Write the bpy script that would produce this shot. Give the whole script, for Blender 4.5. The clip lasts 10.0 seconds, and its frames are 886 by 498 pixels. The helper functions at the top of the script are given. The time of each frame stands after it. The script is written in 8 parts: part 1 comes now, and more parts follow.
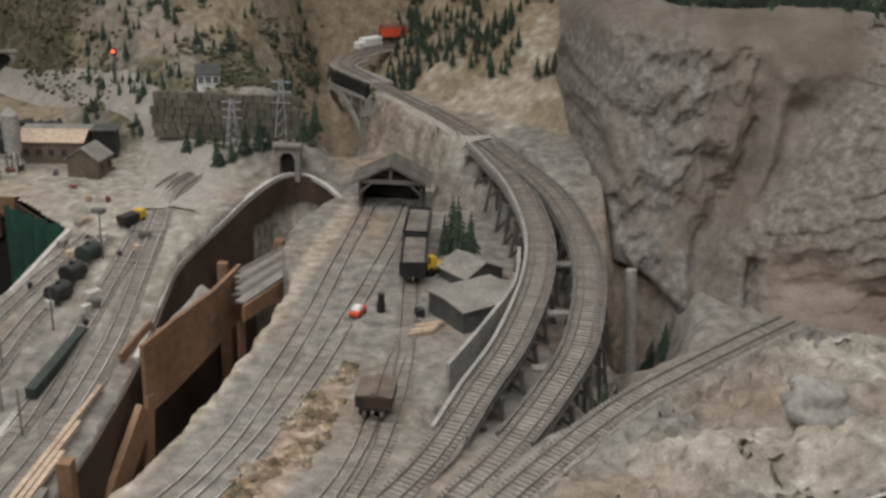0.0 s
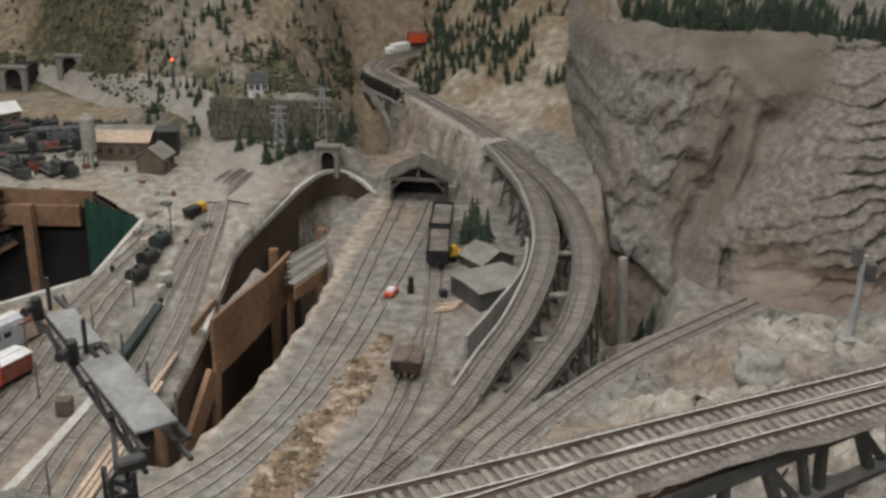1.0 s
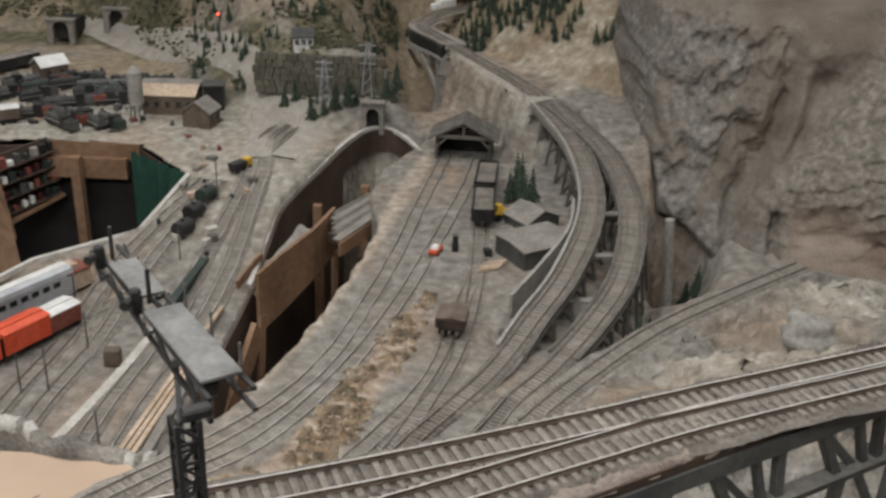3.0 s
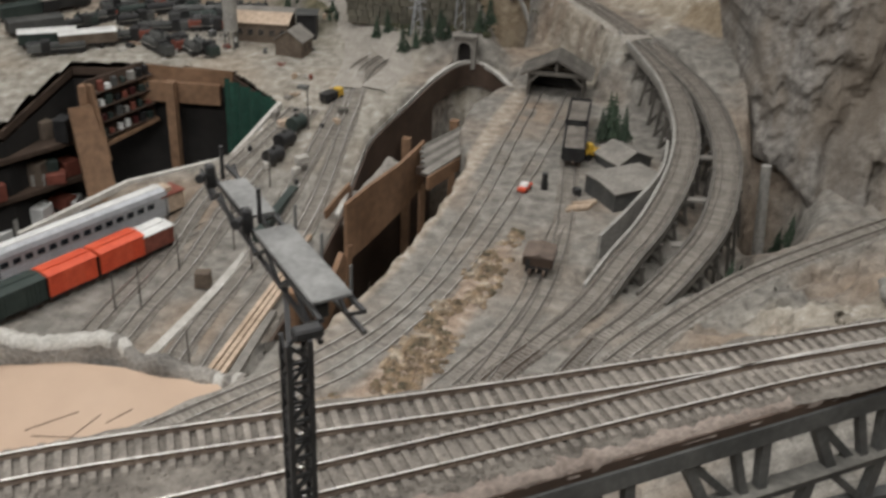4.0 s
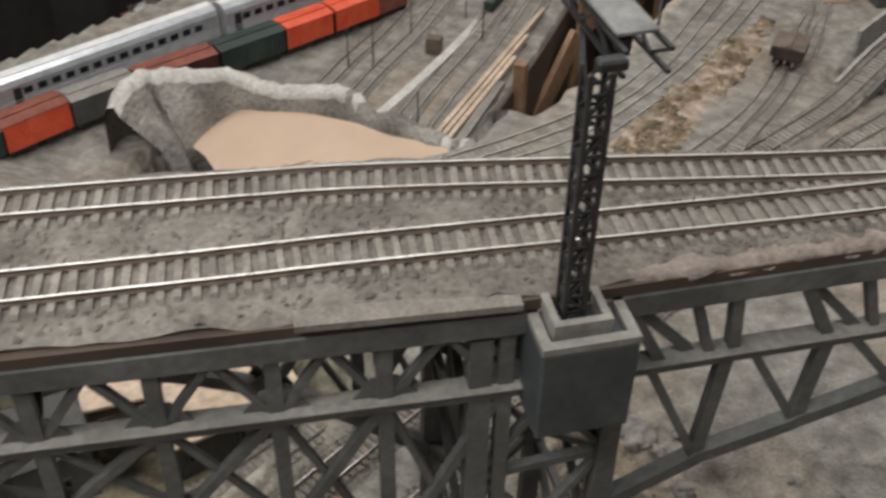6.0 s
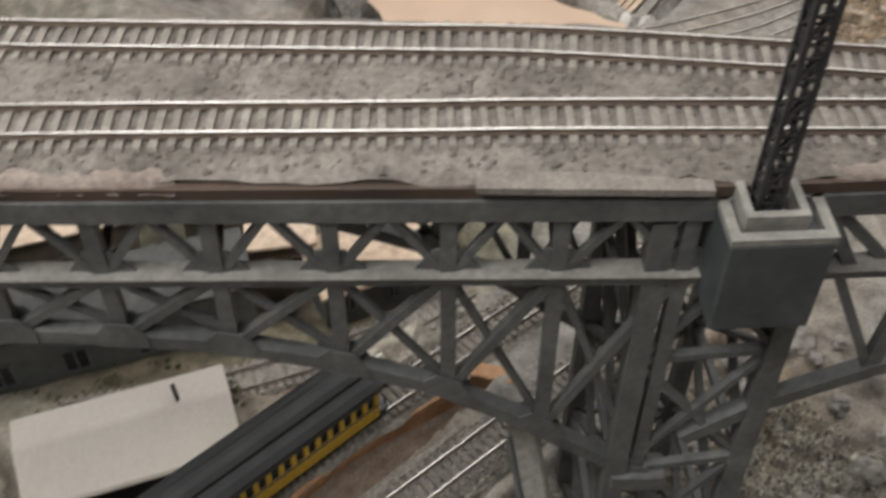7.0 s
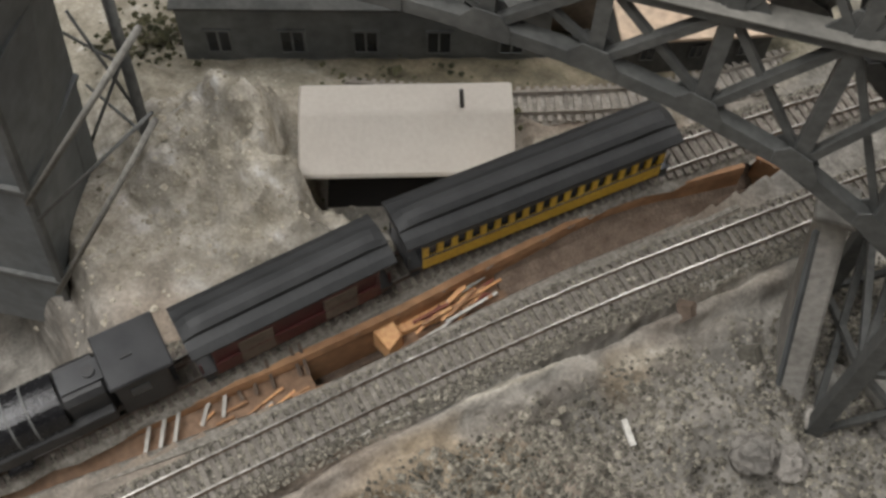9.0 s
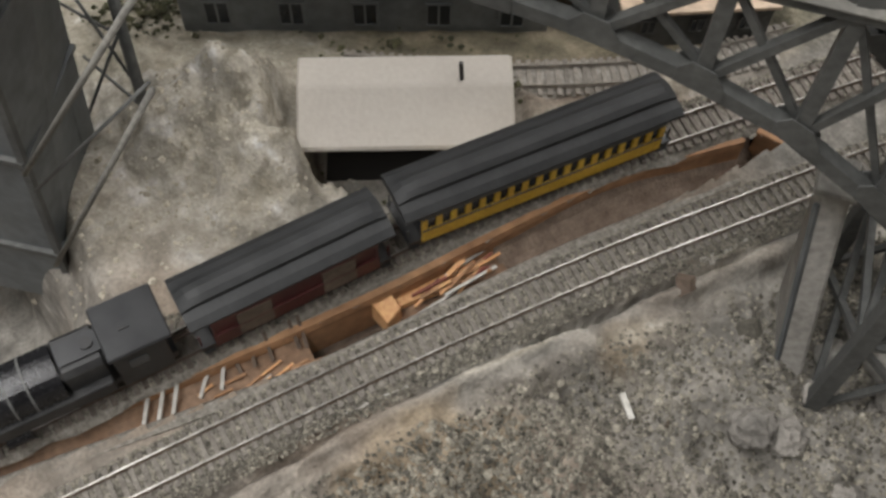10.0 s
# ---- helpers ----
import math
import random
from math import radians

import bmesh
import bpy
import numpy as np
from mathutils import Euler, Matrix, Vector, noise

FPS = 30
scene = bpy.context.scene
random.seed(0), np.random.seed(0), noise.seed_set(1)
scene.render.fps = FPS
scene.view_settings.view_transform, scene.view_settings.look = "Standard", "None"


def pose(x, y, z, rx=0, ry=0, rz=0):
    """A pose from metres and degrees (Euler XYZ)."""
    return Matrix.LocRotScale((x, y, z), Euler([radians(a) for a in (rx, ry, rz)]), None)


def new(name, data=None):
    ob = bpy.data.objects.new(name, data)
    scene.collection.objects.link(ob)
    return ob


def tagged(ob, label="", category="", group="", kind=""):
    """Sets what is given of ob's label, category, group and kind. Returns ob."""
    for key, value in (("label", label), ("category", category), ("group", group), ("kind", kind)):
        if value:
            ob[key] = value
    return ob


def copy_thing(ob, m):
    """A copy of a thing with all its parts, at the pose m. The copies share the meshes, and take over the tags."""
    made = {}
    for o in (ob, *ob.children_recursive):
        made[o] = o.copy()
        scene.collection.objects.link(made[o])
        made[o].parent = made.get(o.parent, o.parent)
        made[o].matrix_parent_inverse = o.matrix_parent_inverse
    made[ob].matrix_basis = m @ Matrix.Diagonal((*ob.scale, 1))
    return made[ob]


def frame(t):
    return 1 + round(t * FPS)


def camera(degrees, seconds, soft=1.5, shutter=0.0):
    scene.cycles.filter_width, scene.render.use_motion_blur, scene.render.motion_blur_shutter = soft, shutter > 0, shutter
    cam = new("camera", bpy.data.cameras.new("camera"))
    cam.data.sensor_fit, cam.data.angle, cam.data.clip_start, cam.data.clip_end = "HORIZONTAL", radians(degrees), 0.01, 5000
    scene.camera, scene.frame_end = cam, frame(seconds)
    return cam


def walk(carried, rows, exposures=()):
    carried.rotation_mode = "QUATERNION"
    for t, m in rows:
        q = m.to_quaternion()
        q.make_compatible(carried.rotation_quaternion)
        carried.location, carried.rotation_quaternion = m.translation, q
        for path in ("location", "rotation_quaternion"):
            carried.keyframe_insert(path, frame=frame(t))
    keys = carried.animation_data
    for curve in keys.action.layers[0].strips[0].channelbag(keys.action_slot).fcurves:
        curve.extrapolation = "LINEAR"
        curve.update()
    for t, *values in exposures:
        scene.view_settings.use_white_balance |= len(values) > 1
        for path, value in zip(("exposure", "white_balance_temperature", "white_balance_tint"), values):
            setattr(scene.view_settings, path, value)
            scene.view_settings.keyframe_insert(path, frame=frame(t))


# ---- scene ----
cam = camera(45.38, 10.0, soft=2.9, shutter=0.4)
PATH = [
    (0.0, pose(-0.1217, 0.2446, 0.5066, 68.944, -1.707, 3.418)),
    (0.5, pose(-0.1147, 0.1280, 0.5649, 68.304, -1.539, 4.086)),
    (1.0, pose(-0.1070, 0.0358, 0.6071, 67.707, -1.452, 4.703)),
    (1.5, pose(-0.1076, 0.0344, 0.6067, 67.260, -1.422, 5.370)),
    (2.0, pose(-0.1104, 0.0369, 0.6043, 66.581, -1.434, 6.052)),
    (3.5, pose(-0.1215, 0.0383, 0.6034, 64.183, -1.779, 8.714)),
    (4.0, pose(-0.1283, 0.0393, 0.5985, 61.975, -1.813, 11.863)),
    (4.5, pose(-0.1349, 0.0404, 0.5921, 59.144, -1.980, 14.270)),
    (5.0, pose(-0.1425, 0.0395, 0.5811, 55.439, -2.111, 17.230)),
    (5.2, pose(-0.1471, 0.0395, 0.5768, 53.933, -2.239, 18.530)),
    (6.3, pose(-0.1614, 0.0262, 0.5752, 49.043, -0.456, 26.454)),
    (6.5, pose(-0.1655, 0.0253, 0.5715, 47.640, -0.590, 28.439)),
    (7.0, pose(-0.1714, 0.0278, 0.5672, 43.742, 0.114, 33.763)),
    (7.5, pose(-0.1969, 0.0196, 0.5590, 38.144, -1.315, 39.231)),
    (8.0, pose(-0.2121, 0.0055, 0.5504, 34.457, -1.792, 44.693)),
    (8.5, pose(-0.2213, -0.0086, 0.5432, 30.304, -1.576, 49.855)),
    (9.0, pose(-0.2221, -0.0130, 0.5433, 30.469, -0.997, 51.212)),
    (9.5, pose(-0.2219, -0.0135, 0.5427, 30.121, -1.012, 51.210)),
    (10.0, pose(-0.2208, -0.0140, 0.5401, 29.302, -1.141, 51.348)),
]
walk(cam, PATH, [(0.0, -0.02), (2.0, -0.04), (5.0, -0.08), (6.5, 0.0), (7.5, 0.18), (8.2, 0.22), (9.0, 0.12), (10.0, 0.14)])

# ---- room light ----
world = bpy.data.worlds.new("room_air")
scene.world = world
world.use_nodes = True
world.node_tree.nodes["Background"].inputs[0].default_value = (0.95, 0.97, 1.0, 1)
world.node_tree.nodes["Background"].inputs[1].default_value = 0.07


def area_lamp(name, x, y, z, sx, sy, watts, col):
    data = bpy.data.lights.new(name, "AREA")
    data.shape, data.size, data.size_y, data.energy, data.color = "RECTANGLE", sx, sy, watts, col
    ob = new(name, data)
    ob.matrix_world = pose(x, y, z)
    return ob


# last two are fill lamps added to brighten the ground around the bridge
LIGHTS = [(-1.3, 1.2, 16), (0.4, 1.0, 12), (-1.2, 3.0, 11), (0.6, 3.0, 8), (-0.5, -0.5, 24), (-1.3, -0.4, 15)]
for lx, ly, lw in LIGHTS:
    area_lamp("room_and_fill_light", lx, ly, 1.62, 1.6, 0.35, lw, (1.0, 0.985, 0.97))


# ---- materials ----
def rgb(c):
    return (c[0], c[1], c[2], 1)


def mat(name, cols, scale=60.0, rough=0.8, metal=0.0, bump=0.3, fine=6.0, island=0.0, vary=0.0, depth=0.002, grain=0.55):
    """A surface of two or three tones laid over one another by coarse and fine noise, with relief."""
    m = bpy.data.materials.new(name)
    m.use_nodes = True
    nt = m.node_tree
    bsdf = nt.nodes["Principled BSDF"]
    geo = nt.nodes.new("ShaderNodeNewGeometry")
    n1 = nt.nodes.new("ShaderNodeTexNoise")
    n1.inputs["Scale"].default_value, n1.inputs["Detail"].default_value = scale, 6
    n2 = nt.nodes.new("ShaderNodeTexNoise")
    n2.inputs["Scale"].default_value, n2.inputs["Detail"].default_value = scale * fine, 4
    nt.links.new(geo.outputs["Position"], n1.inputs["Vector"])
    nt.links.new(geo.outputs["Position"], n2.inputs["Vector"])
    ramp = nt.nodes.new("ShaderNodeValToRGB")
    el = ramp.color_ramp.elements
    el[0].position, el[1].position = 0.32, 0.68
    el[0].color, el[1].color = rgb(cols[0]), rgb(cols[-1])
    if len(cols) > 2:
        e = el.new(0.5)
        e.color = rgb(cols[1])
    nt.links.new(n1.outputs["Fac"], ramp.inputs["Fac"])
    mix = nt.nodes.new("ShaderNodeMix")
    mix.data_type, mix.blend_type = "RGBA", "OVERLAY"
    mix.inputs["Factor"].default_value = grain
    nt.links.new(ramp.outputs["Color"], mix.inputs["A"])
    nt.links.new(n2.outputs["Fac"], mix.inputs["B"])
    out = mix.outputs["Result"]
    if vary:
        info = nt.nodes.new("ShaderNodeObjectInfo")
        src = geo.outputs["Random Per Island"] if island else info.outputs["Random"]
        hsv = nt.nodes.new("ShaderNodeHueSaturation")
        mr = nt.nodes.new("ShaderNodeMapRange")
        mr.inputs["To Min"].default_value, mr.inputs["To Max"].default_value = 1 - vary, 1 + vary
        nt.links.new(src, mr.inputs["Value"])
        nt.links.new(mr.outputs["Result"], hsv.inputs["Value"])
        nt.links.new(out, hsv.inputs["Color"])
        out = hsv.outputs["Color"]
    nt.links.new(out, bsdf.inputs["Base Color"])
    rr = nt.nodes.new("ShaderNodeMapRange")
    rr.inputs["To Min"].default_value, rr.inputs["To Max"].default_value = max(rough - 0.22 * grain, 0.03), min(rough + 0.22 * grain, 1)
    nt.links.new(n2.outputs["Fac"], rr.inputs["Value"])
    nt.links.new(rr.outputs["Result"], bsdf.inputs["Roughness"])
    bsdf.inputs["Metallic"].default_value = metal
    if bump:
        b = nt.nodes.new("ShaderNodeBump")
        b.inputs["Strength"].default_value, b.inputs["Distance"].default_value = bump, depth
        nt.links.new(n2.outputs["Fac"], b.inputs["Height"])
        nt.links.new(b.outputs["Normal"], bsdf.inputs["Normal"])
    return m


STEEL = mat("dusty_grey_steel", [(0.072, 0.074, 0.072), (0.126, 0.128, 0.122)], 40, 0.6, 0.0, 0.15)
STEEL_TOP = mat("dust_on_steel", [(0.16, 0.155, 0.14), (0.24, 0.23, 0.205)], 40, 0.8, 0.0, 0.15)
BLACK = mat("black_paint", [(0.012, 0.012, 0.013), (0.03, 0.03, 0.03)], 60, 0.45, 0.0, 0.1)
BLOCKGREY = mat("dark_blue_grey_pier", [(0.035, 0.04, 0.043), (0.065, 0.07, 0.072)], 30, 0.6, 0, 0.15)
BLACK_GLOSS = mat("glossy_black_paint", [(0.01, 0.01, 0.011), (0.02, 0.02, 0.022)], 60, 0.25, 0.2, 0.05)
ROOF_BLACK = mat("matt_black_roof", [(0.014, 0.015, 0.016), (0.026, 0.027, 0.028)], 60, 0.6, 0, 0.1)
CABGREY = mat("grey_sheet_platform", [(0.13, 0.13, 0.126), (0.22, 0.22, 0.212)], 60, 0.5, 0, 0.1)
YELLOW = mat("chrome_yellow_paint", [(0.55, 0.33, 0.03), (0.68, 0.43, 0.05)], 60, 0.5, 0, 0.1)
MAROON = mat("dark_maroon_paint", [(0.05, 0.012, 0.012), (0.085, 0.02, 0.018)], 60, 0.5, 0, 0.1)
RAILTOP = mat("worn_rail_head", [(0.22, 0.205, 0.185), (0.5, 0.48, 0.45)], 26, 0.36, 0.85, 0.02)
RAILBRIGHT = mat("shiny_yard_rail", [(0.45, 0.44, 0.42), (0.62, 0.6, 0.57)], 40, 0.33, 0.85, 0.02)
RAILSIDE = mat("rusty_rail_side", [(0.09, 0.065, 0.05), (0.16, 0.12, 0.09)], 120, 0.8, 0.1, 0.1)
TIE = mat("grey_brown_tie", [(0.12, 0.1, 0.085), (0.2, 0.175, 0.15)], 90, 0.9, 0, 0.3, vary=0.18)
TIE_J = mat("grey_brown_ties", [(0.175, 0.158, 0.138), (0.25, 0.228, 0.2)], 90, 0.9, 0, 0.3, island=1, vary=0.2)
SUNKTIE = mat("ballast_dusted_tie", [(0.135, 0.12, 0.103), (0.2, 0.182, 0.158)], 160, 0.95, 0, 0.5, 4, vary=0.12)
DECKTIE = mat("weathered_deck_tie", [(0.165, 0.146, 0.126), (0.27, 0.242, 0.21)], 90, 0.9, 0, 0.3, vary=0.15)
BALLAST = mat("grey_ballast", [(0.17, 0.154, 0.13), (0.265, 0.243, 0.21), (0.35, 0.324, 0.284)], 300, 0.95, 0, 0.9, 3.0)
DECKDIRT = mat("pale_dirt_on_deck", [(0.107, 0.094, 0.08), (0.158, 0.141, 0.121), (0.216, 0.195, 0.169)], 45, 0.95, 0, 0.5, 8)
GRAVEL = mat("loose_gravel", [(0.135, 0.124, 0.10), (0.28, 0.257, 0.21)], 200, 0.95, 0, 0.4, island=1, vary=0.7)
ROCKY = mat("grey_plaster_rock", [(0.16, 0.15, 0.135), (0.27, 0.25, 0.225), (0.36, 0.335, 0.3)], 25, 0.95, 0, 0.8, 8, depth=0.006)
PALE = mat("pale_plaster", [(0.42, 0.4, 0.36), (0.58, 0.56, 0.52)], 45, 0.9, 0, 0.5)
CONC = mat("pale_concrete", [(0.52, 0.48, 0.43), (0.6, 0.56, 0.505)], 12, 0.9, 0, 0.12, 25, grain=0.12)
PIERPALE = mat("dusty_grey_concrete", [(0.3, 0.285, 0.26), (0.42, 0.4, 0.365)], 35, 0.9, 0, 0.3)
PIERC = mat("grey_concrete_pier", [(0.26, 0.25, 0.23), (0.36, 0.345, 0.315)], 30, 0.9, 0, 0.3)
WOOD = mat("raw_pine", [(0.29, 0.15, 0.075), (0.43, 0.245, 0.13)], 22, 0.75, 0, 0.2)
PLY = mat("brown_plywood", [(0.2, 0.115, 0.065), (0.29, 0.175, 0.105)], 15, 0.75, 0, 0.2)
PLANK = mat("tan_plank", [(0.38, 0.285, 0.205), (0.53, 0.415, 0.315)], 30, 0.8, 0, 0.2, vary=0.15)
TIMBER = mat("grey_timber", [(0.085, 0.078, 0.068), (0.15, 0.138, 0.12)], 60, 0.9, 0, 0.3, vary=0.15)
SAND = mat("bare_tan_board", [(0.5, 0.365, 0.268), (0.57, 0.43, 0.325)], 5, 0.8, 0, 0.0, grain=0.08)
RAWWOOD = mat("fresh_cut_wood", [(0.6, 0.31, 0.13), (0.75, 0.44, 0.22)], 60, 0.7, 0, 0.2)
ROOFDUST = mat("dusty_brown_roof", [(0.1, 0.075, 0.06), (0.17, 0.13, 0.105)], 60, 0.9, 0, 0.2)
FASCIA = mat("dark_brown_hardboard", [(0.05, 0.032, 0.022), (0.085, 0.056, 0.04)], 15, 0.7, 0, 0.1)
TOWERGREY = mat("blue_grey_sheet", [(0.11, 0.12, 0.126), (0.175, 0.186, 0.19)], 18, 0.55, 0, 0.15)
CABROOF = mat("black_semi_gloss_roof", [(0.03, 0.031, 0.033), (0.05, 0.051, 0.053)], 60, 0.28, 0.3, 0.0, grain=0.05)
DUSTTIE = mat("dust_covered_ties", [(0.2, 0.18, 0.155), (0.29, 0.262, 0.23)], 90, 0.95, 0, 0.3, island=1, vary=0.2)
DUSTRAIL = mat("dust_dulled_rail", [(0.17, 0.15, 0.13), (0.26, 0.235, 0.205)], 120, 0.7, 0.2, 0.1)
SLOTDIRT = mat("dark_brown_dirt", [(0.14, 0.1, 0.073), (0.24, 0.182, 0.14)], 90, 0.95, 0, 0.8)
DUSTBED = mat("dusty_track_bed", [(0.21, 0.192, 0.168), (0.3, 0.277, 0.245), (0.38, 0.354, 0.316)], 200, 0.95, 0, 0.7, 3.0)
PALEDIRT = mat("pale_dirt_road", [(0.3, 0.275, 0.24), (0.4, 0.37, 0.328)], 40, 0.95, 0, 0.5, 8)
MOSSWALL = mat("mossy_dark_stone", [(0.085, 0.078, 0.058), (0.15, 0.138, 0.108)], 60, 0.95, 0, 0.6, vary=0.2)
DECKRAIL = mat("bright_deck_rail", [(0.72, 0.7, 0.66), (0.84, 0.82, 0.78)], 80, 0.38, 0.8, 0.02)
CHALK = mat("white_plaster", [(0.55, 0.52, 0.47), (0.74, 0.72, 0.68)], 70, 0.9, 0, 0.5)
CREAM = mat("cream_plaster_crumb", [(0.36, 0.32, 0.25), (0.5, 0.46, 0.38)], 60, 0.95, 0, 0.4, island=1, vary=0.2)
CLUMP = mat("pinkish_plaster_clump", [(0.2, 0.16, 0.135), (0.3, 0.25, 0.215)], 60, 0.95, 0, 0.7)
GREEN_CLOTH = mat("dark_green_cloth", [(0.012, 0.05, 0.035), (0.02, 0.08, 0.055)], 30, 0.9, 0, 0.2)
# near-black that paints shade into openings; the floor below shares it
DARK = mat("void_shade_black", [(0.012, 0.011, 0.01), (0.025, 0.022, 0.02)], 20, 0.9, 0, 0.1)
CONIFER = mat("conifer_green", [(0.022, 0.038, 0.024), (0.05, 0.075, 0.045)], 120, 0.95, 0, 0.3, vary=0.3)
SCRUB = mat("olive_scrub", [(0.04, 0.045, 0.022), (0.105, 0.096, 0.052)], 60, 0.95, 0, 0.5, island=1, vary=0.35)
BARK = mat("brown_bark", [(0.06, 0.045, 0.03), (0.1, 0.075, 0.055)], 200, 0.95, 0, 0.3)
WHITE = mat("white_paint", [(0.62, 0.62, 0.6), (0.78, 0.78, 0.76)], 40, 0.6, 0, 0.1)
SILVER = mat("brushed_silver_side", [(0.5, 0.52, 0.55), (0.62, 0.64, 0.67)], 60, 0.35, 0.6, 0.05)
ORANGE = mat("orange_red_paint", [(0.6, 0.075, 0.03), (0.72, 0.11, 0.045)], 50, 0.5, 0, 0.1)
RUST = mat("boxcar_red", [(0.16, 0.045, 0.03), (0.24, 0.075, 0.05)], 50, 0.7, 0, 0.2)
DKGREEN = mat("dark_green_paint", [(0.02, 0.032, 0.028), (0.035, 0.05, 0.043)], 50, 0.6, 0, 0.1)
GLASS = mat("dark_window_glass", [(0.015, 0.018, 0.022), (0.03, 0.035, 0.04)], 30, 0.12, 0, 0.0)
TANROOF = mat("tan_card_roof", [(0.46, 0.35, 0.258), (0.56, 0.44, 0.335)], 25, 0.85, 0, 0.15)
GREYROOF = mat("grey_tarpaper_roof", [(0.185, 0.172, 0.153), (0.27, 0.252, 0.225)], 40, 0.9, 0, 0.2)
WALLGREY = mat("dark_grey_wall", [(0.05, 0.052, 0.05), (0.09, 0.09, 0.085)], 40, 0.8, 0, 0.2)
BROWNWALL = mat("brown_board_wall", [(0.1, 0.075, 0.055), (0.16, 0.125, 0.095)], 40, 0.85, 0, 0.2)
ROOMWALL = mat("plain_room_wall", [(0.36, 0.35, 0.33), (0.42, 0.41, 0.39)], 3, 0.9, 0, 0.05)
REDLIGHT = bpy.data.materials.new("red_signal_lens")
REDLIGHT.use_nodes = True
REDLIGHT.node_tree.nodes["Principled BSDF"].inputs["Base Color"].default_value = (0.8, 0.05, 0.03, 1)
REDLIGHT.node_tree.nodes["Principled BSDF"].inputs["Emission Color"].default_value = (1, 0.12, 0.06, 1)
REDLIGHT.node_tree.nodes["Principled BSDF"].inputs["Emission Strength"].default_value = 3.0


# ---- mesh helpers ----
class Shape:
    """Collects boxes, beams, rods and sheets into one mesh."""

    def __init__(self):
        self.v, self.f, self.s = [], [], []

    def add(self, verts, faces, slot=0):
        n = len(self.v)
        self.v += [tuple(p) for p in verts]
        self.f += [tuple(n + i for i in q) for q in faces]
        self.s += [slot] * len(faces)
        return self

    def box(self, c, size, turn=0.0, slot=0, taper=1.0):
        x, y, z = (q / 2 for q in size)
        ca, sa = math.cos(turn), math.sin(turn)
        pts = []
        for k, (a, b, d) in enumerate([(-1, -1, -1), (1, -1, -1), (1, 1, -1), (-1, 1, -1), (-1, -1, 1), (1, -1, 1), (1, 1, 1), (-1, 1, 1)]):
            t = taper if k > 3 else 1.0
            px, py = a * x * t, b * y * t
            pts.append((c[0] + px * ca - py * sa, c[1] + px * sa + py * ca, c[2] + d * z))
        return self.add(pts, [(0, 3, 2, 1), (4, 5, 6, 7), (0, 1, 5, 4), (1, 2, 6, 5), (2, 3, 7, 6), (3, 0, 4, 7)], slot)

    def beam(self, a, b, w, h, slot=0, up=(0, 0, 1)):
        a, b = Vector(a), Vector(b)
        d = (b - a).normalized()
        side = d.cross(Vector(up))
        if side.length < 1e-4:
            side = d.cross(Vector((1, 0, 0)))
        side.normalize()
        top = side.cross(d).normalized()
        pts = []
        for p in (a, b):
            for i, j in ((-1, -1), (1, -1), (1, 1), (-1, 1)):
                pts.append(p + side * (i * w / 2) + top * (j * h / 2))
        return self.add(pts, [(0, 3, 2, 1), (4, 5, 6, 7), (0, 1, 5, 4), (1, 2, 6, 5), (2, 3, 7, 6), (3, 0, 4, 7)], slot)

    def rod(self, a, b, r, r2=None, n=8, slot=0):
        a, b = Vector(a), Vector(b)
        d = (b - a).normalized()
        u = d.orthogonal().normalized()
        w = d.cross(u)
        r2 = r if r2 is None else r2
        pts = [a + (u * math.cos(t) + w * math.sin(t)) * r for t in (2 * math.pi * k / n for k in range(n))]
        pts += [b + (u * math.cos(t) + w * math.sin(t)) * r2 for t in (2 * math.pi * k / n for k in range(n))]
        fs = [(k, (k + 1) % n, n + (k + 1) % n, n + k) for k in range(n)] + [tuple(range(n - 1, -1, -1)), tuple(range(n, 2 * n))]
        return self.add(pts, fs, slot)

    def sweep(self, line, ring, slots=None):
        """A ring of (across, up) offsets carried along a line of points."""
        n = len(ring)
        base = len(self.v)
        for i, p in enumerate(line):
            a, b = line[max(i - 1, 0)], line[min(i + 1, len(line) - 1)]
            dx, dy = b[0] - a[0], b[1] - a[1]
            L = math.hypot(dx, dy) or 1
            nx, ny = -dy / L, dx / L
            self.v += [(p[0] + nx * u, p[1] + ny * u, p[2] + h) for u, h in ring]
        for i in range(len(line) - 1):
            for k in range(n):
                q = (base + i * n + k, base + i * n + (k + 1) % n, base + (i + 1) * n + (k + 1) % n, base + (i + 1) * n + k)
                self.f.append(q)
                self.s.append(slots[k] if slots else 0)
        self.f += [tuple(base + k for k in range(n - 1, -1, -1)), tuple(base + (len(line) - 1) * n + k for k in range(n))]
        self.s += [0, 0]
        return self

    def gable(self, c, size, turn=0.0, rise=0.02, slot=0):
        """A gabled prism, ridge along x, standing on c."""
        x, y = size[0] / 2, size[1] / 2
        ca, sa = math.cos(turn), math.sin(turn)
        pts = [(-x, -y, 0), (x, -y, 0), (x, y, 0), (-x, y, 0), (-x, 0, rise), (x, 0, rise)]
        pts = [(c[0] + p[0] * ca - p[1] * sa, c[1] + p[0] * sa + p[1] * ca, c[2] + p[2]) for p in pts]
        return self.add(pts, [(0, 3, 2, 1), (0, 1, 5, 4), (2, 3, 4, 5), (1, 2, 5), (3, 0, 4)], slot)


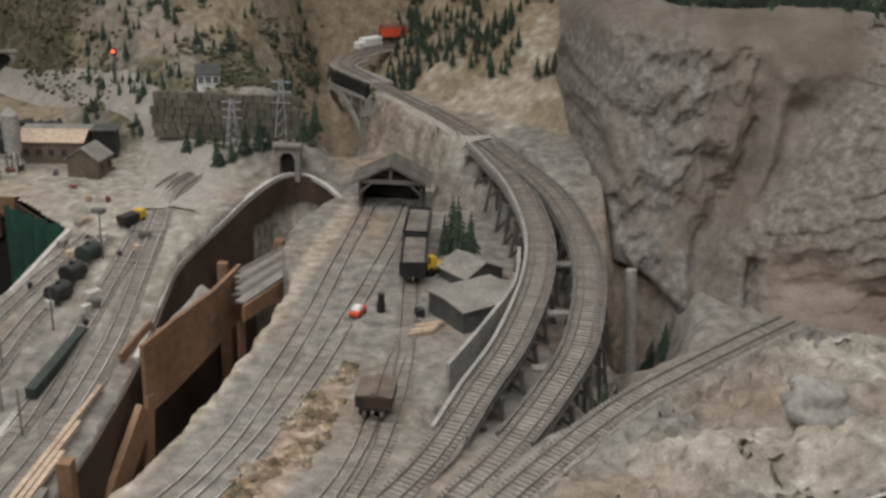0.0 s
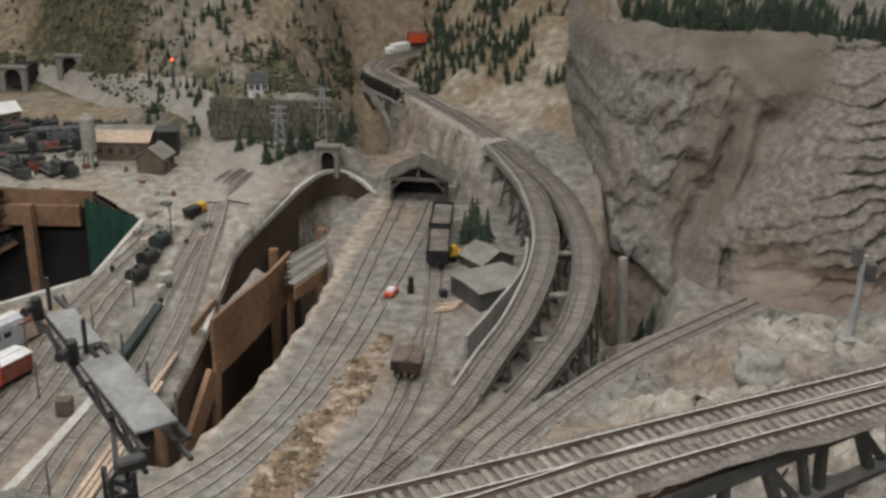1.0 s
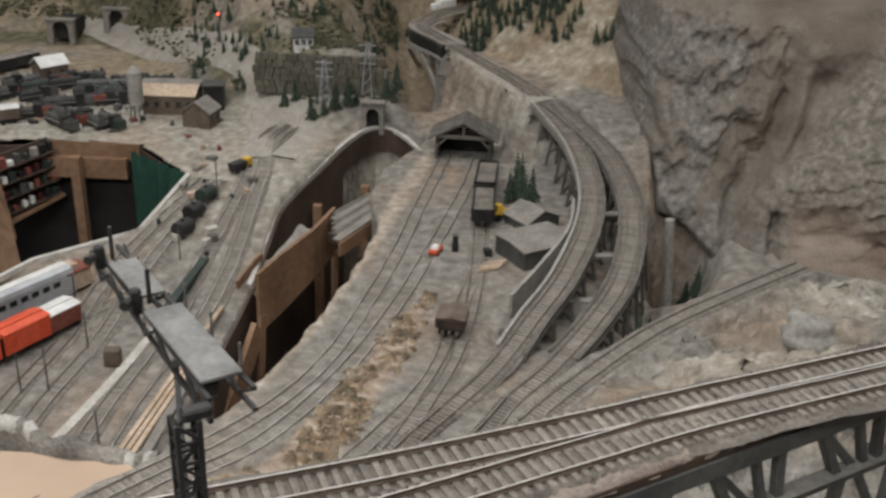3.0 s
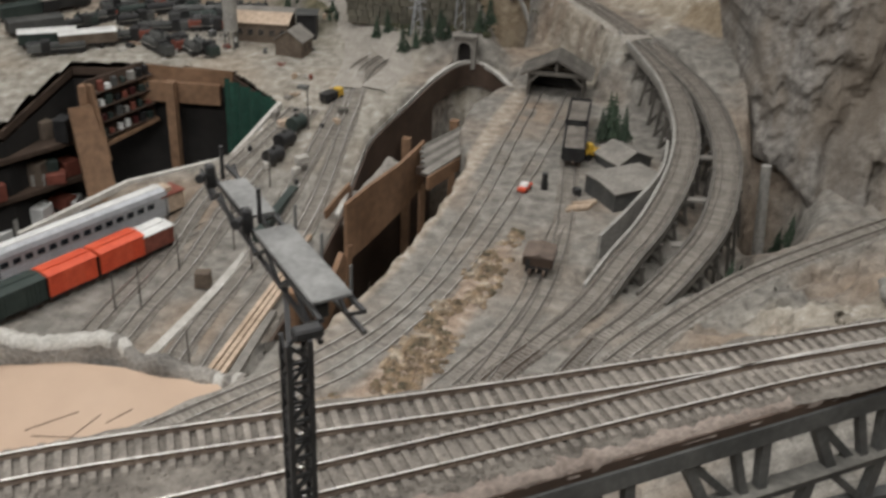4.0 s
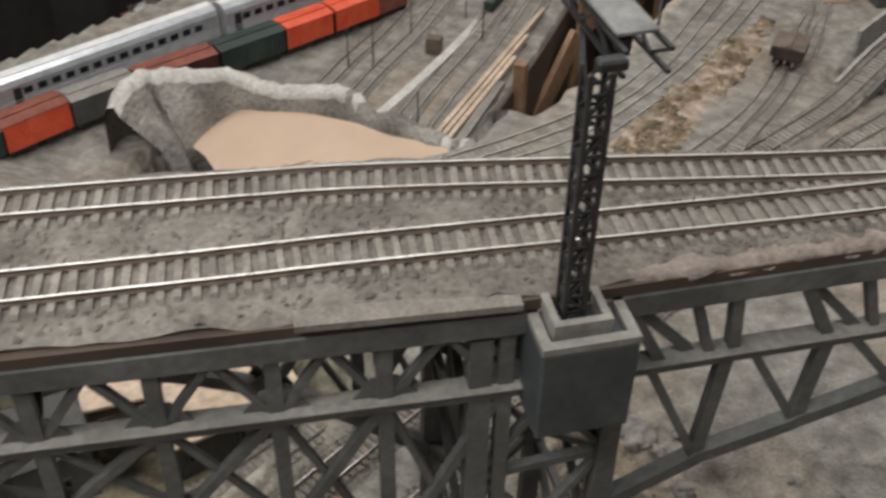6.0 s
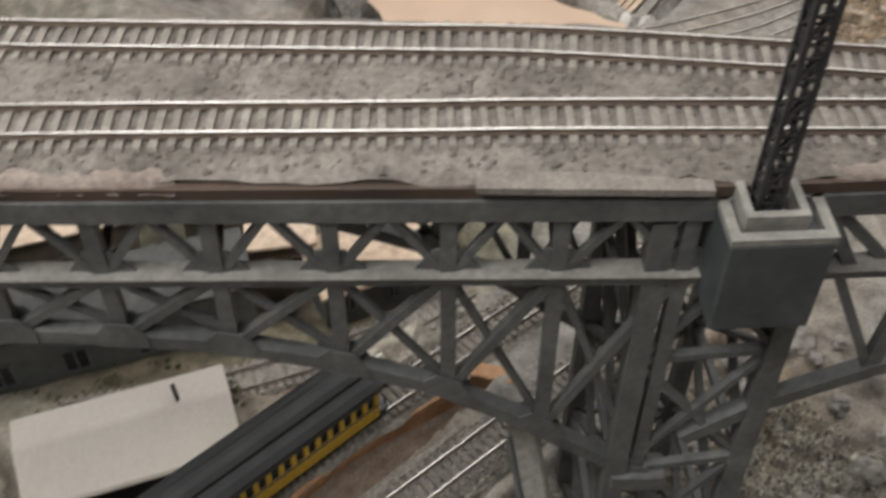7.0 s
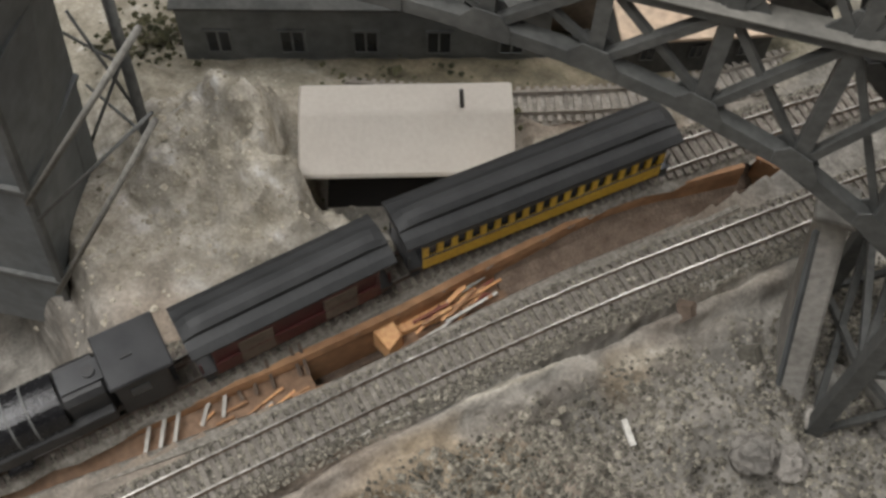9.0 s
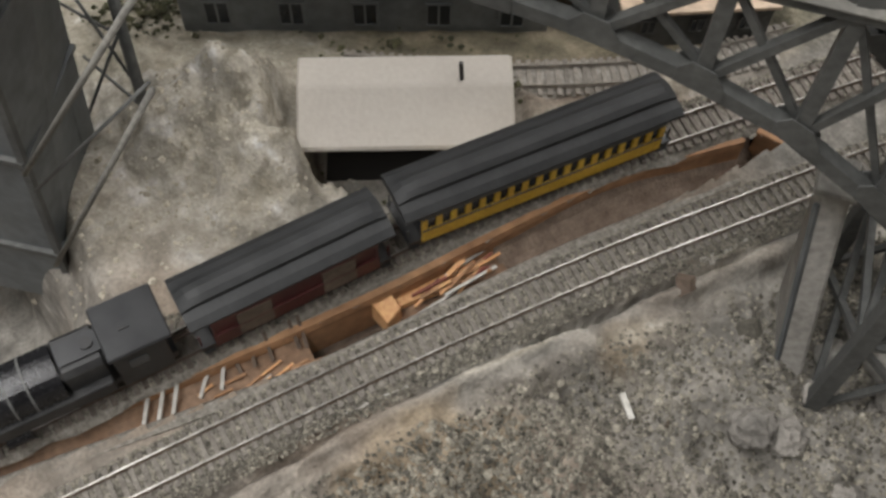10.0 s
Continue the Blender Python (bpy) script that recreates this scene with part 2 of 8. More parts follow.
def part(name, shape, material, parent=None, label="", bevel=0.0, smooth=False):
    """One mesh object under a thing or a part."""
    me = bpy.data.meshes.new(name)
    me.from_pydata(shape.v, [], shape.f)
    for m in (material if isinstance(material, (list, tuple)) else [material]):
        me.materials.append(m)
    if any(shape.s):
        me.polygons.foreach_set("material_index", shape.s)
    bm = bmesh.new()
    bm.from_mesh(me)
    bmesh.ops.recalc_face_normals(bm, faces=bm.faces)
    if bevel:
        bmesh.ops.bevel(bm, geom=bm.edges[:], offset=bevel, segments=1, affect="EDGES", clamp_overlap=True)
    bm.to_mesh(me)
    bm.free()
    if smooth:
        me.polygons.foreach_set("use_smooth", [True] * len(me.polygons))
    ob = new(name, me)
    if parent is not None:
        ob.parent = parent
    if label:
        tagged(ob, label)
    return ob


def thing(name, label, category, group="", kind="", at=None):
    ob = new(name)
    ob.empty_display_size = 0.02
    if at is not None:
        ob.matrix_world = at
    return tagged(ob, label, category, group, kind)


def spline(pts, step):
    """Catmull-Rom through points (x, y, z), resampled at even steps."""
    P = [Vector(p) for p in pts]
    P = [2 * P[0] - P[1]] + P + [2 * P[-1] - P[-2]]
    fine = []
    for i in range(1, len(P) - 2):
        for k in range(40):
            t = k / 40
            a, b, c, d = P[i - 1:i + 3]
            fine.append(0.5 * ((2 * b) + (c - a) * t + (2 * a - 5 * b + 4 * c - d) * t * t + (3 * b - a - 3 * c + d) * t ** 3))
    fine.append(P[-2])
    out, acc, last = [fine[0]], 0.0, fine[0]
    for p in fine[1:]:
        seg = (p - last).length
        while acc + seg >= step:
            last = last + (p - last) * ((step - acc) / seg)
            out.append(last.copy())
            seg = (p - last).length
            acc = 0.0
        acc += seg
        last = p
    return out


# ---- noise on arrays ----
def lattice(ix, iy, seed):
    h = (ix * 374761393 + iy * 668265263 + seed * 974711) & 0x7FFFFFFF
    h = ((h ^ (h >> 13)) * 1274126177) & 0x7FFFFFFF
    return ((h ^ (h >> 16)) & 0xFFFF) / 65535.0


def vnoise(x, y, seed=0):
    ix, iy = np.floor(x).astype(np.int64), np.floor(y).astype(np.int64)
    fx, fy = x - ix, y - iy
    fx, fy = fx * fx * (3 - 2 * fx), fy * fy * (3 - 2 * fy)
    a, b = lattice(ix, iy, seed), lattice(ix + 1, iy, seed)
    c, d = lattice(ix, iy + 1, seed), lattice(ix + 1, iy + 1, seed)
    return (a * (1 - fx) + b * fx) * (1 - fy) + (c * (1 - fx) + d * fx) * fy - 0.5


def fbm(x, y, f, octaves=4, seed=0):
    s, amp = 0.0, 1.0
    for k in range(octaves):
        s = s + amp * vnoise(x * f + 17.3 * k, y * f - 9.1 * k, seed + k)
        f, amp = f * 2.03, amp * 0.5
    return s


def step(a, b, x):
    t = np.clip((x - a) / (b - a), 0, 1)
    return t * t * (3 - 2 * t)


# ---- terrain ----
RAV_E = ([0.60, 0.864, 0.945, 1.015, 1.08, 1.18, 1.28, 1.40, 1.46, 1.55, 1.65, 1.72, 1.78, 1.9], [-0.60, -0.445, -0.424, -0.405, -0.392, -0.378, -0.368, -0.357, -0.378, -0.398, -0.394, -0.374, -0.355, -0.34])
RAV_W = ([0.60, 0.913, 1.07, 1.19, 1.36, 1.51, 1.572, 1.667, 1.747, 1.81, 1.9], [-0.60, -0.531, -0.534, -0.534, -0.539, -0.546, -0.545, -0.508, -0.486, -0.474, -0.44])


def yard_level(y):
    return -0.10 + 0.10 * step(1.25, 1.75, y)


def cliff_foot(x):
    """Where the cliff's face meets the level of the tracks."""
    return np.interp(x, [-0.05, 0.0, 0.03, 0.1, 0.2, 0.3, 0.5, 0.9, 1.6, 2.2], [1.85, 1.66, 1.55, 1.47, 1.42, 1.38, 1.33, 1.2, 1.1, 1.1])


def clods(x, y):
    """Trodden lumps, scoops and small scarps of dry soil."""
    q = fbm(x, y, 26, 3, 91) * 5
    q = (np.floor(q) + step(0.75, 1.0, q - np.floor(q))) / 5
    return 0.030 * q + 0.014 * (0.22 - np.abs(fbm(x, y, 48, 3, 92))) + 0.003 * fbm(x, y, 110, 2, 93)


def height(x, y):
    """The plaster scenery's height over its sheet; tracks and yard lie near 0."""
    e, w = np.interp(y, *RAV_E), np.interp(y, *RAV_W)
    # west yard and east flat
    west = step(0.0, 0.05, -(x + 0.48)) * step(0.55, 0.75, y)
    z = yard_level(y) * west
    z = z + 0.0025 * fbm(x, y, 30, 4, 3)
    # hills in the north-west
    nw = step(-0.36, -0.44 - 0.14 * step(2.0, 2.2, y), x + 0.09 * step(1.9, 1.99, y))
    nw = np.maximum(nw, step(2.47, 2.58, y) * step(-0.22, -0.36, x))
    wall = 1.918 + 0.10 * np.clip(-0.70 - x, 0, 0.6)
    hill = 0.045 * step(1.80, 1.90, y) + 0.075 * step(0.0, 0.012, y - wall) + 0.30 * step(0.05, 0.75, y - wall) * (1 + 0.55 * fbm(x, y, 3.5, 4, 11))
    hill = hill + (0.03 * (0.3 - np.abs(fbm(x, y, 11, 4, 12))) + 0.012 * fbm(x, y, 40, 3, 13)) * step(0.06, 0.2, y - wall)
    flat = step(-0.72, -0.95, x + 0.9 * (y - 2.1))
    hill = hill * (1 - flat) + flat * (0.012 * step(1.85, 2.0, y) + 0.28 * step(2.3, 2.9, y))
    z = z + np.clip(hill, 0, 1) * nw
    z = z - 0.17 * np.exp(-(((x + 0.42) / 0.05) ** 2 + ((y - 2.14) / 0.11) ** 2)) * step(1.93, 2.02, y) * step(-0.2, -0.26, x)
    # wooded slope north of the viaduct, and the rock it stands on
    yb = 1.77 - 0.55 * np.clip(x + 0.27, 0, 0.2)
    ledge_x = np.interp(y, [1.80, 1.875, 2.005, 2.153, 2.3], [-0.20, -0.23, -0.308, -0.41, -0.50])
    rock = 0.088 * step(0.0, 0.045, y - yb + 0.03 * fbm(x, y, 16, 4, 7)) * step(-0.012, 0.012, x - ledge_x + 0.03 * fbm(x, y, 20, 4, 8)) * step(2.125, 2.085, y - 0.3 * (x + 0.36) + 0.02 * fbm(x, y, 22, 3, 9))
    z = z + rock * step(0.06, 0.0, x) + 0.012 * fbm(x, y, 22, 4, 5) * step(0.0, 0.1, y - yb) * step(-0.45, -0.4, x) * step(0.32, 0.1, y - yb)
    road = np.interp(x, [-0.45, -0.37, -0.26, -0.18, -0.12, -0.05, 0.03], [2.29, 2.19, 2.06, 1.98, 1.93, 1.86, 1.79])
    slope = np.clip((y - road) * 0.55, 0, 0.42) * step(-0.5, -0.36, x) * step(0.0, 0.06, y - road)
    z = z + slope * (1 + 0.5 * fbm(x, y, 5, 3, 6))
    # gully between trestle and cliff
    z = z - 0.26 * np.exp(-(((x - 0.062) / 0.038) ** 2 + ((y - 1.41 - 0.6 * (x - 0.062)) / 0.08) ** 2)) - 0.09 * np.exp(-(((x + 0.005) / 0.025) ** 2 + ((y - 1.24) / 0.06) ** 2))
    # plateau behind the cliff's face, and the rubble shelf at its foot
    z = z + 0.303 * step(0.0, 0.05, y - cliff_foot(x) - 0.215) * step(-0.03, 0.02, x)
    shelf = step(1.47, 1.60, y + 0.05 * fbm(x, y, 14, 4, 24)) * step(0.0, 0.012, x - np.interp(y, [1.48, 1.6, 1.72, 1.8], [0.002, -0.026, -0.08, -0.13])) * step(1.90, 1.84, y) * step(0.045, 0.02, x)
    rubble = np.interp(y, [1.45, 1.6, 1.72, 1.82], [0.05, 0.067, 0.078, 0.09]) + 0.035 * step(0.0, 0.06, x) + 0.016 * (0.3 - np.abs(fbm(x, y, 24, 4, 25))) + 0.004 * fbm(x, y, 70, 3, 26)
    z = z * (1 - shelf) + shelf * np.maximum(z, rubble)
    # broken rock in the south-east
    ey = np.interp(x, [-0.2, -0.129, -0.042, 0.026, 0.125, 0.213, 0.6], [0.83, 0.915, 1.045, 1.13, 1.235, 1.33, 1.42])
    ds = (ey - y)
    se = step(0.0, 0.04, ds) * step(-0.2, -0.05, x + 0.6 * (y - 0.9)) * step(0.50, 0.62, y - 0.25 * x)
    crest = (np.clip(ds, 0, 0.35) * 0.22 + 0.06 * (0.3 - np.abs(fbm(x, y, 9, 5, 41))) + 0.03 * (0.25 - np.abs(fbm(x * 0.6 + y, y - x * 0.6, 26, 4, 43))) + 0.012 * fbm(x, y, 60, 4, 42))
    tq = crest / 0.017 + 0.8 * fbm(x, y, 7, 3, 44)
    crest = crest * 0.45 + 0.55 * 0.017 * (np.floor(tq) + step(0.3, 0.75, tq - np.floor(tq)) - 0.8 * fbm(x, y, 7, 3, 44))
    z = z + se * crest
    for sy_, sx_, sz_ in SPUR_BED:
        k = step(0.032, 0.02, np.abs(x - np.interp(y, sy_, sx_)) * 0.75) * step(0.9, 0.95, y) * step(1.36, 1.33, y)
        z = z * (1 - k) + k * (np.interp(y, sy_, sz_) - 0.0045)
    # ravine
    rav = step(0.0, 0.022, e - x + 0.006 * fbm(x, y, 30, 3, 51)) * step(0.0, 0.006, x - w) * step(0.905, 0.93, y) * step(1.86, 1.80, y)
    z = z * (1 - rav) - 0.5 * rav
    # boarded pit with its sunken floor
    pit = step(-0.86, -0.84, x) * step(0.905, 0.895, y) * step(0.56, 0.58, y) * step(0.0, 0.014, np.interp(y, [0.5, 0.741, 0.792, 0.825, 0.95], [-0.65, -0.522, -0.49, -0.472, -0.46]) - x)
    z = z * (1 - pit) - 0.17 * pit
    # ground under the big bridge: low to the west, mound, gravel flat
    near = step(0.62, 0.5, y)
    low = step(-0.60, -0.75, x) * near
    z = z * (1 - low) + low * (-0.045 + 0.004 * fbm(x, y, 40, 3, 61))
    z = z - 0.15 * step(-0.53, -0.62, x + 0.45 * (y - 0.02)) * step(0.03, -0.03, y)
    # mound: a ridge that falls gently south and steeply north
    crown = np.interp(x, [-0.80, -0.70, -0.66, -0.6, -0.555, -0.52, -0.505], [-0.05, -0.008, 0.026, 0.044, 0.04, 0.022, -0.01]) + 0.012 * fbm(x, y * 0.3, 26, 3, 62)
    dr = y - 0.152 - 0.2 * (x + 0.63) - 0.010 * fbm(x, y, 20, 3, 61)
    hump = crown - np.where(dr < 0, -0.5 * dr, 1.7 * dr) + 0.008 * np.exp(-((dr + 0.004) / 0.016) ** 2)
    plates = fbm(x + 0.3 * y, y, 22, 3, 63) * 6
    plates = (np.floor(plates) + step(0.7, 1.0, plates - np.floor(plates))) / 6
    grit = 0.022 * plates + 0.014 * (0.2 - np.abs(fbm(x, y, 30, 4, 67))) + 0.006 * fbm(x, y, 70, 3, 71)
    for px, py, pr in ((-0.584, 0.124, 0.013), (-0.567, 0.139, 0.014), (-0.560, 0.118, 0.016)):
        hump = hump + 0.0055 * step(1.0, 0.85, np.hypot(x - px, (y - py) * 1.1) / pr + 0.5 * fbm(x, y, 40, 2, 95)) * np.clip(1 - 14 * np.abs(grit), 0.4, 1)
    hump = np.maximum(hump + grit, -0.035 + 0.5 * grit)
    k = step(-0.505, -0.525, x) * step(0.235, 0.205, y) * step(-0.03, 0.01, y) * step(-0.80, -0.74, x)
    z = z * (1 - k) + k * np.maximum(z, hump)
    # soil and gravel south of the tracks
    gl = np.interp(y, [-0.3, 0.029, 0.086, 0.158, 0.206, 0.274, 0.364, 0.6], [-0.40, -0.401, -0.393, -0.381, -0.369, -0.347, -0.325, -0.25])
    s = x - gl
    z = z + near * step(0, 0.02, s) * (-0.008 + 0.012 * fbm(x, y, 30, 5, 64) + 0.026 * (0.2 - np.abs(fbm(x, y, 22, 4, 68))) - 0.026 * np.exp(-((s - 0.006 - 0.012 * fbm(x, y, 20, 2, 69)) / 0.004) ** 2) * (0.5 + step(-0.1, 0.2, fbm(x, y, 9, 2, 72))) - 0.03 * step(0.06, 0.35, s) + clods(x, y) * step(0.01, 0.03, s))
    # box void, track beds
    a, p = (x + 0.606) * 0.599 + (y - 0.191) * 0.801, (x + 0.606) * 0.801 - (y - 0.191) * 0.599
    pe = p - 0.026 * step(0.125, 0.16, a)
    back = step(-0.004, -0.016, pe) * step(-0.14, -0.08, a) * step(0.36, 0.30, a) * step(0.58, 0.5, y)
    z = z * (1 - back) + back * (np.interp(p, [-0.14, -0.08, -0.03], [-0.047, -0.034, -0.016]) + 0.003 * fbm(x, y, 60, 3, 70))
    foot = step(-0.02, -0.008, a) * step(0.15, 0.138, a) * step(-0.03, -0.012, p) * step(0.07, 0.06, p)
    z = z * (1 - foot) + foot * np.minimum(z, -0.012)
    void = step(0.0, 0.012, a) * step(0.135, 0.12, a) * step(0.02, 0.03, p) * step(0.098, 0.082, p)
    z = z - 0.06 * void
    for ty, tx, w in LINES:
        dxm = np.abs(x - np.interp(y, ty, tx))
        k = step(w + 0.014, w, dxm) * step(0.95, 0.85, y) * (y > -0.9)
        z = z * (1 - k) + k * np.minimum(z, -0.0045 + 0.001 * fbm(x, y, 60, 3, 66))
    cr = x - np.interp(y, [0.19, 0.25, 0.31, 0.37, 0.42], [-0.496, -0.489, -0.470, -0.453, -0.44]) + 0.004 + 0.008 * fbm(x, y, 26, 3, 96)
    on_crust = (np.abs(cr) < 0.016) & (y > 0.19) & (y < 0.41)
    z = np.where(on_crust, np.maximum(z, -0.012 + 0.019 * np.exp(-(cr / 0.009) ** 2) + 0.010 * plates), z)
    ds_ = x - np.interp(y, LINES[1][0], LINES[1][1]) - 0.0225 - 0.006 * fbm(x, y, 22, 3, 94)
    z = z - 0.022 * np.exp(-(ds_ / 0.003) ** 2) * (0.25 + step(-0.15, 0.2, fbm(x, y, 8, 2, 72))) * step(0.62, 0.5, y)
    up = np.interp(y, [1.80, 1.875, 2.005, 2.153, 2.2], [-0.15, -0.18, -0.26, -0.366, -0.40])
    uz = np.interp(y, [1.80, 1.875, 2.005, 2.153, 2.2], [0.083, 0.087, 0.092, 0.102, 0.105])
    k = step(0.075, 0.045, np.abs(x - up - 0.022)) * step(-0.005, 0.01, x - up + 0.048) * step(1.80, 1.84, y) * step(2.11, 2.085, y)
    z = z * (1 - k) + k * (uz - 0.006)
    vy = [1.05, 1.14, 1.223, 1.353, 1.477, 1.622, 1.733, 1.80]
    vz = np.interp(y, vy, [0.009, 0.02, 0.034, 0.05, 0.06, 0.071, 0.08, 0.083])
    vm = (np.interp(y, vy, [-0.165, -0.128, -0.096, -0.068, -0.064, -0.087, -0.125, -0.148]) + np.interp(y, vy, [-0.10, -0.06, -0.028, -0.008, -0.014, -0.05, -0.10, -0.12])) / 2
    k = step(0.085, 0.06, np.abs(x - vm)) * step(1.08, 1.16, y) * step(1.80, 1.76, y) * (1 - step(1.5, 1.58, y) * step(0.028, 0.04, x - vm))
    z = z * (1 - k) + k * np.minimum(z, vz - 0.04)
    return z


SPUR_BED = [([0.81, 0.928, 0.973, 1.061, 1.149, 1.251, 1.335], [-0.20, -0.129, -0.102, -0.042, 0.026, 0.125, 0.213], [0.004, 0.008, 0.011, 0.017, 0.02, 0.022, 0.024])]
LINES = [([-0.9, -0.55, -0.25, -0.05, 0.12, 0.24, 0.34, 0.44, 0.56, 0.72, 0.887], [-0.7, -0.62, -0.545, -0.505, -0.478, -0.458, -0.43, -0.40, -0.36, -0.30, -0.238], 0.024),
         ([-0.9, -0.5, -0.2, -0.033, 0.055, 0.15, 0.256, 0.345, 0.44, 0.6, 0.8, 0.985], [-0.56, -0.51, -0.47, -0.442, -0.426, -0.408, -0.384, -0.36, -0.333, -0.28, -0.21, -0.14], 0.02)]


def axis(*runs):
    out = []
    for a, b, st in runs:
        out += list(np.arange(a, b, st))
    return np.array(out)


gx = axis((-2.6, -1.2, 0.03), (-1.2, -0.8, 0.01), (-0.8, -0.44, 0.0045), (-0.44, -0.16, 0.003), (-0.16, 0.45, 0.0045), (0.45, 0.6, 0.008), (0.6, 2.2, 0.03))
gy = axis((-1.2, -0.2, 0.02), (-0.2, -0.08, 0.0045), (-0.08, 0.40, 0.003), (0.40, 0.55, 0.0045), (0.55, 1.2, 0.006), (1.2, 1.62, 0.0045), (1.62, 2.0, 0.0065), (2.0, 2.6, 0.01), (2.6, 4.4, 0.03))
GX, GY = np.meshgrid(gx, gy)
GZ = height(GX, GY)
# crags: steep faces break outwards in ribs and ledges
gry, grx = np.gradient(GZ, gy, gx)
steep = np.hypot(grx, gry)
ux, uy = -grx / (steep + 1e-6), -gry / (steep + 1e-6)
crag = step(0.35, 1.0, steep) * 0.5 * step(-0.14, -0.08, GX + 0.5 * (GY - 1)) * step(0.6, 0.7, GY) * step(1.4, 1.3, GY)
crag = np.maximum(crag, 0.5 * step(0.35, 1.0, steep) * step(1.74, 1.78, GY) * step(-0.40, -0.36, GX) * step(0.0, -0.03, GX))
along_face = GX + 0.6 * GY
push = 0.026 * fbm(along_face, GZ * 0.8, 9, 3, 104) + 0.018 * (0.3 - np.abs(fbm(along_face + 0.4 * GZ, GZ * 0.6, 16, 5, 101))) + 0.007 * (0.3 - np.abs(fbm(along_face - 0.5 * GZ, GZ * 0.9, 42, 3, 102)))
MX, MY = GX + ux * push * crag, GY + uy * push * crag


def inside(x, y, poly):
    r = np.zeros(x.shape, bool)
    for (x1, y1), (x2, y2) in zip(poly, poly[1:] + poly[:1]):
        hit = ((y1 > y) != (y2 > y)) & (x < (x2 - x1) * (y - y1) / (y2 - y1 + 1e-12) + x1)
        r ^= hit
    return r


HOLE = [(-1.045, 1.16), (-0.955, 1.20), (-0.875, 1.375), (-0.745, 1.475), (-0.705, 1.60), (-0.83, 1.70), (-1.0, 1.69), (-1.12, 1.67), (-1.146, 1.479), (-1.35, 1.2), (-1.35, 0.72), (-1.20, 0.72)]
ny, nx = GX.shape
idx = np.arange(nx * ny).reshape(ny, nx)
quads = np.stack([idx[:-1, :-1], idx[:-1, 1:], idx[1:, 1:], idx[1:, :-1]], -1).reshape(-1, 4)
cxm = (GX[:-1, :-1] + GX[1:, 1:]) / 2
cym = (GY[:-1, :-1] + GY[1:, 1:]) / 2
SLOT = [(-0.505, -0.12), (-0.503, -0.077), (-0.479, 0.013), (-0.4545, 0.127), (-0.4395, 0.226), (-0.425, 0.306), (-0.394, 0.394), (-0.380, 0.40), (-0.385, 0.36), (-0.394, 0.306), (-0.413, 0.226), (-0.4355, 0.1), (-0.4585, 0.013), (-0.485, -0.077), (-0.49, -0.12)]
keep = ~(inside(cxm, cym, HOLE) | inside(cxm, cym, SLOT)).reshape(-1)
quads = quads[keep]
me = bpy.data.meshes.new("ground")
me.vertices.add(nx * ny)
me.vertices.foreach_set("co", np.stack([MX, MY, GZ], -1).astype(np.float32).ravel())
me.loops.add(len(quads) * 4)
me.loops.foreach_set("vertex_index", quads.ravel().astype(np.int32))
me.polygons.add(len(quads))
me.polygons.foreach_set("loop_start", (np.arange(len(quads)) * 4).astype(np.int32))
me.polygons.foreach_set("use_smooth", np.ones(len(quads), bool))
me.update()
# kinds of ground: red tan hillside, yellow-green grass, green scrub
road = np.interp(GX, [-0.45, -0.37, -0.26, -0.18, -0.12, -0.05, 0.03], [2.29, 2.19, 2.06, 1.98, 1.93, 1.86, 1.79])
tan = np.maximum(step(0.0, 0.035, GY - road + 0.03 * fbm(GX, GY, 14, 3, 79)) * step(0.03, 0.0, GX) * step(-0.45, -0.38, GX), step(1.98, 2.12, GY) * step(-0.5, -0.6, GX) * (0.35 + 0.65 * step(-0.1, 0.15, fbm(GX, GY, 5, 3, 71))))
tan = np.maximum(tan, 0.9 * step(2.12, 2.25, GY) * step(-0.62, -0.52, GX) * step(-0.36, -0.42, GX))
grass = step(1.82, 1.95, GY) * step(-0.40, -0.46, GX) * step(-0.05, 0.2, fbm(GX, GY, 6, 4, 72) + 0.1)
grass = grass * step(-0.47, -0.58, GX) * (1 - 0.75 * step(-0.85, -0.72, GX) * step(2.05, 2.15, GY))
strip = step(0.0, 0.02, GX - np.interp(GY, [0.8, 0.84, 0.96, 1.146, 1.2], [-0.42, -0.375, -0.338, -0.302, -0.27])) * step(0.0, 0.02, np.interp(GY, [0.8, 0.907, 1.073, 1.2], [-0.30, -0.285, -0.257, -0.25]) - GX) * step(0.8, 0.84, GY) * step(1.22, 1.17, GY)
plaster = np.exp(-(((GX + 0.575) / 0.06) ** 2 + ((GY - 0.125) / 0.06) ** 2)) * 1.2 * (0.6 + 0.4 * step(-0.1, 0.25, fbm(GX, GY, 26, 3, 76)))
plaster = np.maximum(plaster, 0.6 * step(-0.54, -0.58, GX) * step(0.27, 0.18, GY) * step(-0.9, -0.8, GX) * step(0.0, 0.05, GY))
glx = np.interp(GY, [-0.3, 0.029, 0.086, 0.158, 0.206, 0.274, 0.364, 0.6], [-0.40, -0.401, -0.393, -0.381, -0.369, -0.347, -0.325, -0.25])
plaster = np.maximum(plaster, 0.5 * step(0.012, 0.0, np.abs(GX - glx - 0.018)) * step(0.6, 0.5, GY) * step(0.05, 0.25, fbm(GX, GY, 30, 3, 73)))
plaster = np.maximum(plaster, 0.45 * step(1.76, 1.79, GY) * step(2.16, 2.1, GY) * step(-0.36, -0.3, GX) * step(-0.02, -0.05, GX) * step(0.0, 0.2, fbm(GX, GY, 18, 3, 74) + 0.12))
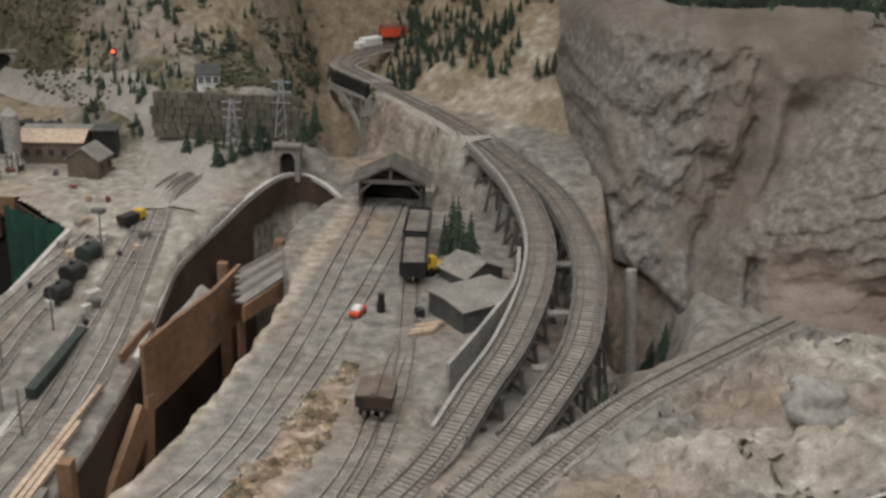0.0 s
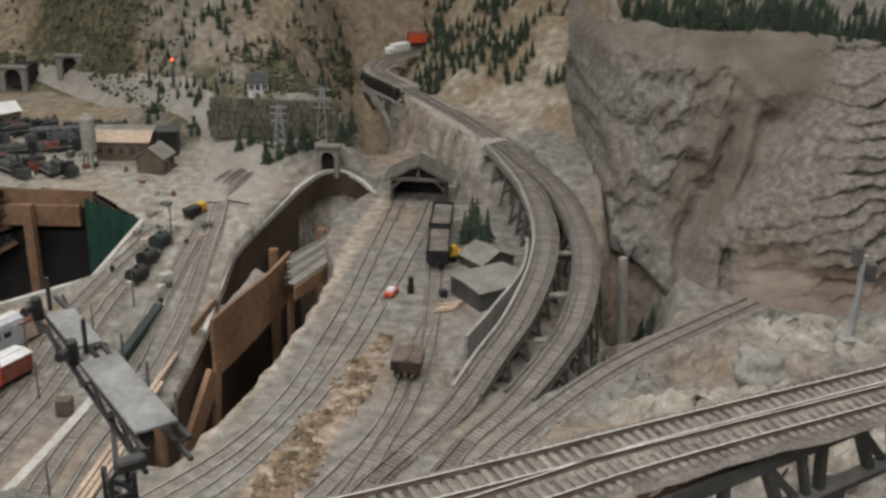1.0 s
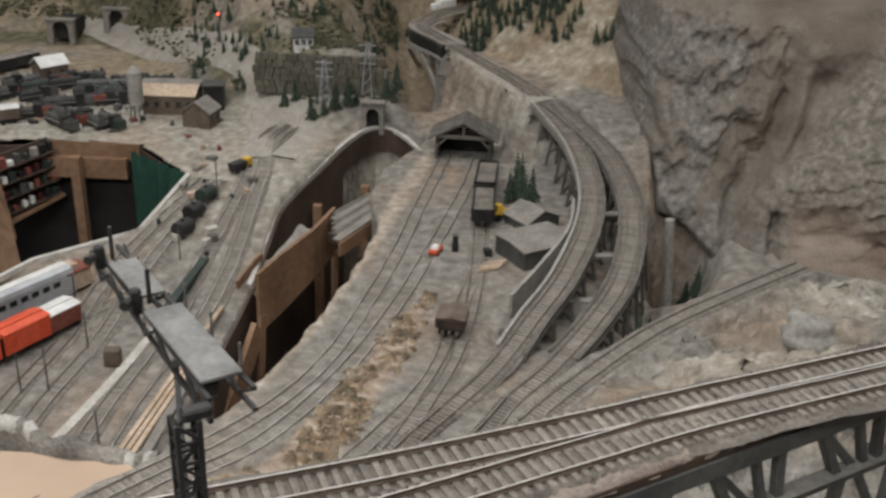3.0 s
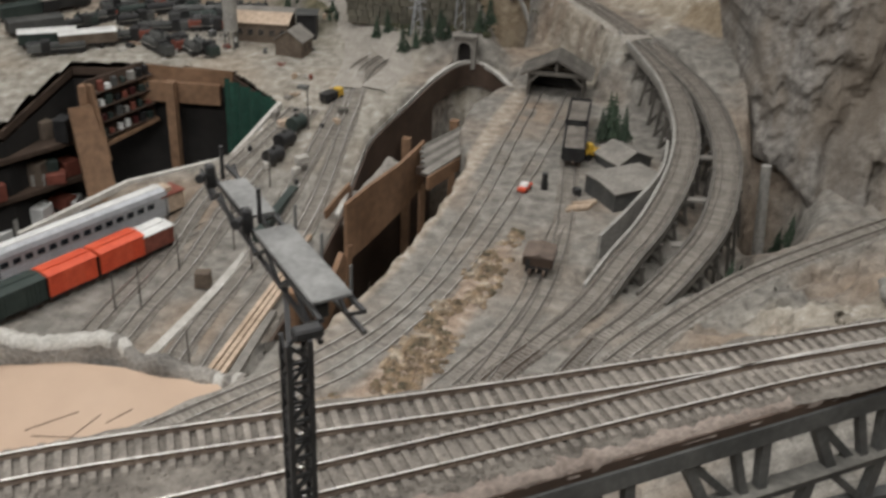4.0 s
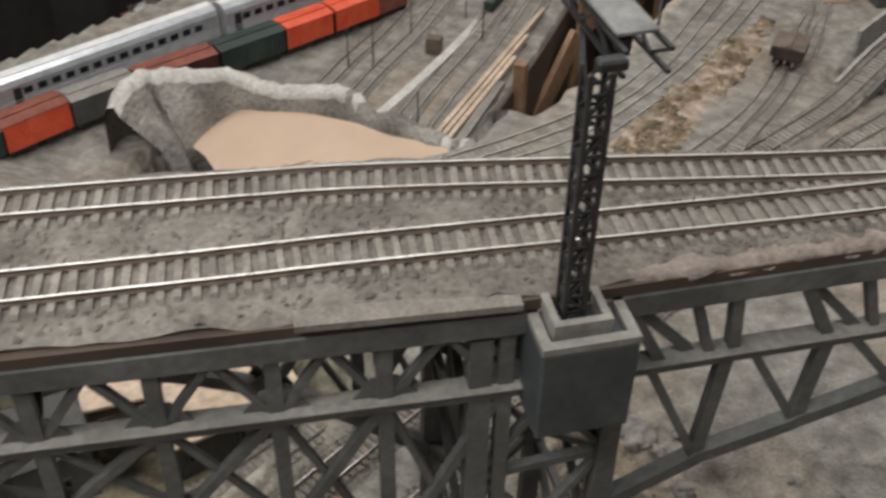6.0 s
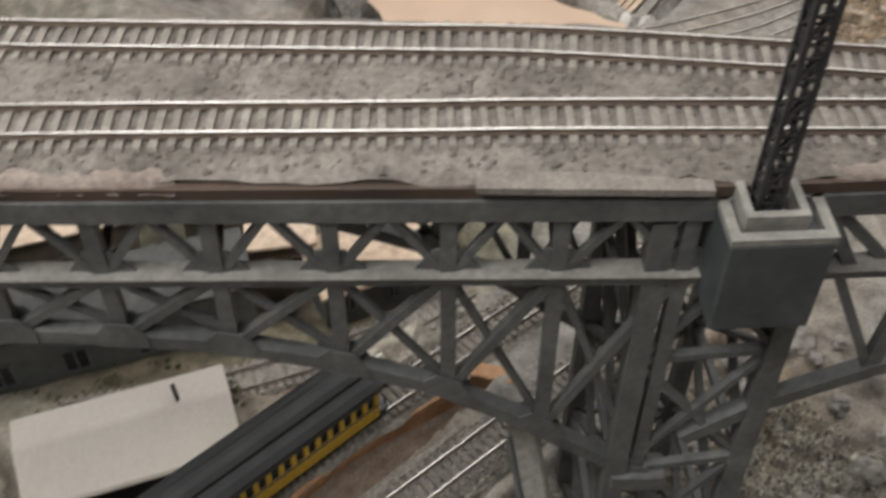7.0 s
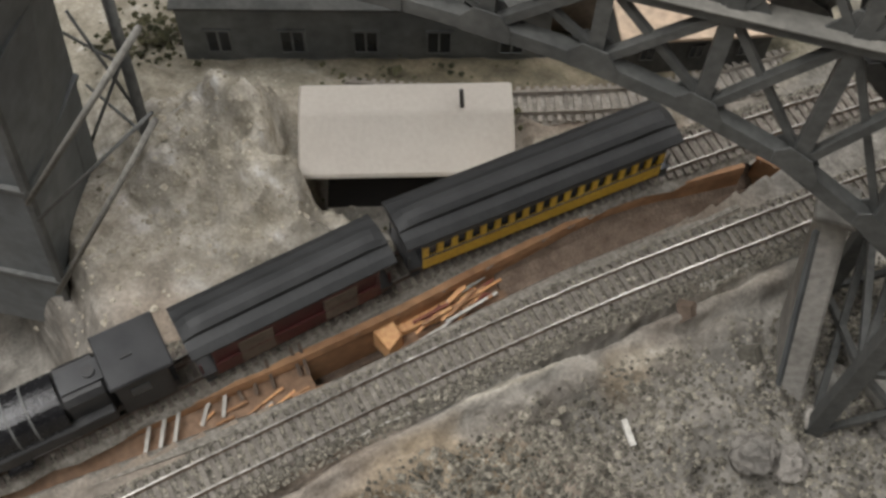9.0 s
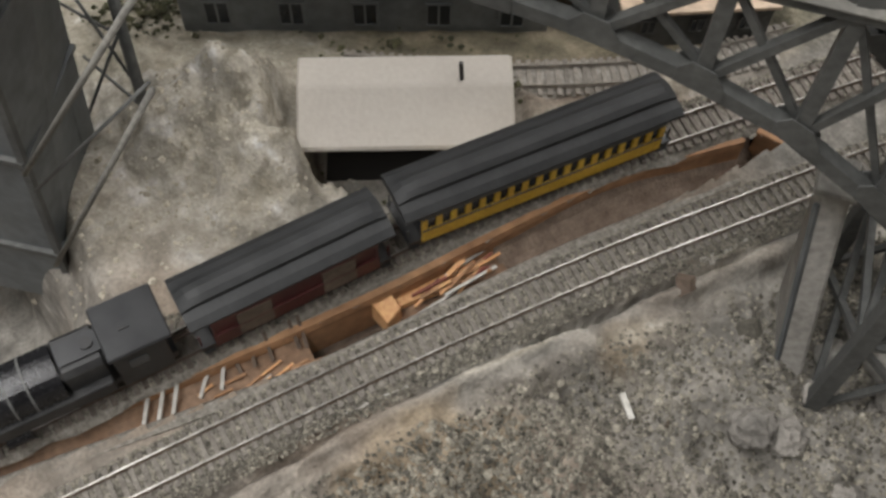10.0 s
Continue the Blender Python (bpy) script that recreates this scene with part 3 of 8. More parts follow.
plaster = np.maximum(plaster, 0.4 * step(-0.5, -0.53, GX) * step(1.35, 1.6, GY) * step(1.98, 1.9, GY))
plaster = np.maximum(plaster, 0.5 * step(-0.02, 0.05, GX + 0.3 * (GY - 1)) * step(0.85, 0.9, GY) * step(0.0, 0.05, np.interp(GX, [-0.2, -0.129, -0.042, 0.026, 0.125, 0.213, 0.6], [0.83, 0.915, 1.045, 1.13, 1.235, 1.33, 1.42]) - GY) * step(-0.2, 0.2, fbm(GX, GY, 8, 3, 75)))
pb_ = (GX + 0.606) * 0.801 - (GY - 0.191) * 0.599
grass = np.maximum(grass, 0.72 * step(-0.01, -0.03, pb_) * step(0.62, 0.5, GY) * step(-0.4, -0.45, GX))
OLD_E = ([0.60, 0.945, 1.08, 1.28, 1.43, 1.59, 1.745, 1.9], [-0.60, -0.424, -0.392, -0.368, -0.352, -0.342, -0.326, -0.33])
bank = step(-0.020, -0.010, GX - np.interp(GY, *OLD_E)) * step(0.016, 0.006, GX - np.interp(GY, *OLD_E) + 0.004 * fbm(GX, GY, 40, 2, 78)) * step(0.93, 0.96, GY) * step(1.78, 1.7, GY)
strip = np.maximum(strip, 0.75 * bank)
plaster = np.maximum(plaster, 0.35 * bank)
plaster = np.maximum(plaster, 0.7 * step(1.80, 1.83, GY) * step(1.90, 1.87, GY) * step(-0.48, -0.46, GX) * step(-0.37, -0.39, GX) * step(0.0, -0.02, GZ))
plaster = np.maximum(plaster, 1.3 * np.exp(-((GY - 0.149 - 0.2 * (GX + 0.63)) / 0.016) ** 4) * step(-0.50, -0.53, GX) * step(-0.70, -0.66, GX) * step(-0.25, 0.05, fbm(GX, GY, 40, 3, 77)))
crust = GX - np.interp(GY, [0.19, 0.25, 0.31, 0.37, 0.42], [-0.496, -0.489, -0.470, -0.453, -0.44]) + 0.004 + 0.008 * fbm(GX, GY, 26, 3, 96)
plaster = np.maximum(plaster, np.exp(-(crust / 0.010) ** 4) * step(0.185, 0.2, GY) * step(0.42, 0.39, GY) * (0.55 + 0.45 * step(-0.1, 0.15, fbm(GX, GY, 34, 3, 97))))
lipx = GX - np.interp(GY, LINES[1][0], LINES[1][1]) - 0.0265 - 0.006 * fbm(GX, GY, 22, 3, 94)
south = step(0.6, 0.5, GY) * step(-0.2, -0.1, GY)
plaster = np.maximum(plaster, 0.95 * np.exp(-(lipx / 0.0028) ** 2) * step(0.0, 0.2, fbm(GX, GY, 12, 3, 98)) * south)
tan = np.maximum(tan, 0.75 * step(0.0, 0.008, lipx) * step(-0.02, 0.12, fbm(GX, GY, 9, 4, 99) - 2.2 * np.clip(lipx - 0.02, 0, 1)) * south)
attr = me.color_attributes.new("soil", "FLOAT_COLOR", "POINT")
attr.data.foreach_set("color", np.stack([tan, grass, strip, np.clip(plaster, 0, 1)], -1).astype(np.float32).ravel())


def soil_material():
    m = bpy.data.materials.new("painted_plaster_scenery")
    m.use_nodes = True
    nt = m.node_tree
    N, L = nt.nodes, nt.links
    bsdf = N["Principled BSDF"]
    geo = N.new("ShaderNodeNewGeometry")

    def noise_at(scale, detail):
        n = N.new("ShaderNodeTexNoise")
        n.inputs["Scale"].default_value, n.inputs["Detail"].default_value = scale, detail
        L.new(geo.outputs["Position"], n.inputs["Vector"])
        return n.outputs["Fac"]

    def ramp(fac, stops):
        r = N.new("ShaderNodeValToRGB")
        el = r.color_ramp.elements
        el[0].position, el[0].color = stops[0][0], rgb(stops[0][1])
        el[1].position, el[1].color = stops[-1][0], rgb(stops[-1][1])
        for p, c in stops[1:-1]:
            el.new(p).color = rgb(c)
        L.new(fac, r.inputs["Fac"])
        return r.outputs["Color"]

    def blend(fac, a, b, kind="MIX"):
        x = N.new("ShaderNodeMix")
        x.data_type, x.blend_type = "RGBA", kind
        if isinstance(fac, float):
            x.inputs["Factor"].default_value = fac
        else:
            L.new(fac, x.inputs["Factor"])
        L.new(a, x.inputs["A"])
        L.new(b, x.inputs["B"])
        return x.outputs["Result"]

    big, mid, fine = noise_at(5, 5), noise_at(55, 7), noise_at(420, 6)
    rock = ramp(mid, [(0.3, (0.135, 0.126, 0.111)), (0.5, (0.225, 0.21, 0.186)), (0.7, (0.325, 0.304, 0.27))])
    warm = ramp(mid, [(0.3, (0.18, 0.138, 0.103)), (0.7, (0.34, 0.272, 0.21))])
    f1 = N.new("ShaderNodeMapRange")
    f1.inputs["From Min"].default_value, f1.inputs["From Max"].default_value = 0.47, 0.66
    L.new(big, f1.inputs["Value"])
    col = blend(f1.outputs["Result"], rock, warm)
    soil = N.new("ShaderNodeAttribute")
    soil.attribute_name = "soil"
    sep = N.new("ShaderNodeSeparateColor")
    L.new(soil.outputs["Color"], sep.inputs["Color"])
    tan_c = ramp(mid, [(0.3, (0.19, 0.145, 0.095)), (0.55, (0.3, 0.238, 0.162)), (0.72, (0.38, 0.315, 0.23))])
    grass_c = ramp(mid, [(0.3, (0.06, 0.058, 0.034)), (0.52, (0.125, 0.112, 0.066)), (0.72, (0.23, 0.195, 0.125))])
    strip_c = ramp(mid, [(0.3, (0.17, 0.125, 0.09)), (0.5, (0.33, 0.25, 0.19)), (0.7, (0.5, 0.42, 0.345))])
    col = blend(sep.outputs["Red"], col, tan_c)
    col = blend(sep.outputs["Green"], col, grass_c)
    col = blend(sep.outputs["Blue"], col, strip_c)
    chip = ramp(mid, [(0.34, (0.33, 0.295, 0.232)), (0.5, (0.47, 0.43, 0.355)), (0.62, (0.56, 0.52, 0.447)), (0.68, (0.7, 0.68, 0.64))])
    col = blend(soil.outputs["Alpha"], col, chip)
    col = blend(0.5, col, fine, "OVERLAY")
    L.new(col, bsdf.inputs["Base Color"])
    bsdf.inputs["Roughness"].default_value = 0.95
    b1 = N.new("ShaderNodeBump")
    b1.inputs["Strength"].default_value, b1.inputs["Distance"].default_value = 0.8, 0.007
    L.new(mid, b1.inputs["Height"])
    vor = N.new("ShaderNodeTexVoronoi")
    vor.inputs["Scale"].default_value = 85
    warp = N.new("ShaderNodeMix")
    warp.data_type = "VECTOR"
    warp.inputs["Factor"].default_value = 0.012
    L.new(geo.outputs["Position"], warp.inputs["A"])
    nz = N.new("ShaderNodeTexNoise")
    nz.inputs["Scale"].default_value = 40
    L.new(geo.outputs["Position"], nz.inputs["Vector"])
    L.new(nz.outputs["Color"], warp.inputs["B"])
    L.new(warp.outputs["Result"], vor.inputs["Vector"])
    b3 = N.new("ShaderNodeBump")
    b3.inputs["Strength"].default_value, b3.inputs["Distance"].default_value = 0.55, 0.004
    L.new(vor.outputs["Distance"], b3.inputs["Height"])
    L.new(b1.outputs["Normal"], b3.inputs["Normal"])
    b2 = N.new("ShaderNodeBump")
    b2.inputs["Strength"].default_value, b2.inputs["Distance"].default_value = 0.6, 0.0015
    L.new(fine, b2.inputs["Height"])
    L.new(b3.outputs["Normal"], b2.inputs["Normal"])
    L.new(b2.outputs["Normal"], bsdf.inputs["Normal"])
    return m


me.materials.append(soil_material())
ground = tagged(new("ground", me), "grey and tan painted plaster scenery of the model layout", "ground", kind="structure")


def ground_z(x, y):
    """Height of the built ground sheet under a point."""
    i = int(np.clip(np.searchsorted(gx, x) - 1, 0, nx - 2))
    j = int(np.clip(np.searchsorted(gy, y) - 1, 0, ny - 2))
    u, v = (x - gx[i]) / (gx[i + 1] - gx[i]), (y - gy[j]) / (gy[j + 1] - gy[j])
    return float((GZ[j, i] * (1 - u) + GZ[j, i + 1] * u) * (1 - v) + (GZ[j + 1, i] * (1 - u) + GZ[j + 1, i + 1] * u) * v)


# ---- the cliff: weathered face, crease, smooth dish, stratified spur ----
cu = axis((-0.03, 0.5, 0.0024), (0.5, 2.2, 0.03))
cv = axis((-0.34, 0.312, 0.0024))
CX, CZ = np.meshgrid(cu, cv)
CX0 = CX + 0.013 * fbm(CX, CZ, 12, 4, 201)
CZ0 = CZ + 0.013 * fbm(CX, CZ, 12, 4, 202)
crease = np.interp(CZ0, [-0.02, 0.05, 0.1, 0.16, 0.2, 0.29, 0.33], [0.137, 0.144, 0.164, 0.189, 0.199, 0.223, 0.238])
spur_x = np.interp(CZ0, [-0.02, 0.065, 0.14, 0.21, 0.26, 0.31], [0.142, 0.16, 0.227, 0.268, 0.298, 0.335])
face = 1 - step(-0.02, 0.02, CX0 - crease)
spur = step(-0.01, 0.035, CX0 - spur_x)
crest = step(0.32, 0.20, CZ0)
dish = np.clip(1 - face - spur, 0, 1) * (0.35 + 0.65 * crest)
CY = cliff_foot(CX) + 0.6 * np.clip(CZ, 0, 1) + 0.35 * np.clip(CZ, -1, 0)
left_edge = np.interp(CZ, [-0.1, 0.0, 0.09, 0.136, 0.19, 0.215, 0.27, 0.31], [0.03, 0.03, 0.025, 0.012, 0.018, -0.01, -0.025, -0.03]) + 0.03 * fbm(CX * 0, CZ, 12, 3, 220)
CY = CY + 2.2 * np.clip(left_edge + 0.012 + 0.02 * fbm(CX, CZ, 34, 4, 224) - CX, 0, 1)
bulge = np.sin(np.pi * np.clip((CX0 - 0.02) / (crease - 0.02), 0, 1))
CY = CY - face * 0.008 * bulge * crest
CY = CY + 0.016 * np.exp(-((CX0 - crease) / 0.015) ** 2) * step(-0.05, 0.05, CZ0) * step(0.27, 0.17, CZ0)
CY = CY + crest * dish * (0.022 + 0.02 * np.exp(-(((CX0 - 0.256) / 0.028) ** 2 + ((CZ0 - 0.205) / 0.03) ** 2)) - 0.012 * np.exp(-(((CZ0 - 0.255 - 0.1 * (CX0 - 0.25)) / 0.018) ** 2)) - 0.018 * np.exp(-((CX0 - crease - 0.024) / 0.014) ** 2))
CY = CY - spur * crest * (0.016 + 0.022 * step(0.0, 0.10, CX0 - spur_x))
slab = np.exp(-(((CX0 - 0.172) / 0.018) ** 4 + ((CZ0 - 0.015) / 0.04) ** 4))
CY = CY + 0.026 * np.exp(-((CX0 - 0.193) / 0.007) ** 2) * step(-0.02, 0.0, CZ0) * step(0.06, 0.04, CZ0)
cove = step(0.19, 0.225, CX0) * step(0.085, 0.04, CZ0)
CY = CY + cove * (0.018 - 0.3 * np.clip(0.03 - CZ0, 0, 0.1))
# chunky break-up in slanting ribs, patchy in strength; strata on the spur; fine grain everywhere
rough = (1 - 0.75 * dish) * (1 - 0.75 * slab) * (1 - 0.4 * cove) * (0.35 + 1.1 * step(-0.25, 0.3, fbm(CX, CZ, 7, 3, 221)))
slant = CX * 1.1 - 0.35 * CZ
CY = CY + 0.013 * fbm(slant, CZ * 0.6, 5, 3, 210) * (1 - 0.5 * dish)
CY = CY + rough * (0.011 * np.abs(fbm(slant, CZ * 0.55, 8, 5, 211)) - 0.004 + 0.014 * np.abs(fbm(slant, CZ * 0.5, 24, 4, 212)) - 0.005 + 0.012 * np.abs(fbm(slant, CZ * 0.55, 52, 3, 225)))
facet = fbm(slant + 0.02 * fbm(CX, CZ, 22, 2, 213), CZ * 0.8, 15, 2, 214) * 5.0
facet = (np.floor(facet) + step(0.55, 1.0, facet - np.floor(facet))) / 5.0
CY = CY - rough * 0.007 * facet
chip = fbm(slant + 0.3 * CZ, CZ * 0.9, 38, 2, 223) * 4.0
CY = CY - rough * 0.013 * (np.floor(chip) + step(0.6, 1.0, chip - np.floor(chip))) / 4.0
CY = CY + 0.34 * np.exp(-(((CX0 - 0.074) / 0.036) ** 4 + ((CZ0 + 0.062 + 0.35 * (CX0 - 0.076)) / 0.042) ** 4))
strata = CZ * 44 - 0.24 * CX * 44 + 1.5 * fbm(CX, CZ, 8, 4, 215)
saw = strata - np.floor(strata)
bold = np.clip(vnoise(CX * 15, np.floor(strata) * 1.7, 216) * 1.6 + 0.7, 0, 1.4)
CY = CY + spur * (0.3 + 0.7 * step(0.29, 0.38, CX0)) * (1 - 0.6 * cove) * 0.016 * (saw - 0.4) * bold
CY = CY + cove * 0.010 * np.abs(((CZ - 0.10 * CX) * 40 + 2.5 * fbm(CX, CZ, 7, 3, 217)) % 1.0 - 0.5)
CY = CY + 0.004 * fbm(CX, CZ, 60, 4, 218) * (1 - 0.5 * dish)
# lip: the last rows roll back into the plateau, at an uneven height
lip = step(0.26, 0.312, CZ)
CY = CY + 0.09 * lip ** 2 + 0.02 * lip * fbm(CX, CZ, 14, 3, 222)
CZF = CZ + lip * (0.012 * fbm(CX, CX * 0 + 3.0, 9, 3, 219) + 0.008 * step(0.2, 0.26, CX))
cn, cm = CX.shape
ci = np.arange(cn * cm).reshape(cn, cm)
cq = np.stack([ci[:-1, :-1], ci[:-1, 1:], ci[1:, 1:], ci[1:, :-1]], -1).reshape(-1, 4)
cme = bpy.data.meshes.new("cliff")
cme.vertices.add(cn * cm)
cme.vertices.foreach_set("co", np.stack([CX, CY, CZF], -1).astype(np.float32).ravel())
cme.loops.add(len(cq) * 4)
cme.loops.foreach_set("vertex_index", cq.ravel().astype(np.int32))
cme.polygons.add(len(cq))
cme.polygons.foreach_set("loop_start", (np.arange(len(cq)) * 4).astype(np.int32))
cme.polygons.foreach_set("use_smooth", np.ones(len(cq), bool))
cme.update()
ochre = np.clip(0.7 * step(0.23, 0.29, CZ0) + dish * 0.8 + face * step(0.075, 0.02, crease - CX0) * step(0.02, 0.1, CZ0) * 0.9 + cove * 0.9, 0, 1)
sandy = np.clip(spur * 0.8 * (1 - slab), 0, 1)
tone = cme.color_attributes.new("rock_kind", "FLOAT_COLOR", "POINT")
tone.data.foreach_set("color", np.stack([ochre, sandy, cove, CX * 0 + 1], -1).astype(np.float32).ravel())


def cliff_material():
    m = bpy.data.materials.new("weathered_plaster_cliff")
    m.use_nodes = True
    nt = m.node_tree
    N, L = nt.nodes, nt.links
    bsdf = N["Principled BSDF"]
    geo = N.new("ShaderNodeNewGeometry")
    outs = []
    for sc, dt in ((16, 6), (90, 7), (420, 5)):
        n = N.new("ShaderNodeTexNoise")
        n.inputs["Scale"].default_value, n.inputs["Detail"].default_value = sc, dt
        L.new(geo.outputs["Position"], n.inputs["Vector"])
        outs.append(n.outputs["Fac"])

    def ramp(fac, a, b, c):
        r = N.new("ShaderNodeValToRGB")
        el = r.color_ramp.elements
        el[0].position, el[0].color, el[1].position, el[1].color = 0.3, rgb(a), 0.7, rgb(c)
        el.new(0.5).color = rgb(b)
        L.new(fac, r.inputs["Fac"])
        return r.outputs["Color"]

    def blend(fac, a, b, kind="MIX"):
        x = N.new("ShaderNodeMix")
        x.data_type, x.blend_type = "RGBA", kind
        if isinstance(fac, float):
            x.inputs["Factor"].default_value = fac
        else:
            L.new(fac, x.inputs["Factor"])
        L.new(a, x.inputs["A"])
        L.new(b, x.inputs["B"])
        return x.outputs["Result"]

    sm = N.new("ShaderNodeMapping")
    sm.inputs["Scale"].default_value = (1.0, 0.3, 0.22)
    sm.inputs["Rotation"].default_value = (0, -0.3, 0)
    L.new(geo.outputs["Position"], sm.inputs["Vector"])
    streak = N.new("ShaderNodeTexNoise")
    streak.inputs["Scale"].default_value, streak.inputs["Detail"].default_value = 34, 6
    L.new(sm.outputs["Vector"], streak.inputs["Vector"])
    wash = N.new("ShaderNodeMapRange")
    wash.inputs["From Min"].default_value, wash.inputs["From Max"].default_value, wash.inputs["To Max"].default_value = 0.46, 0.66, 0.75
    L.new(streak.outputs["Fac"], wash.inputs["Value"])
    grey = ramp(outs[1], (0.118, 0.109, 0.098), (0.196, 0.182, 0.164), (0.292, 0.274, 0.248))
    brown = ramp(outs[0], (0.118, 0.096, 0.074), (0.165, 0.137, 0.108), (0.21, 0.182, 0.15))
    sand = ramp(outs[1], (0.115, 0.10, 0.083), (0.20, 0.178, 0.15), (0.305, 0.278, 0.242))
    red = ramp(outs[0], (0.15, 0.108, 0.083), (0.225, 0.175, 0.138), (0.29, 0.238, 0.195))
    at = N.new("ShaderNodeAttribute")
    at.attribute_name = "rock_kind"
    sep = N.new("ShaderNodeSeparateColor")
    L.new(at.outputs["Color"], sep.inputs["Color"])
    col = blend(wash.outputs["Result"], grey, brown)
    col = blend(sep.outputs["Red"], col, brown)
    col = blend(sep.outputs["Green"], col, sand)
    col = blend(sep.outputs["Blue"], col, red)
    col = blend(0.45, col, outs[2], "OVERLAY")
    L.new(col, bsdf.inputs["Base Color"])
    bsdf.inputs["Roughness"].default_value = 0.95
    b1 = N.new("ShaderNodeBump")
    b1.inputs["Strength"].default_value, b1.inputs["Distance"].default_value = 0.5, 0.005
    L.new(outs[1], b1.inputs["Height"])
    b2 = N.new("ShaderNodeBump")
    b2.inputs["Strength"].default_value, b2.inputs["Distance"].default_value = 0.6, 0.0015
    L.new(outs[2], b2.inputs["Height"])
    L.new(b1.outputs["Normal"], b2.inputs["Normal"])
    L.new(b2.outputs["Normal"], bsdf.inputs["Normal"])
    return m


cme.materials.append(cliff_material())
tagged(new("cliff", cme), "weathered grey and brown plaster cliff with a stratified spur", "cliff", kind="structure")


# ---- tracks ----
GAUGE, PITCH = 0.0165, 0.0062
RAIL_RING = [(-0.0011, 0), (0.0011, 0), (0.0009, 0.0006), (0.0003, 0.0009), (0.0003, 0.0018), (0.00045, 0.002), (0.00042, 0.0026), (-0.00042, 0.0026), (-0.00045, 0.002), (-0.0003, 0.0018), (-0.0003, 0.0009), (-0.0009, 0.0006)]
RAIL_SLOTS = [0, 0, 0, 0, 0, 0, 1, 0, 0, 0, 0, 0]


def offset(line, u, dz=0.0):
    out = []
    for i, p in enumerate(line):
        a, b = line[max(i - 1, 0)], line[min(i + 1, len(line) - 1)]
        L = math.hypot(b[0] - a[0], b[1] - a[1]) or 1
        out.append((p[0] - (b[1] - a[1]) / L * u, p[1] + (b[0] - a[0]) / L * u, p[2] + dz))
    return out


def track(pts, label, pieces=False, bed=0.05, bed_h=0.005, tie_mat=None, pick=None, bed_mat=None, top=None, side=None):
    """A track whose tie tops lie at the points' height."""
    th = thing("railway_track", label, "track", "model tracks")
    line = spline(pts, PITCH)
    if bed:
        sh = Shape()
        prof = [(-0.5, 0), (-0.42, 0.55), (-0.33, 0.92), (-0.15, 1.0), (0, 0.98), (0.15, 1.0), (0.33, 0.92), (0.42, 0.55), (0.5, 0)]
        rows = []
        for i, p in enumerate(line):
            a, b = line[max(i - 1, 0)], line[min(i + 1, len(line) - 1)]
            L = math.hypot(b[0] - a[0], b[1] - a[1]) or 1
            nx_, ny_ = -(b[1] - a[1]) / L, (b[0] - a[0]) / L
            row = []
            for u, h in prof:
                q = u * bed * (1 + 0.16 * noise.noise((p[0] * 60, p[1] * 60, u * 9)))
                k = noise.noise((p[0] * 140, p[1] * 140, u * 40))
                row.append((p[0] + nx_ * q, p[1] + ny_ * q, p[2] - 0.0012 - bed_h + h * bed_h + 0.0006 * k))
            rows.append(row)
        m = len(prof)
        sh.v = [q for r in rows for q in r]
        sh.f = [(i * m + k, i * m + k + 1, (i + 1) * m + k + 1, (i + 1) * m + k) for i in range(len(rows) - 1) for k in range(m - 1)]
        sh.s = [0] * len(sh.f)
        part("ballast_bed", sh, bed_mat or BALLAST, th)
    for u in (-GAUGE / 2, GAUGE / 2):
        part("rail", Shape().sweep(offset(line, u), RAIL_RING, RAIL_SLOTS), [side or RAILSIDE, top or RAILTOP], th)
    ties = Shape()
    for i, p in enumerate(line):
        a, b = line[max(i - 1, 0)], line[min(i + 1, len(line) - 1)]
        turn = math.atan2(b[1] - a[1], b[0] - a[0]) + random.uniform(-0.03, 0.03)
        if pieces and (pick is None or pick(p)):
            ob = new("tie", tie_data(tie_mat or TIE))
            ob.matrix_world = Matrix.Translation((p[0], p[1], p[2] - 0.0008 + random.uniform(-0.0002, 0.0002))) @ Matrix.Rotation(turn, 4, "Z") @ Matrix.Diagonal((random.uniform(0.9, 1.12), random.uniform(0.96, 1.05), 1, 1))
            ob.parent = th
        else:
            ties.box((p[0], p[1], p[2] - 0.0008), (0.0028, 0.0295, 0.0018), turn)
    if ties.v:
        tagged(part("tie", ties, TIE_J if tie_mat is None else tie_mat, th), kind="stuff")
    return th, line


TIES = {}


def tie_data(m):
    if m.name not in TIES:
        sh = Shape().box((0, 0, 0), (0.0031, 0.0295, 0.0018), 0, 0, 0.92)
        ob = part("tie", sh, m)
        TIES[m.name] = ob.data
        bpy.data.objects.remove(ob)
    return TIES[m.name]


# lines of the layout
MAIN = [(-0.62, -0.55, 0.002), (-0.545, -0.25, 0.002), (-0.505, -0.05, 0.002), (-0.478, 0.12, 0.002), (-0.458, 0.24, 0.002), (-0.43, 0.34, 0.002), (-0.40, 0.44, 0.002), (-0.36, 0.56, 0.002), (-0.30, 0.72, 0.002), (-0.238, 0.887, 0.002),
        (-0.205, 0.955, 0.004), (-0.165, 1.036, 0.009), (-0.128, 1.14, 0.02), (-0.096, 1.223, 0.034), (-0.068, 1.353, 0.05), (-0.064, 1.477, 0.06), (-0.087, 1.622, 0.071), (-0.125, 1.733, 0.08), (-0.18, 1.875, 0.087), (-0.26, 2.005, 0.092), (-0.366, 2.153, 0.102), (-0.415, 2.235, 0.108), (-0.40, 2.33, 0.11), (-0.33, 2.42, 0.114)]
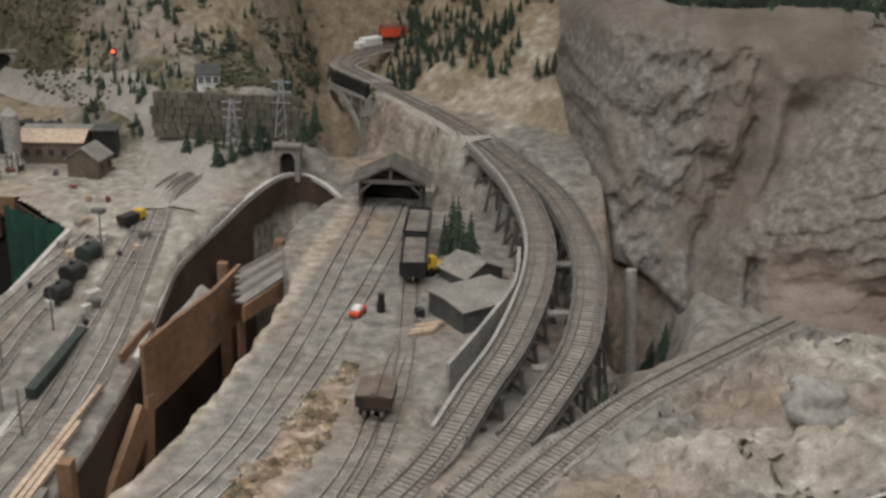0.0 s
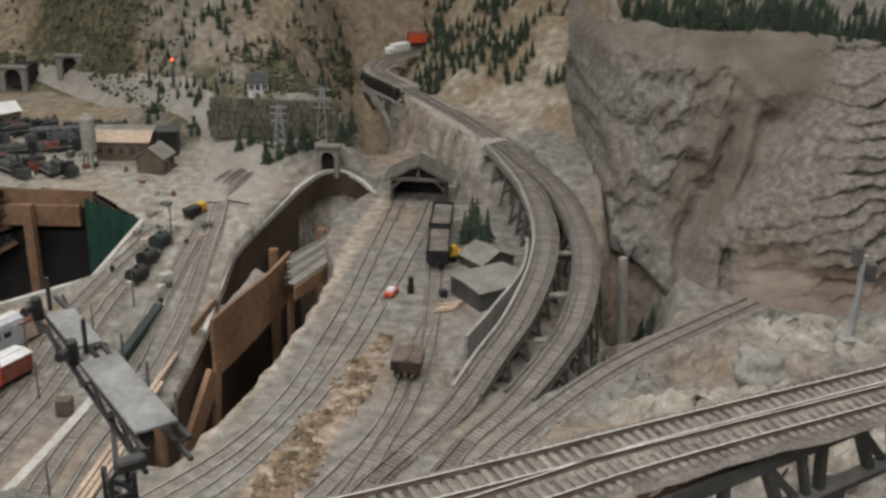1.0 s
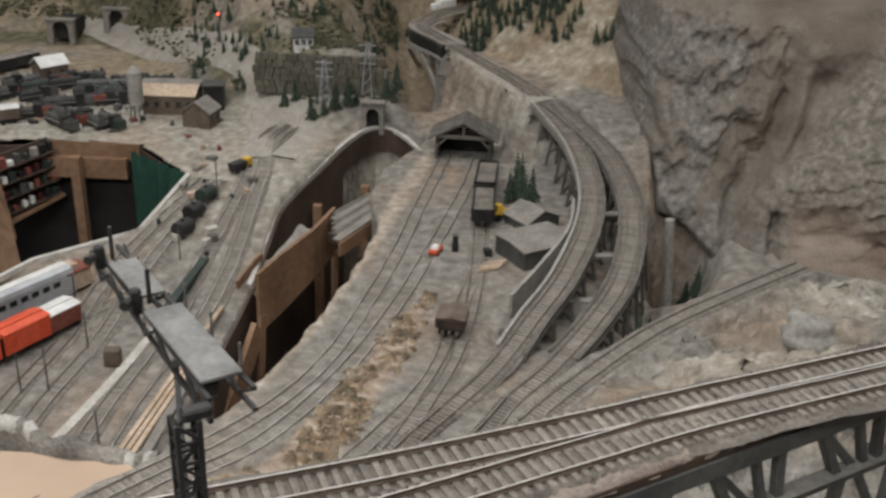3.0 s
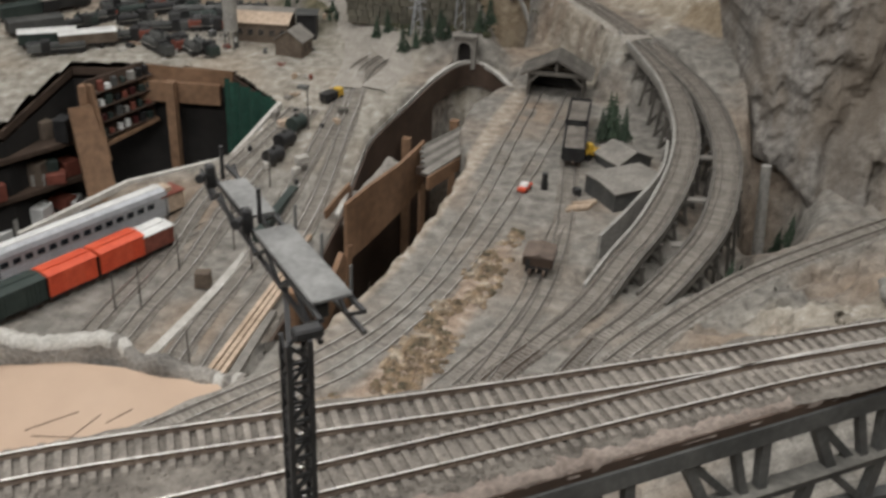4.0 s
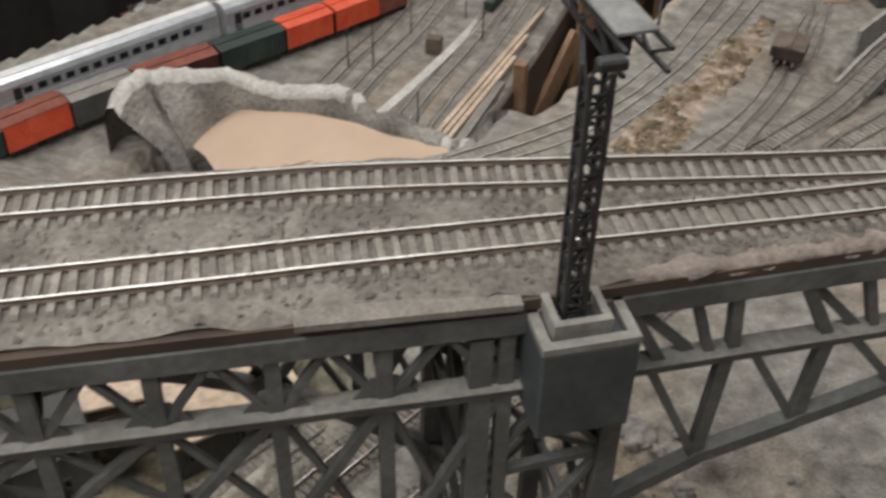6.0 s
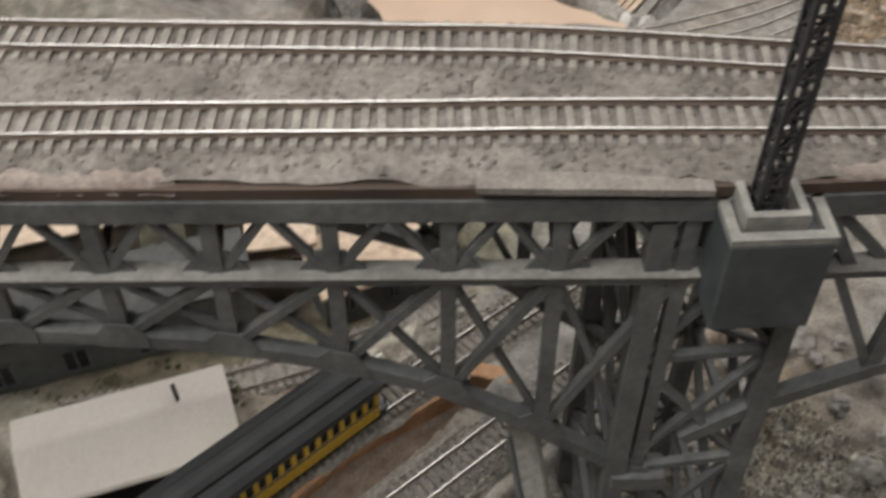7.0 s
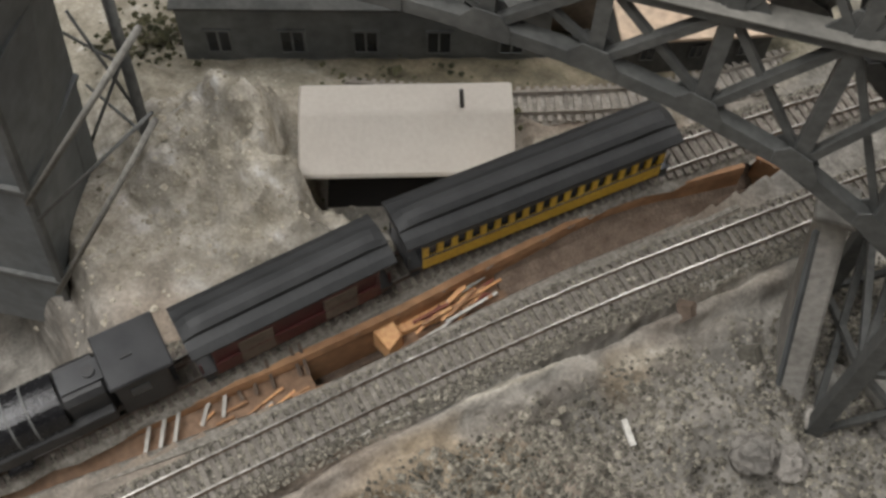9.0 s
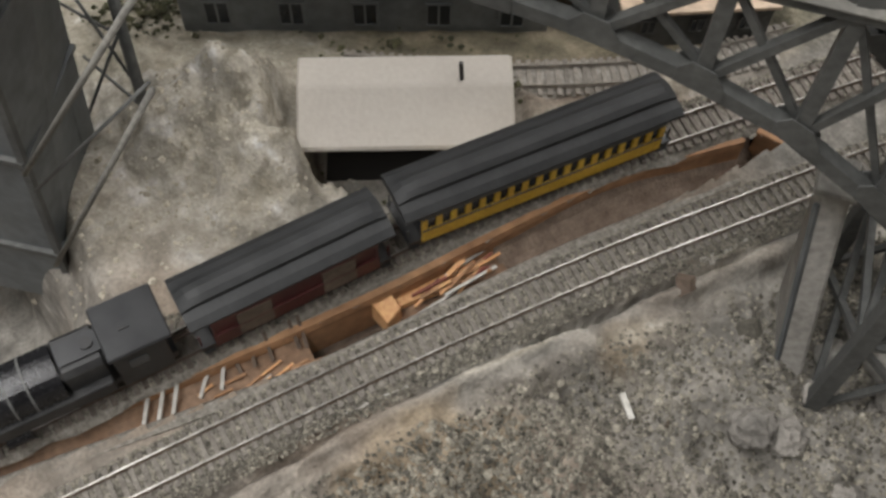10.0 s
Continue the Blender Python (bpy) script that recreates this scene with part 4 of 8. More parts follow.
OUTER = [(-0.51, -0.5, 0.001), (-0.47, -0.2, 0.001), (-0.442, -0.033, 0.001), (-0.426, 0.055, 0.001), (-0.408, 0.15, 0.001), (-0.384, 0.256, 0.001), (-0.36, 0.345, 0.001), (-0.333, 0.44, 0.001), (-0.28, 0.60, 0.002), (-0.21, 0.80, 0.002), (-0.14, 0.985, 0.004), (-0.103, 1.046, 0.01), (-0.06, 1.138, 0.02), (-0.025, 1.232, 0.034), (-0.008, 1.362, 0.05),
         (-0.014, 1.484, 0.06), (-0.041, 1.602, 0.071), (-0.095, 1.722, 0.08), (-0.157, 1.85, 0.086), (-0.24, 1.985, 0.092)]
SPUR_E = [(-0.20, 0.81, 0.004), (-0.129, 0.928, 0.008), (-0.102, 0.973, 0.011), (-0.042, 1.061, 0.017), (0.026, 1.149, 0.02), (0.125, 1.251, 0.022), (0.213, 1.335, 0.024)]
SHED_W = [(-0.66, 0.55, 0.0), (-0.52, 0.74, 0.0), (-0.425, 0.868, 0.0), (-0.375, 0.96, 0.0), (-0.347, 1.06, 0.0), (-0.33, 1.21, 0.0), (-0.32, 1.333, 0.0), (-0.315, 1.476, 0.0), (-0.309, 1.60, 0.0), (-0.303, 1.74, 0.0)]
SHED_E = [(-0.56, 0.6, 0.0), (-0.45, 0.78, 0.0), (-0.385, 0.865, 0.0), (-0.345, 0.96, 0.0), (-0.315, 1.07, 0.0), (-0.292, 1.21, 0.0), (-0.275, 1.36, 0.0), (-0.262, 1.486, 0.0), (-0.252, 1.60, 0.0), (-0.246, 1.74, 0.0)]
BOX_A = [(-0.315, 0.80, 0.0), (-0.275, 0.89, 0.0), (-0.243, 0.977, 0.0), (-0.228, 1.048, 0.0), (-0.222, 1.13, 0.0), (-0.213, 1.25, 0.0)]
BOX_B = [(-0.285, 0.80, 0.001), (-0.255, 0.87, 0.001), (-0.231, 0.97, 0.001), (-0.212, 1.08, 0.001), (-0.206, 1.215, 0.001), (-0.211, 1.33, 0.001), (-0.219, 1.46, 0.001), (-0.222, 1.62, 0.001)]
fore = lambda p: p[1] < 0.95
track(MAIN[:11], "grey weathered model railway track with rusty rails", True, bed=0.035, pick=fore)
track(MAIN[10:], "dust-covered curved track with dull rails", bed=0.034, bed_h=0.004, tie_mat=DUSTTIE, bed_mat=DUSTBED, side=DUSTRAIL, top=DUSTRAIL)
track(OUTER[:11], "grey ballasted model railway track with polished rails", True, bed=0.036, pick=fore, tie_mat=SUNKTIE)
track(OUTER[10:], "dust-covered curved track with dull rails", bed=0.034, bed_h=0.004, tie_mat=DUSTTIE, bed_mat=DUSTBED, side=DUSTRAIL, top=DUSTRAIL)
track(SPUR_E, "dusty siding track sunk in pale dirt", bed=0.036, bed_h=0.003, tie_mat=DUSTTIE, bed_mat=DUSTBED, side=DUSTRAIL)
track(SHED_W, "dusty double track running to the timber shed", bed=0.046, bed_h=0.003, tie_mat=DUSTTIE, bed_mat=DUSTBED, side=DUSTRAIL, top=RAILBRIGHT)
track(SHED_E, "dusty double track running to the timber shed", bed=0.046, bed_h=0.003, tie_mat=DUSTTIE, bed_mat=DUSTBED, side=DUSTRAIL, top=RAILBRIGHT)
track(BOX_A, "half-buried siding track under freight cars", bed=0.03, bed_h=0.002, tie_mat=DUSTTIE, bed_mat=DUSTBED, side=DUSTRAIL)
track(BOX_B, "half-buried siding track under freight cars", bed=0.03, bed_h=0.002, tie_mat=DUSTTIE, bed_mat=DUSTBED, side=DUSTRAIL)
track([(-0.605, 0.222, -0.012), (-0.565, 0.264, -0.012), (-0.528, 0.306, -0.012), (-0.47, 0.394, -0.012), (-0.43, 0.50, -0.012)], "narrow dusty track behind the concrete box", bed=0.03, bed_h=0.002, tie_mat=DUSTTIE, bed_mat=DUSTBED, side=DUSTRAIL, top=DUSTTIE)
for k, (dx, lab) in enumerate([(0.0, "west yard track with worn rails"), (-0.045, "west yard track with worn rails"), (-0.12, "west yard track with worn rails"), (-0.165, "west yard track with worn rails")]):
    ys = [0.93, 1.05, 1.2, 1.4, 1.6, 1.75, 1.9]
    xs = [-0.572, -0.578, -0.577, -0.58, -0.59, -0.6, -0.57]
    pts = [(x + dx * (0.55 + 0.45 * (y < 1.5)), y, float(yard_level(np.array(y))) + 0.003) for x, y in zip(xs, ys)][: 7 if k < 2 else 5]
    track(pts, lab, bed=0.034, bed_h=0.003, tie_mat=DUSTTIE, bed_mat=DUSTBED, side=DUSTRAIL, top=RAILBRIGHT)
for k, s0 in enumerate((0.0, 0.036, 0.068)):
    d = Vector((0.446, 0.895)).normalized()
    nrm = Vector((d.y, -d.x))
    a = Vector((-0.985, 0.92)) + nrm * s0
    track([(a.x + d.x * t, a.y + d.y * t, -0.098) for t in (0, 0.15, 0.3, 0.42 + 0.03 * k)], "west yard storage track with worn rails", bed=0.034, bed_h=0.003, tie_mat=DUSTTIE, bed_mat=DUSTBED, side=DUSTRAIL, top=RAILBRIGHT)

# ---- the big bridge ----
BU, BN, BO = Vector((0.8018, 0.5976, 0)), Vector((-0.5976, 0.8018, 0)), Vector((-0.25, 0.305, 0))


def br0(s, w, z):
    return BO + BU * s + BN * w + Vector((0, 0, z))


def br(s, w, z):
    """Along and across the bridge; the arch span bends slightly away from the approach span."""
    return br0(s, w - 0.045 * min(s, 0.0), z)


bridge = thing("steel_bridge", "dark grey steel deck arch bridge with dusty chords", "bridge")
deck = Shape()


def far_edge(s):
    return float(np.interp(s, [-0.541, -0.261, -0.104, 0.05, 0.131, 0.217, 0.3, 0.497], [0.13, 0.110, 0.098, 0.079, 0.066, 0.055, 0.047, 0.035]))


n = 120
top = []
for i in range(n + 1):
    s = -0.62 + 1.12 * i / n
    far = far_edge(s) - 0.008 + 0.045 * min(s, 0.0)
    for w, z in ((-0.001, 0.3145), (-0.004, 0.319), (0.001, 0.3205), (far - 0.004, 0.3205), (far, 0.312)):
        k = noise.noise((s * 70, w * 90, 2.0)) * 0.0022
        q = br(s, w + (k * 1.3 if abs(w) < 0.02 else 0), z + (k if z > 0.315 else 0))
        top.append(tuple(q))
deck.v = top
deck.f = [(i * 5 + k, i * 5 + (k + 1) % 5, (i + 1) * 5 + (k + 1) % 5, (i + 1) * 5 + k) for i in range(n) for k in range(5)]
deck.s = [0] * len(deck.f)
part("deck", deck, DECKDIRT, bridge, "pale dirt-covered deck")


for s0, s1 in ((-0.62, 0.0), (0.0, 0.5)):
    part("edge_board", Shape().beam(br(s0, -0.0045, 0.3155), br(s1, -0.0045, 0.3155), 0.004, 0.005), FASCIA, bridge, "dark reddish brown board under the dirt")
part("pale_board", Shape().beam(br(-0.078, -0.005, 0.3195), br(0.004, -0.005, 0.3175), 0.009, 0.003), DECKTIE, bridge, "pale loose board along the deck edge")


def dk(x, y, z=0.3225):
    return (x, y, z)


track([dk(-0.75, 0.07), dk(-0.62, 0.155), dk(-0.513, 0.2215), dk(-0.38, 0.306), dk(-0.33, 0.337), dk(-0.245, 0.382), dk(-0.172, 0.4195), dk(-0.096, 0.4615), dk(-0.024, 0.503), dk(0.15, 0.60)], "bridge deck track with grey ties", True, bed=0.037, bed_h=0.002, tie_mat=DECKTIE, bed_mat=DECKDIRT, top=DECKRAIL)
track([dk(-0.72, 0.005), dk(-0.59, 0.097), dk(-0.47, 0.185), dk(-0.352, 0.266), dk(-0.309, 0.296), dk(-0.234, 0.346), dk(-0.165, 0.392), dk(-0.09, 0.443), dk(-0.02, 0.488), dk(0.16, 0.59)], "bridge deck track with grey ties", True, bed=0.037, bed_h=0.002, tie_mat=DECKTIE, bed_mat=DECKDIRT, top=DECKRAIL)

NODES = [-0.475, -0.432, -0.389, -0.346, -0.303, -0.26, -0.2165, -0.174, -0.1305, -0.0875, -0.0465, 0.0]


def arch_z(s):
    return float(np.interp(s, [-0.53, -0.515, -0.482, -0.444, -0.40, -0.355, -0.31, -0.265, -0.22, -0.175, -0.13, -0.086, -0.048, -0.015, 0.0], [0.133, 0.147, 0.173, 0.2, 0.219, 0.232, 0.238, 0.241, 0.238, 0.232, 0.219, 0.2, 0.173, 0.147, 0.133]))


def east_z(s):
    return float(np.interp(s, [0.0, 0.045, 0.09, 0.135, 0.18, 0.225, 0.27, 0.315, 0.36, 0.41], [0.15, 0.184, 0.208, 0.221, 0.235, 0.242, 0.245, 0.242, 0.235, 0.221]))


MIDZ, TOPZ = 0.272, 0.308
for w in (-0.004, 0.078):
    e = 0.5 if w < 0.04 else 0.03
    for s0, s1, d0, d1 in ((-0.62, 0.001, 0.0, 0.0), (0.0, e, 0.0, -0.002)):
        part("top_chord", Shape().beam(br(s0, w, TOPZ), br(s1, w, TOPZ), 0.008, 0.010), STEEL, bridge)
        part("middle_chord", Shape().beam(br(s0, w, MIDZ + d0), br(s1, w, MIDZ + d1), 0.008, 0.005), STEEL, bridge)
        part("chord_plate", Shape().beam(br(s0, w - 0.001, MIDZ + 0.0032 + d0), br(s1, w - 0.001, MIDZ + 0.0032 + d1), 0.010, 0.0008), STEEL_TOP, bridge, "dust-covered top plate")
    for a, b in zip(NODES[:-1], NODES[1:]):
        part("arch_chord", Shape().beam(br(a - 0.001, w, arch_z(a)), br(b + 0.001, w, arch_z(b)), 0.007, 0.007), STEEL, bridge)
    for i, s in enumerate(NODES):
        part("post", Shape().beam(br(s, w, MIDZ), br(s, w, TOPZ), 0.006, 0.005, up=BN), STEEL, bridge)
        if arch_z(s) < MIDZ - 0.012:
            part("lower_post", Shape().beam(br(s, w, arch_z(s)), br(s, w, MIDZ), 0.006, 0.005, up=BN), STEEL, bridge)
        g = Shape()
        g.add([br(s - 0.013, w, MIDZ + 0.003), br(s + 0.013, w, MIDZ + 0.003), br(s + 0.005, w, MIDZ + 0.014), br(s - 0.005, w, MIDZ + 0.014), br(s - 0.013, w - 0.001, MIDZ + 0.003), br(s + 0.013, w - 0.001, MIDZ + 0.003), br(s + 0.005, w - 0.001, MIDZ + 0.014), br(s - 0.005, w - 0.001, MIDZ + 0.014)], [(0, 1, 2, 3), (7, 6, 5, 4), (0, 4, 5, 1), (1, 5, 6, 2), (2, 6, 7, 3), (3, 7, 4, 0)])
        part("gusset", g, STEEL, bridge)
        if arch_z(s) < 0.262:
            zc, up_ = arch_z(s), 0.006 if arch_z(s) < MIDZ - 0.02 else 0.003
            sl = (arch_z(s + 0.012) - arch_z(s - 0.012)) / 0.024
            ring = [(-0.010, -0.0038), (0.010, -0.0038), (0.010, 0.0036), (0.005, 0.004 + up_), (-0.005, 0.004 + up_), (-0.010, 0.0036)]
            for side in (-1, 1):
                wq = w + side * 0.0037
                pl = [br(s + u, wq - 0.0004, zc + sl * u + v) for u, v in ring] + [br(s + u, wq + 0.0004, zc + sl * u + v) for u, v in ring]
                part("arch_gusset", Shape().add(pl, [tuple(range(5, -1, -1)), tuple(range(6, 12))] + [(k, (k + 1) % 6, 6 + (k + 1) % 6, 6 + k) for k in range(6)]), STEEL, bridge)
    for a, b in zip(NODES[:-1], NODES[1:]):
        m = (a + b) / 2
        part("diagonal", Shape().beam(br(m, w, TOPZ - 0.004), br(a + 0.003, w, MIDZ + 0.004), 0.0035, 0.003), STEEL, bridge)
        part("diagonal", Shape().beam(br(m, w, TOPZ - 0.004), br(b - 0.003, w, MIDZ + 0.004), 0.0035, 0.003), STEEL, bridge)
        if arch_z(a) < MIDZ - 0.012:
            lo = a if arch_z(a) < arch_z(b) else b
            hi = b if lo == a else a
            part("diagonal", Shape().beam(br(hi, w, arch_z(hi)), br(lo, w, MIDZ), 0.0045, 0.004), STEEL, bridge)
            part("counter_diagonal", Shape().beam(br(hi, w + 0.002, MIDZ - 0.002), br(lo, w + 0.002, arch_z(lo) + 0.004), 0.003, 0.003), STEEL, bridge)
    # east of the pier: the next arch span rises
    if w > 0.04:
        continue
    for k in range(6):
        T = 0.046 + 0.0735 * k
        part("diagonal", Shape().beam(br(T, w, TOPZ), br(T + 0.019, w, MIDZ), 0.0055, 0.005), STEEL, bridge)
        part("diagonal", Shape().beam(br(T, w + 0.002, TOPZ), br(T + 0.034, w + 0.002, MIDZ), 0.004, 0.004), STEEL, bridge)
        part("diagonal", Shape().beam(br(T + 0.028, w, TOPZ), br(T + 0.040, w, MIDZ), 0.0045, 0.004), STEEL, bridge)
        part("post", Shape().beam(br(T + 0.046, w, TOPZ), br(T + 0.050, w, MIDZ), 0.005, 0.005, up=BN), STEEL, bridge)
        part("sway_brace", Shape().beam(br(T, w, TOPZ), br(T + 0.03, 0.06, MIDZ), 0.004, 0.004), STEEL, bridge)
    EAST = [0.045, 0.09, 0.135, 0.18, 0.225, 0.27, 0.315, 0.36, 0.405]
    for a, b in zip(EAST[:-1], EAST[1:]):
        part("arch_chord", Shape().beam(br(a - 0.001, w, east_z(a)), br(b + 0.001, w, east_z(b)), 0.007, 0.007), STEEL, bridge)
        part("lower_post", Shape().beam(br(b, w, east_z(b)), br(b + 0.004, w, MIDZ - 0.002), 0.006, 0.005, up=BN), STEEL, bridge)
        part("lower_diagonal", Shape().beam(br(a + 0.016, w, MIDZ - 0.003), br(b, w, east_z(b)), 0.004, 0.004), STEEL, bridge)
    part("arch_chord", Shape().beam(br(0.018, w, 0.162), br(0.046, w, east_z(0.045)), 0.007, 0.007), STEEL, bridge)
for i, s in enumerate(NODES):
    part("floor_beam", Shape().beam(br(s, -0.004, TOPZ), br(s, 0.078, TOPZ), 0.004, 0.008), STEEL, bridge)
    part("sway_brace", Shape().beam(br(s, -0.004, MIDZ), br(s, 0.078, TOPZ), 0.003, 0.003), STEEL, bridge)
    part("sway_brace", Shape().beam(br(s, 0.078, MIDZ), br(s, -0.004, TOPZ), 0.003, 0.003), STEEL, bridge)

# steel tower under the bridge, with a concrete footing
tower = thing("bridge_tower", "dark grey steel trestle tower with crossed braces on a concrete pier", "bridge tower")
legs = {}
for i, (s, w) in enumerate([(-0.010, -0.002), (0.047, -0.002), (-0.010, 0.078), (0.047, 0.078)]):
    ww = w + (-0.006 if w < 0.04 else 0.006)
    foot = br(s, ww, 0)
    gz = max(ground_z(foot.x, foot.y), -0.06)
    legs[i] = (br(s, w, 0.30), Vector((foot.x, foot.y, gz - 0.005)))
    part("leg", Shape().beam(legs[i][1], legs[i][0], 0.009, 0.009, up=BN), STEEL, tower)
for a, b in ((0, 1), (2, 3), (0, 2), (1, 3)):
    for k in range(4):
        t0, t1 = k / 4, (k + 1) / 4
        pa, pb = legs[a][1].lerp(legs[a][0], t0), legs[b][1].lerp(legs[b][0], t1)
        qa, qb = legs[b][1].lerp(legs[b][0], t0), legs[a][1].lerp(legs[a][0], t1)
        part("brace", Shape().beam(pa, pb, 0.004, 0.003), STEEL, tower)
        part("brace", Shape().beam(qa, qb, 0.004, 0.003), STEEL, tower)
        part("strut", Shape().beam(qb, pb, 0.004, 0.004), STEEL, tower)

# pier block and cantilever signal
block = thing("pier_block", "dark grey pier head with dusty stepped rim", "pier block")
bturn = math.atan2(BU.y, BU.x)
c = br(0.0245, -0.008, 0)
part("body", Shape().box((c.x, c.y, 0.288), (0.037, 0.040, 0.044), bturn), BLOCKGREY, block, bevel=0.0008)
rim = Shape()
for ds, dw, ls, lw in ((0, -0.018, 0.037, 0.004), (0, 0.018, 0.037, 0.004), (-0.0165, 0, 0.004, 0.032), (0.0165, 0, 0.004, 0.032)):
    q = br(0.0245 + ds, -0.008 + dw, 0)
    rim.box((q.x, q.y, 0.3115), (ls, lw, 0.003), bturn)
part("rim", rim, STEEL_TOP, block)
step2 = Shape()
for ds, dw, ls, lw in ((0, -0.0095, 0.022, 0.003), (0, 0.0095, 0.022, 0.003), (-0.0095, 0, 0.003, 0.016), (0.0095, 0, 0.003, 0.016)):
    q = br(0.0225 + ds, -0.0115 + dw, 0)
    step2.box((q.x, q.y, 0.3145), (ls, lw, 0.008), bturn)
part("inner_step", step2, STEEL_TOP, block)

sig = thing("cantilever_signal", "dark lattice signal mast with grey cantilever platform over the tracks", "signal")
MZ0, MZ1 = 0.312, 0.416
mc = br(0.020, -0.0135, 0)
for i in (-1, 1):
    for j in (-1, 1):
        p = mc + BU * (0.0036 * i) + BN * (0.0036 * j)
        part("mast_leg", Shape().beam((p.x, p.y, MZ0), (p.x, p.y, MZ1), 0.0016, 0.0016, up=BN), BLACK, sig)
for k in range(14):
    za, zb = MZ0 + (MZ1 - MZ0) * k / 14, MZ0 + (MZ1 - MZ0) * (k + 1) / 14
    for f1, f2 in (((-1, -1), (1, -1)), ((1, -1), (1, 1)), ((1, 1), (-1, 1)), ((-1, 1), (-1, -1))):
        a = mc + BU * (0.0036 * f1[0]) + BN * (0.0036 * f1[1])
        b = mc + BU * (0.0036 * f2[0]) + BN * (0.0036 * f2[1])
        if k % 2:
            a, b = b, a
        part("lattice_bar", Shape().beam((a.x, a.y, za), (b.x, b.y, zb), 0.0009, 0.0009), BLACK, sig)
        part("lattice_rung", Shape().beam((a.x, a.y, za), (b.x, b.y, za), 0.0009, 0.0009), BLACK, sig)

# ---- room ----
part("floor", Shape().box((-0.2, 1.6, -1.12), (9, 9, 0.04)), DARK).matrix_world = Matrix()
tagged(bpy.data.objects["floor"], "dark floor below the layout", "floor", kind="structure")
for nm, c, sz in (("wall_north", (-0.2, 5.05, 0.35), (8.6, 0.1, 2.9)), ("wall_south", (-0.2, -2.55, 0.35), (8.6, 0.1, 2.9)), ("wall_east", (4.05, 1.25, 0.35), (0.1, 7.5, 2.9)), ("wall_west", (-4.45, 1.25, 0.35), (0.1, 7.5, 2.9))):
    tagged(part(nm, Shape().box(c, sz), ROOMWALL), "plain painted room wall", "wall", kind="structure")
tagged(part("ceiling", Shape().box((-0.2, 1.25, 1.75), (8.6, 7.7, 0.1)), WHITE), "plain white ceiling", "ceiling", kind="structure")

for nm, c, sz in (("layout_fascia", (-0.2, -1.19, -0.60), (4.76, 0.02, 1.0)), ("layout_fascia", (-0.2, 4.36, -0.60), (4.76, 0.02, 1.0)), ("layout_fascia", (-2.58, 1.58, -0.60), (0.02, 5.5, 1.0)), ("layout_fascia", (2.15, 1.58, -0.60), (0.02, 5.5, 1.0))):
    tagged(part(nm, Shape().box(c, sz), FASCIA), "dark hardboard fascia closing the layout's side", "fascia", kind="structure")


# cantilever arm, platform and heads of the signal
AZ = 0.42


def arm_s(w):
    return 0.0345 - 0.06 * (w - 0.02)


arm = Shape()
for i in (-1, 1):
    for zz in (AZ - 0.009, AZ - 0.001):
        arm.beam(br(arm_s(-0.012) + 0.0075 * i, -0.012, zz), br(arm_s(0.118) + 0.004 * i, 0.118, zz), 0.0015, 0.0015)
part("arm", arm, BLACK, sig)
for k in range(10):
    w0, w1 = -0.012 + 0.013 * k, 0.001 + 0.013 * k
    for i in (-1, 1):
        part("arm_brace", Shape().beam(br(arm_s(w0) + 0.0068 * i, w0, AZ - (0.009 if k % 2 else 0.001)), br(arm_s(w1) + 0.0068 * i, w1, AZ - (0.001 if k % 2 else 0.009)), 0.0012, 0.0012), BLACK, sig)
part("platform", Shape().beam(br(arm_s(-0.004), -0.004, AZ + 0.001), br(arm_s(0.052), 0.052, AZ + 0.001), 0.0145, 0.0014), CABGREY, sig, "light grey sheet platform", bevel=0.0003)
part("outer_platform", Shape().beam(br(arm_s(0.064), 0.064, AZ + 0.001), br(arm_s(0.098), 0.098, AZ + 0.001), 0.011, 0.0012), CABGREY, sig)
part("mast_cap", Shape().beam(br(0.019, -0.0135, AZ - 0.003), br(0.029, -0.0135, AZ - 0.003), 0.005, 0.004), BLACK, sig, bevel=0.0008)
part("relay_box", Shape().beam(br(0.031, 0.002, AZ - 0.005), br(0.036, 0.002, AZ - 0.005), 0.005, 0.006), BLACK, sig, bevel=0.0008)
part("knee_brace", Shape().beam(br(0.020, -0.008, AZ - 0.04), br(0.030, 0.03, AZ - 0.009), 0.002, 0.002), BLACK, sig)
for w in (0.060, 0.104):
    part("signal_head", Shape().box(br(arm_s(w) - 0.007, w, AZ + 0.002), (0.0045, 0.005, 0.010), bturn, 0, 0.85), BLACK, sig, bevel=0.0008)
    part("signal_hood", Shape().rod(br(arm_s(w) - 0.010, w - 0.003, AZ + 0.004), br(arm_s(w) - 0.013, w - 0.007, AZ + 0.0042), 0.0016, 0.0019), BLACK, sig)
    part("ladder_post", Shape().rod(br(arm_s(w) - 0.002, w, AZ), br(arm_s(w) - 0.002, w, AZ + 0.014), 0.0009), BLACK, sig)
for i, w in enumerate((0.0, 0.025, 0.05)):
    part("rail_post", Shape().rod(br(arm_s(w) + 0.008, w, AZ), br(arm_s(w) + 0.008, w, AZ + 0.010), 0.0006, n=6), STEEL, sig)

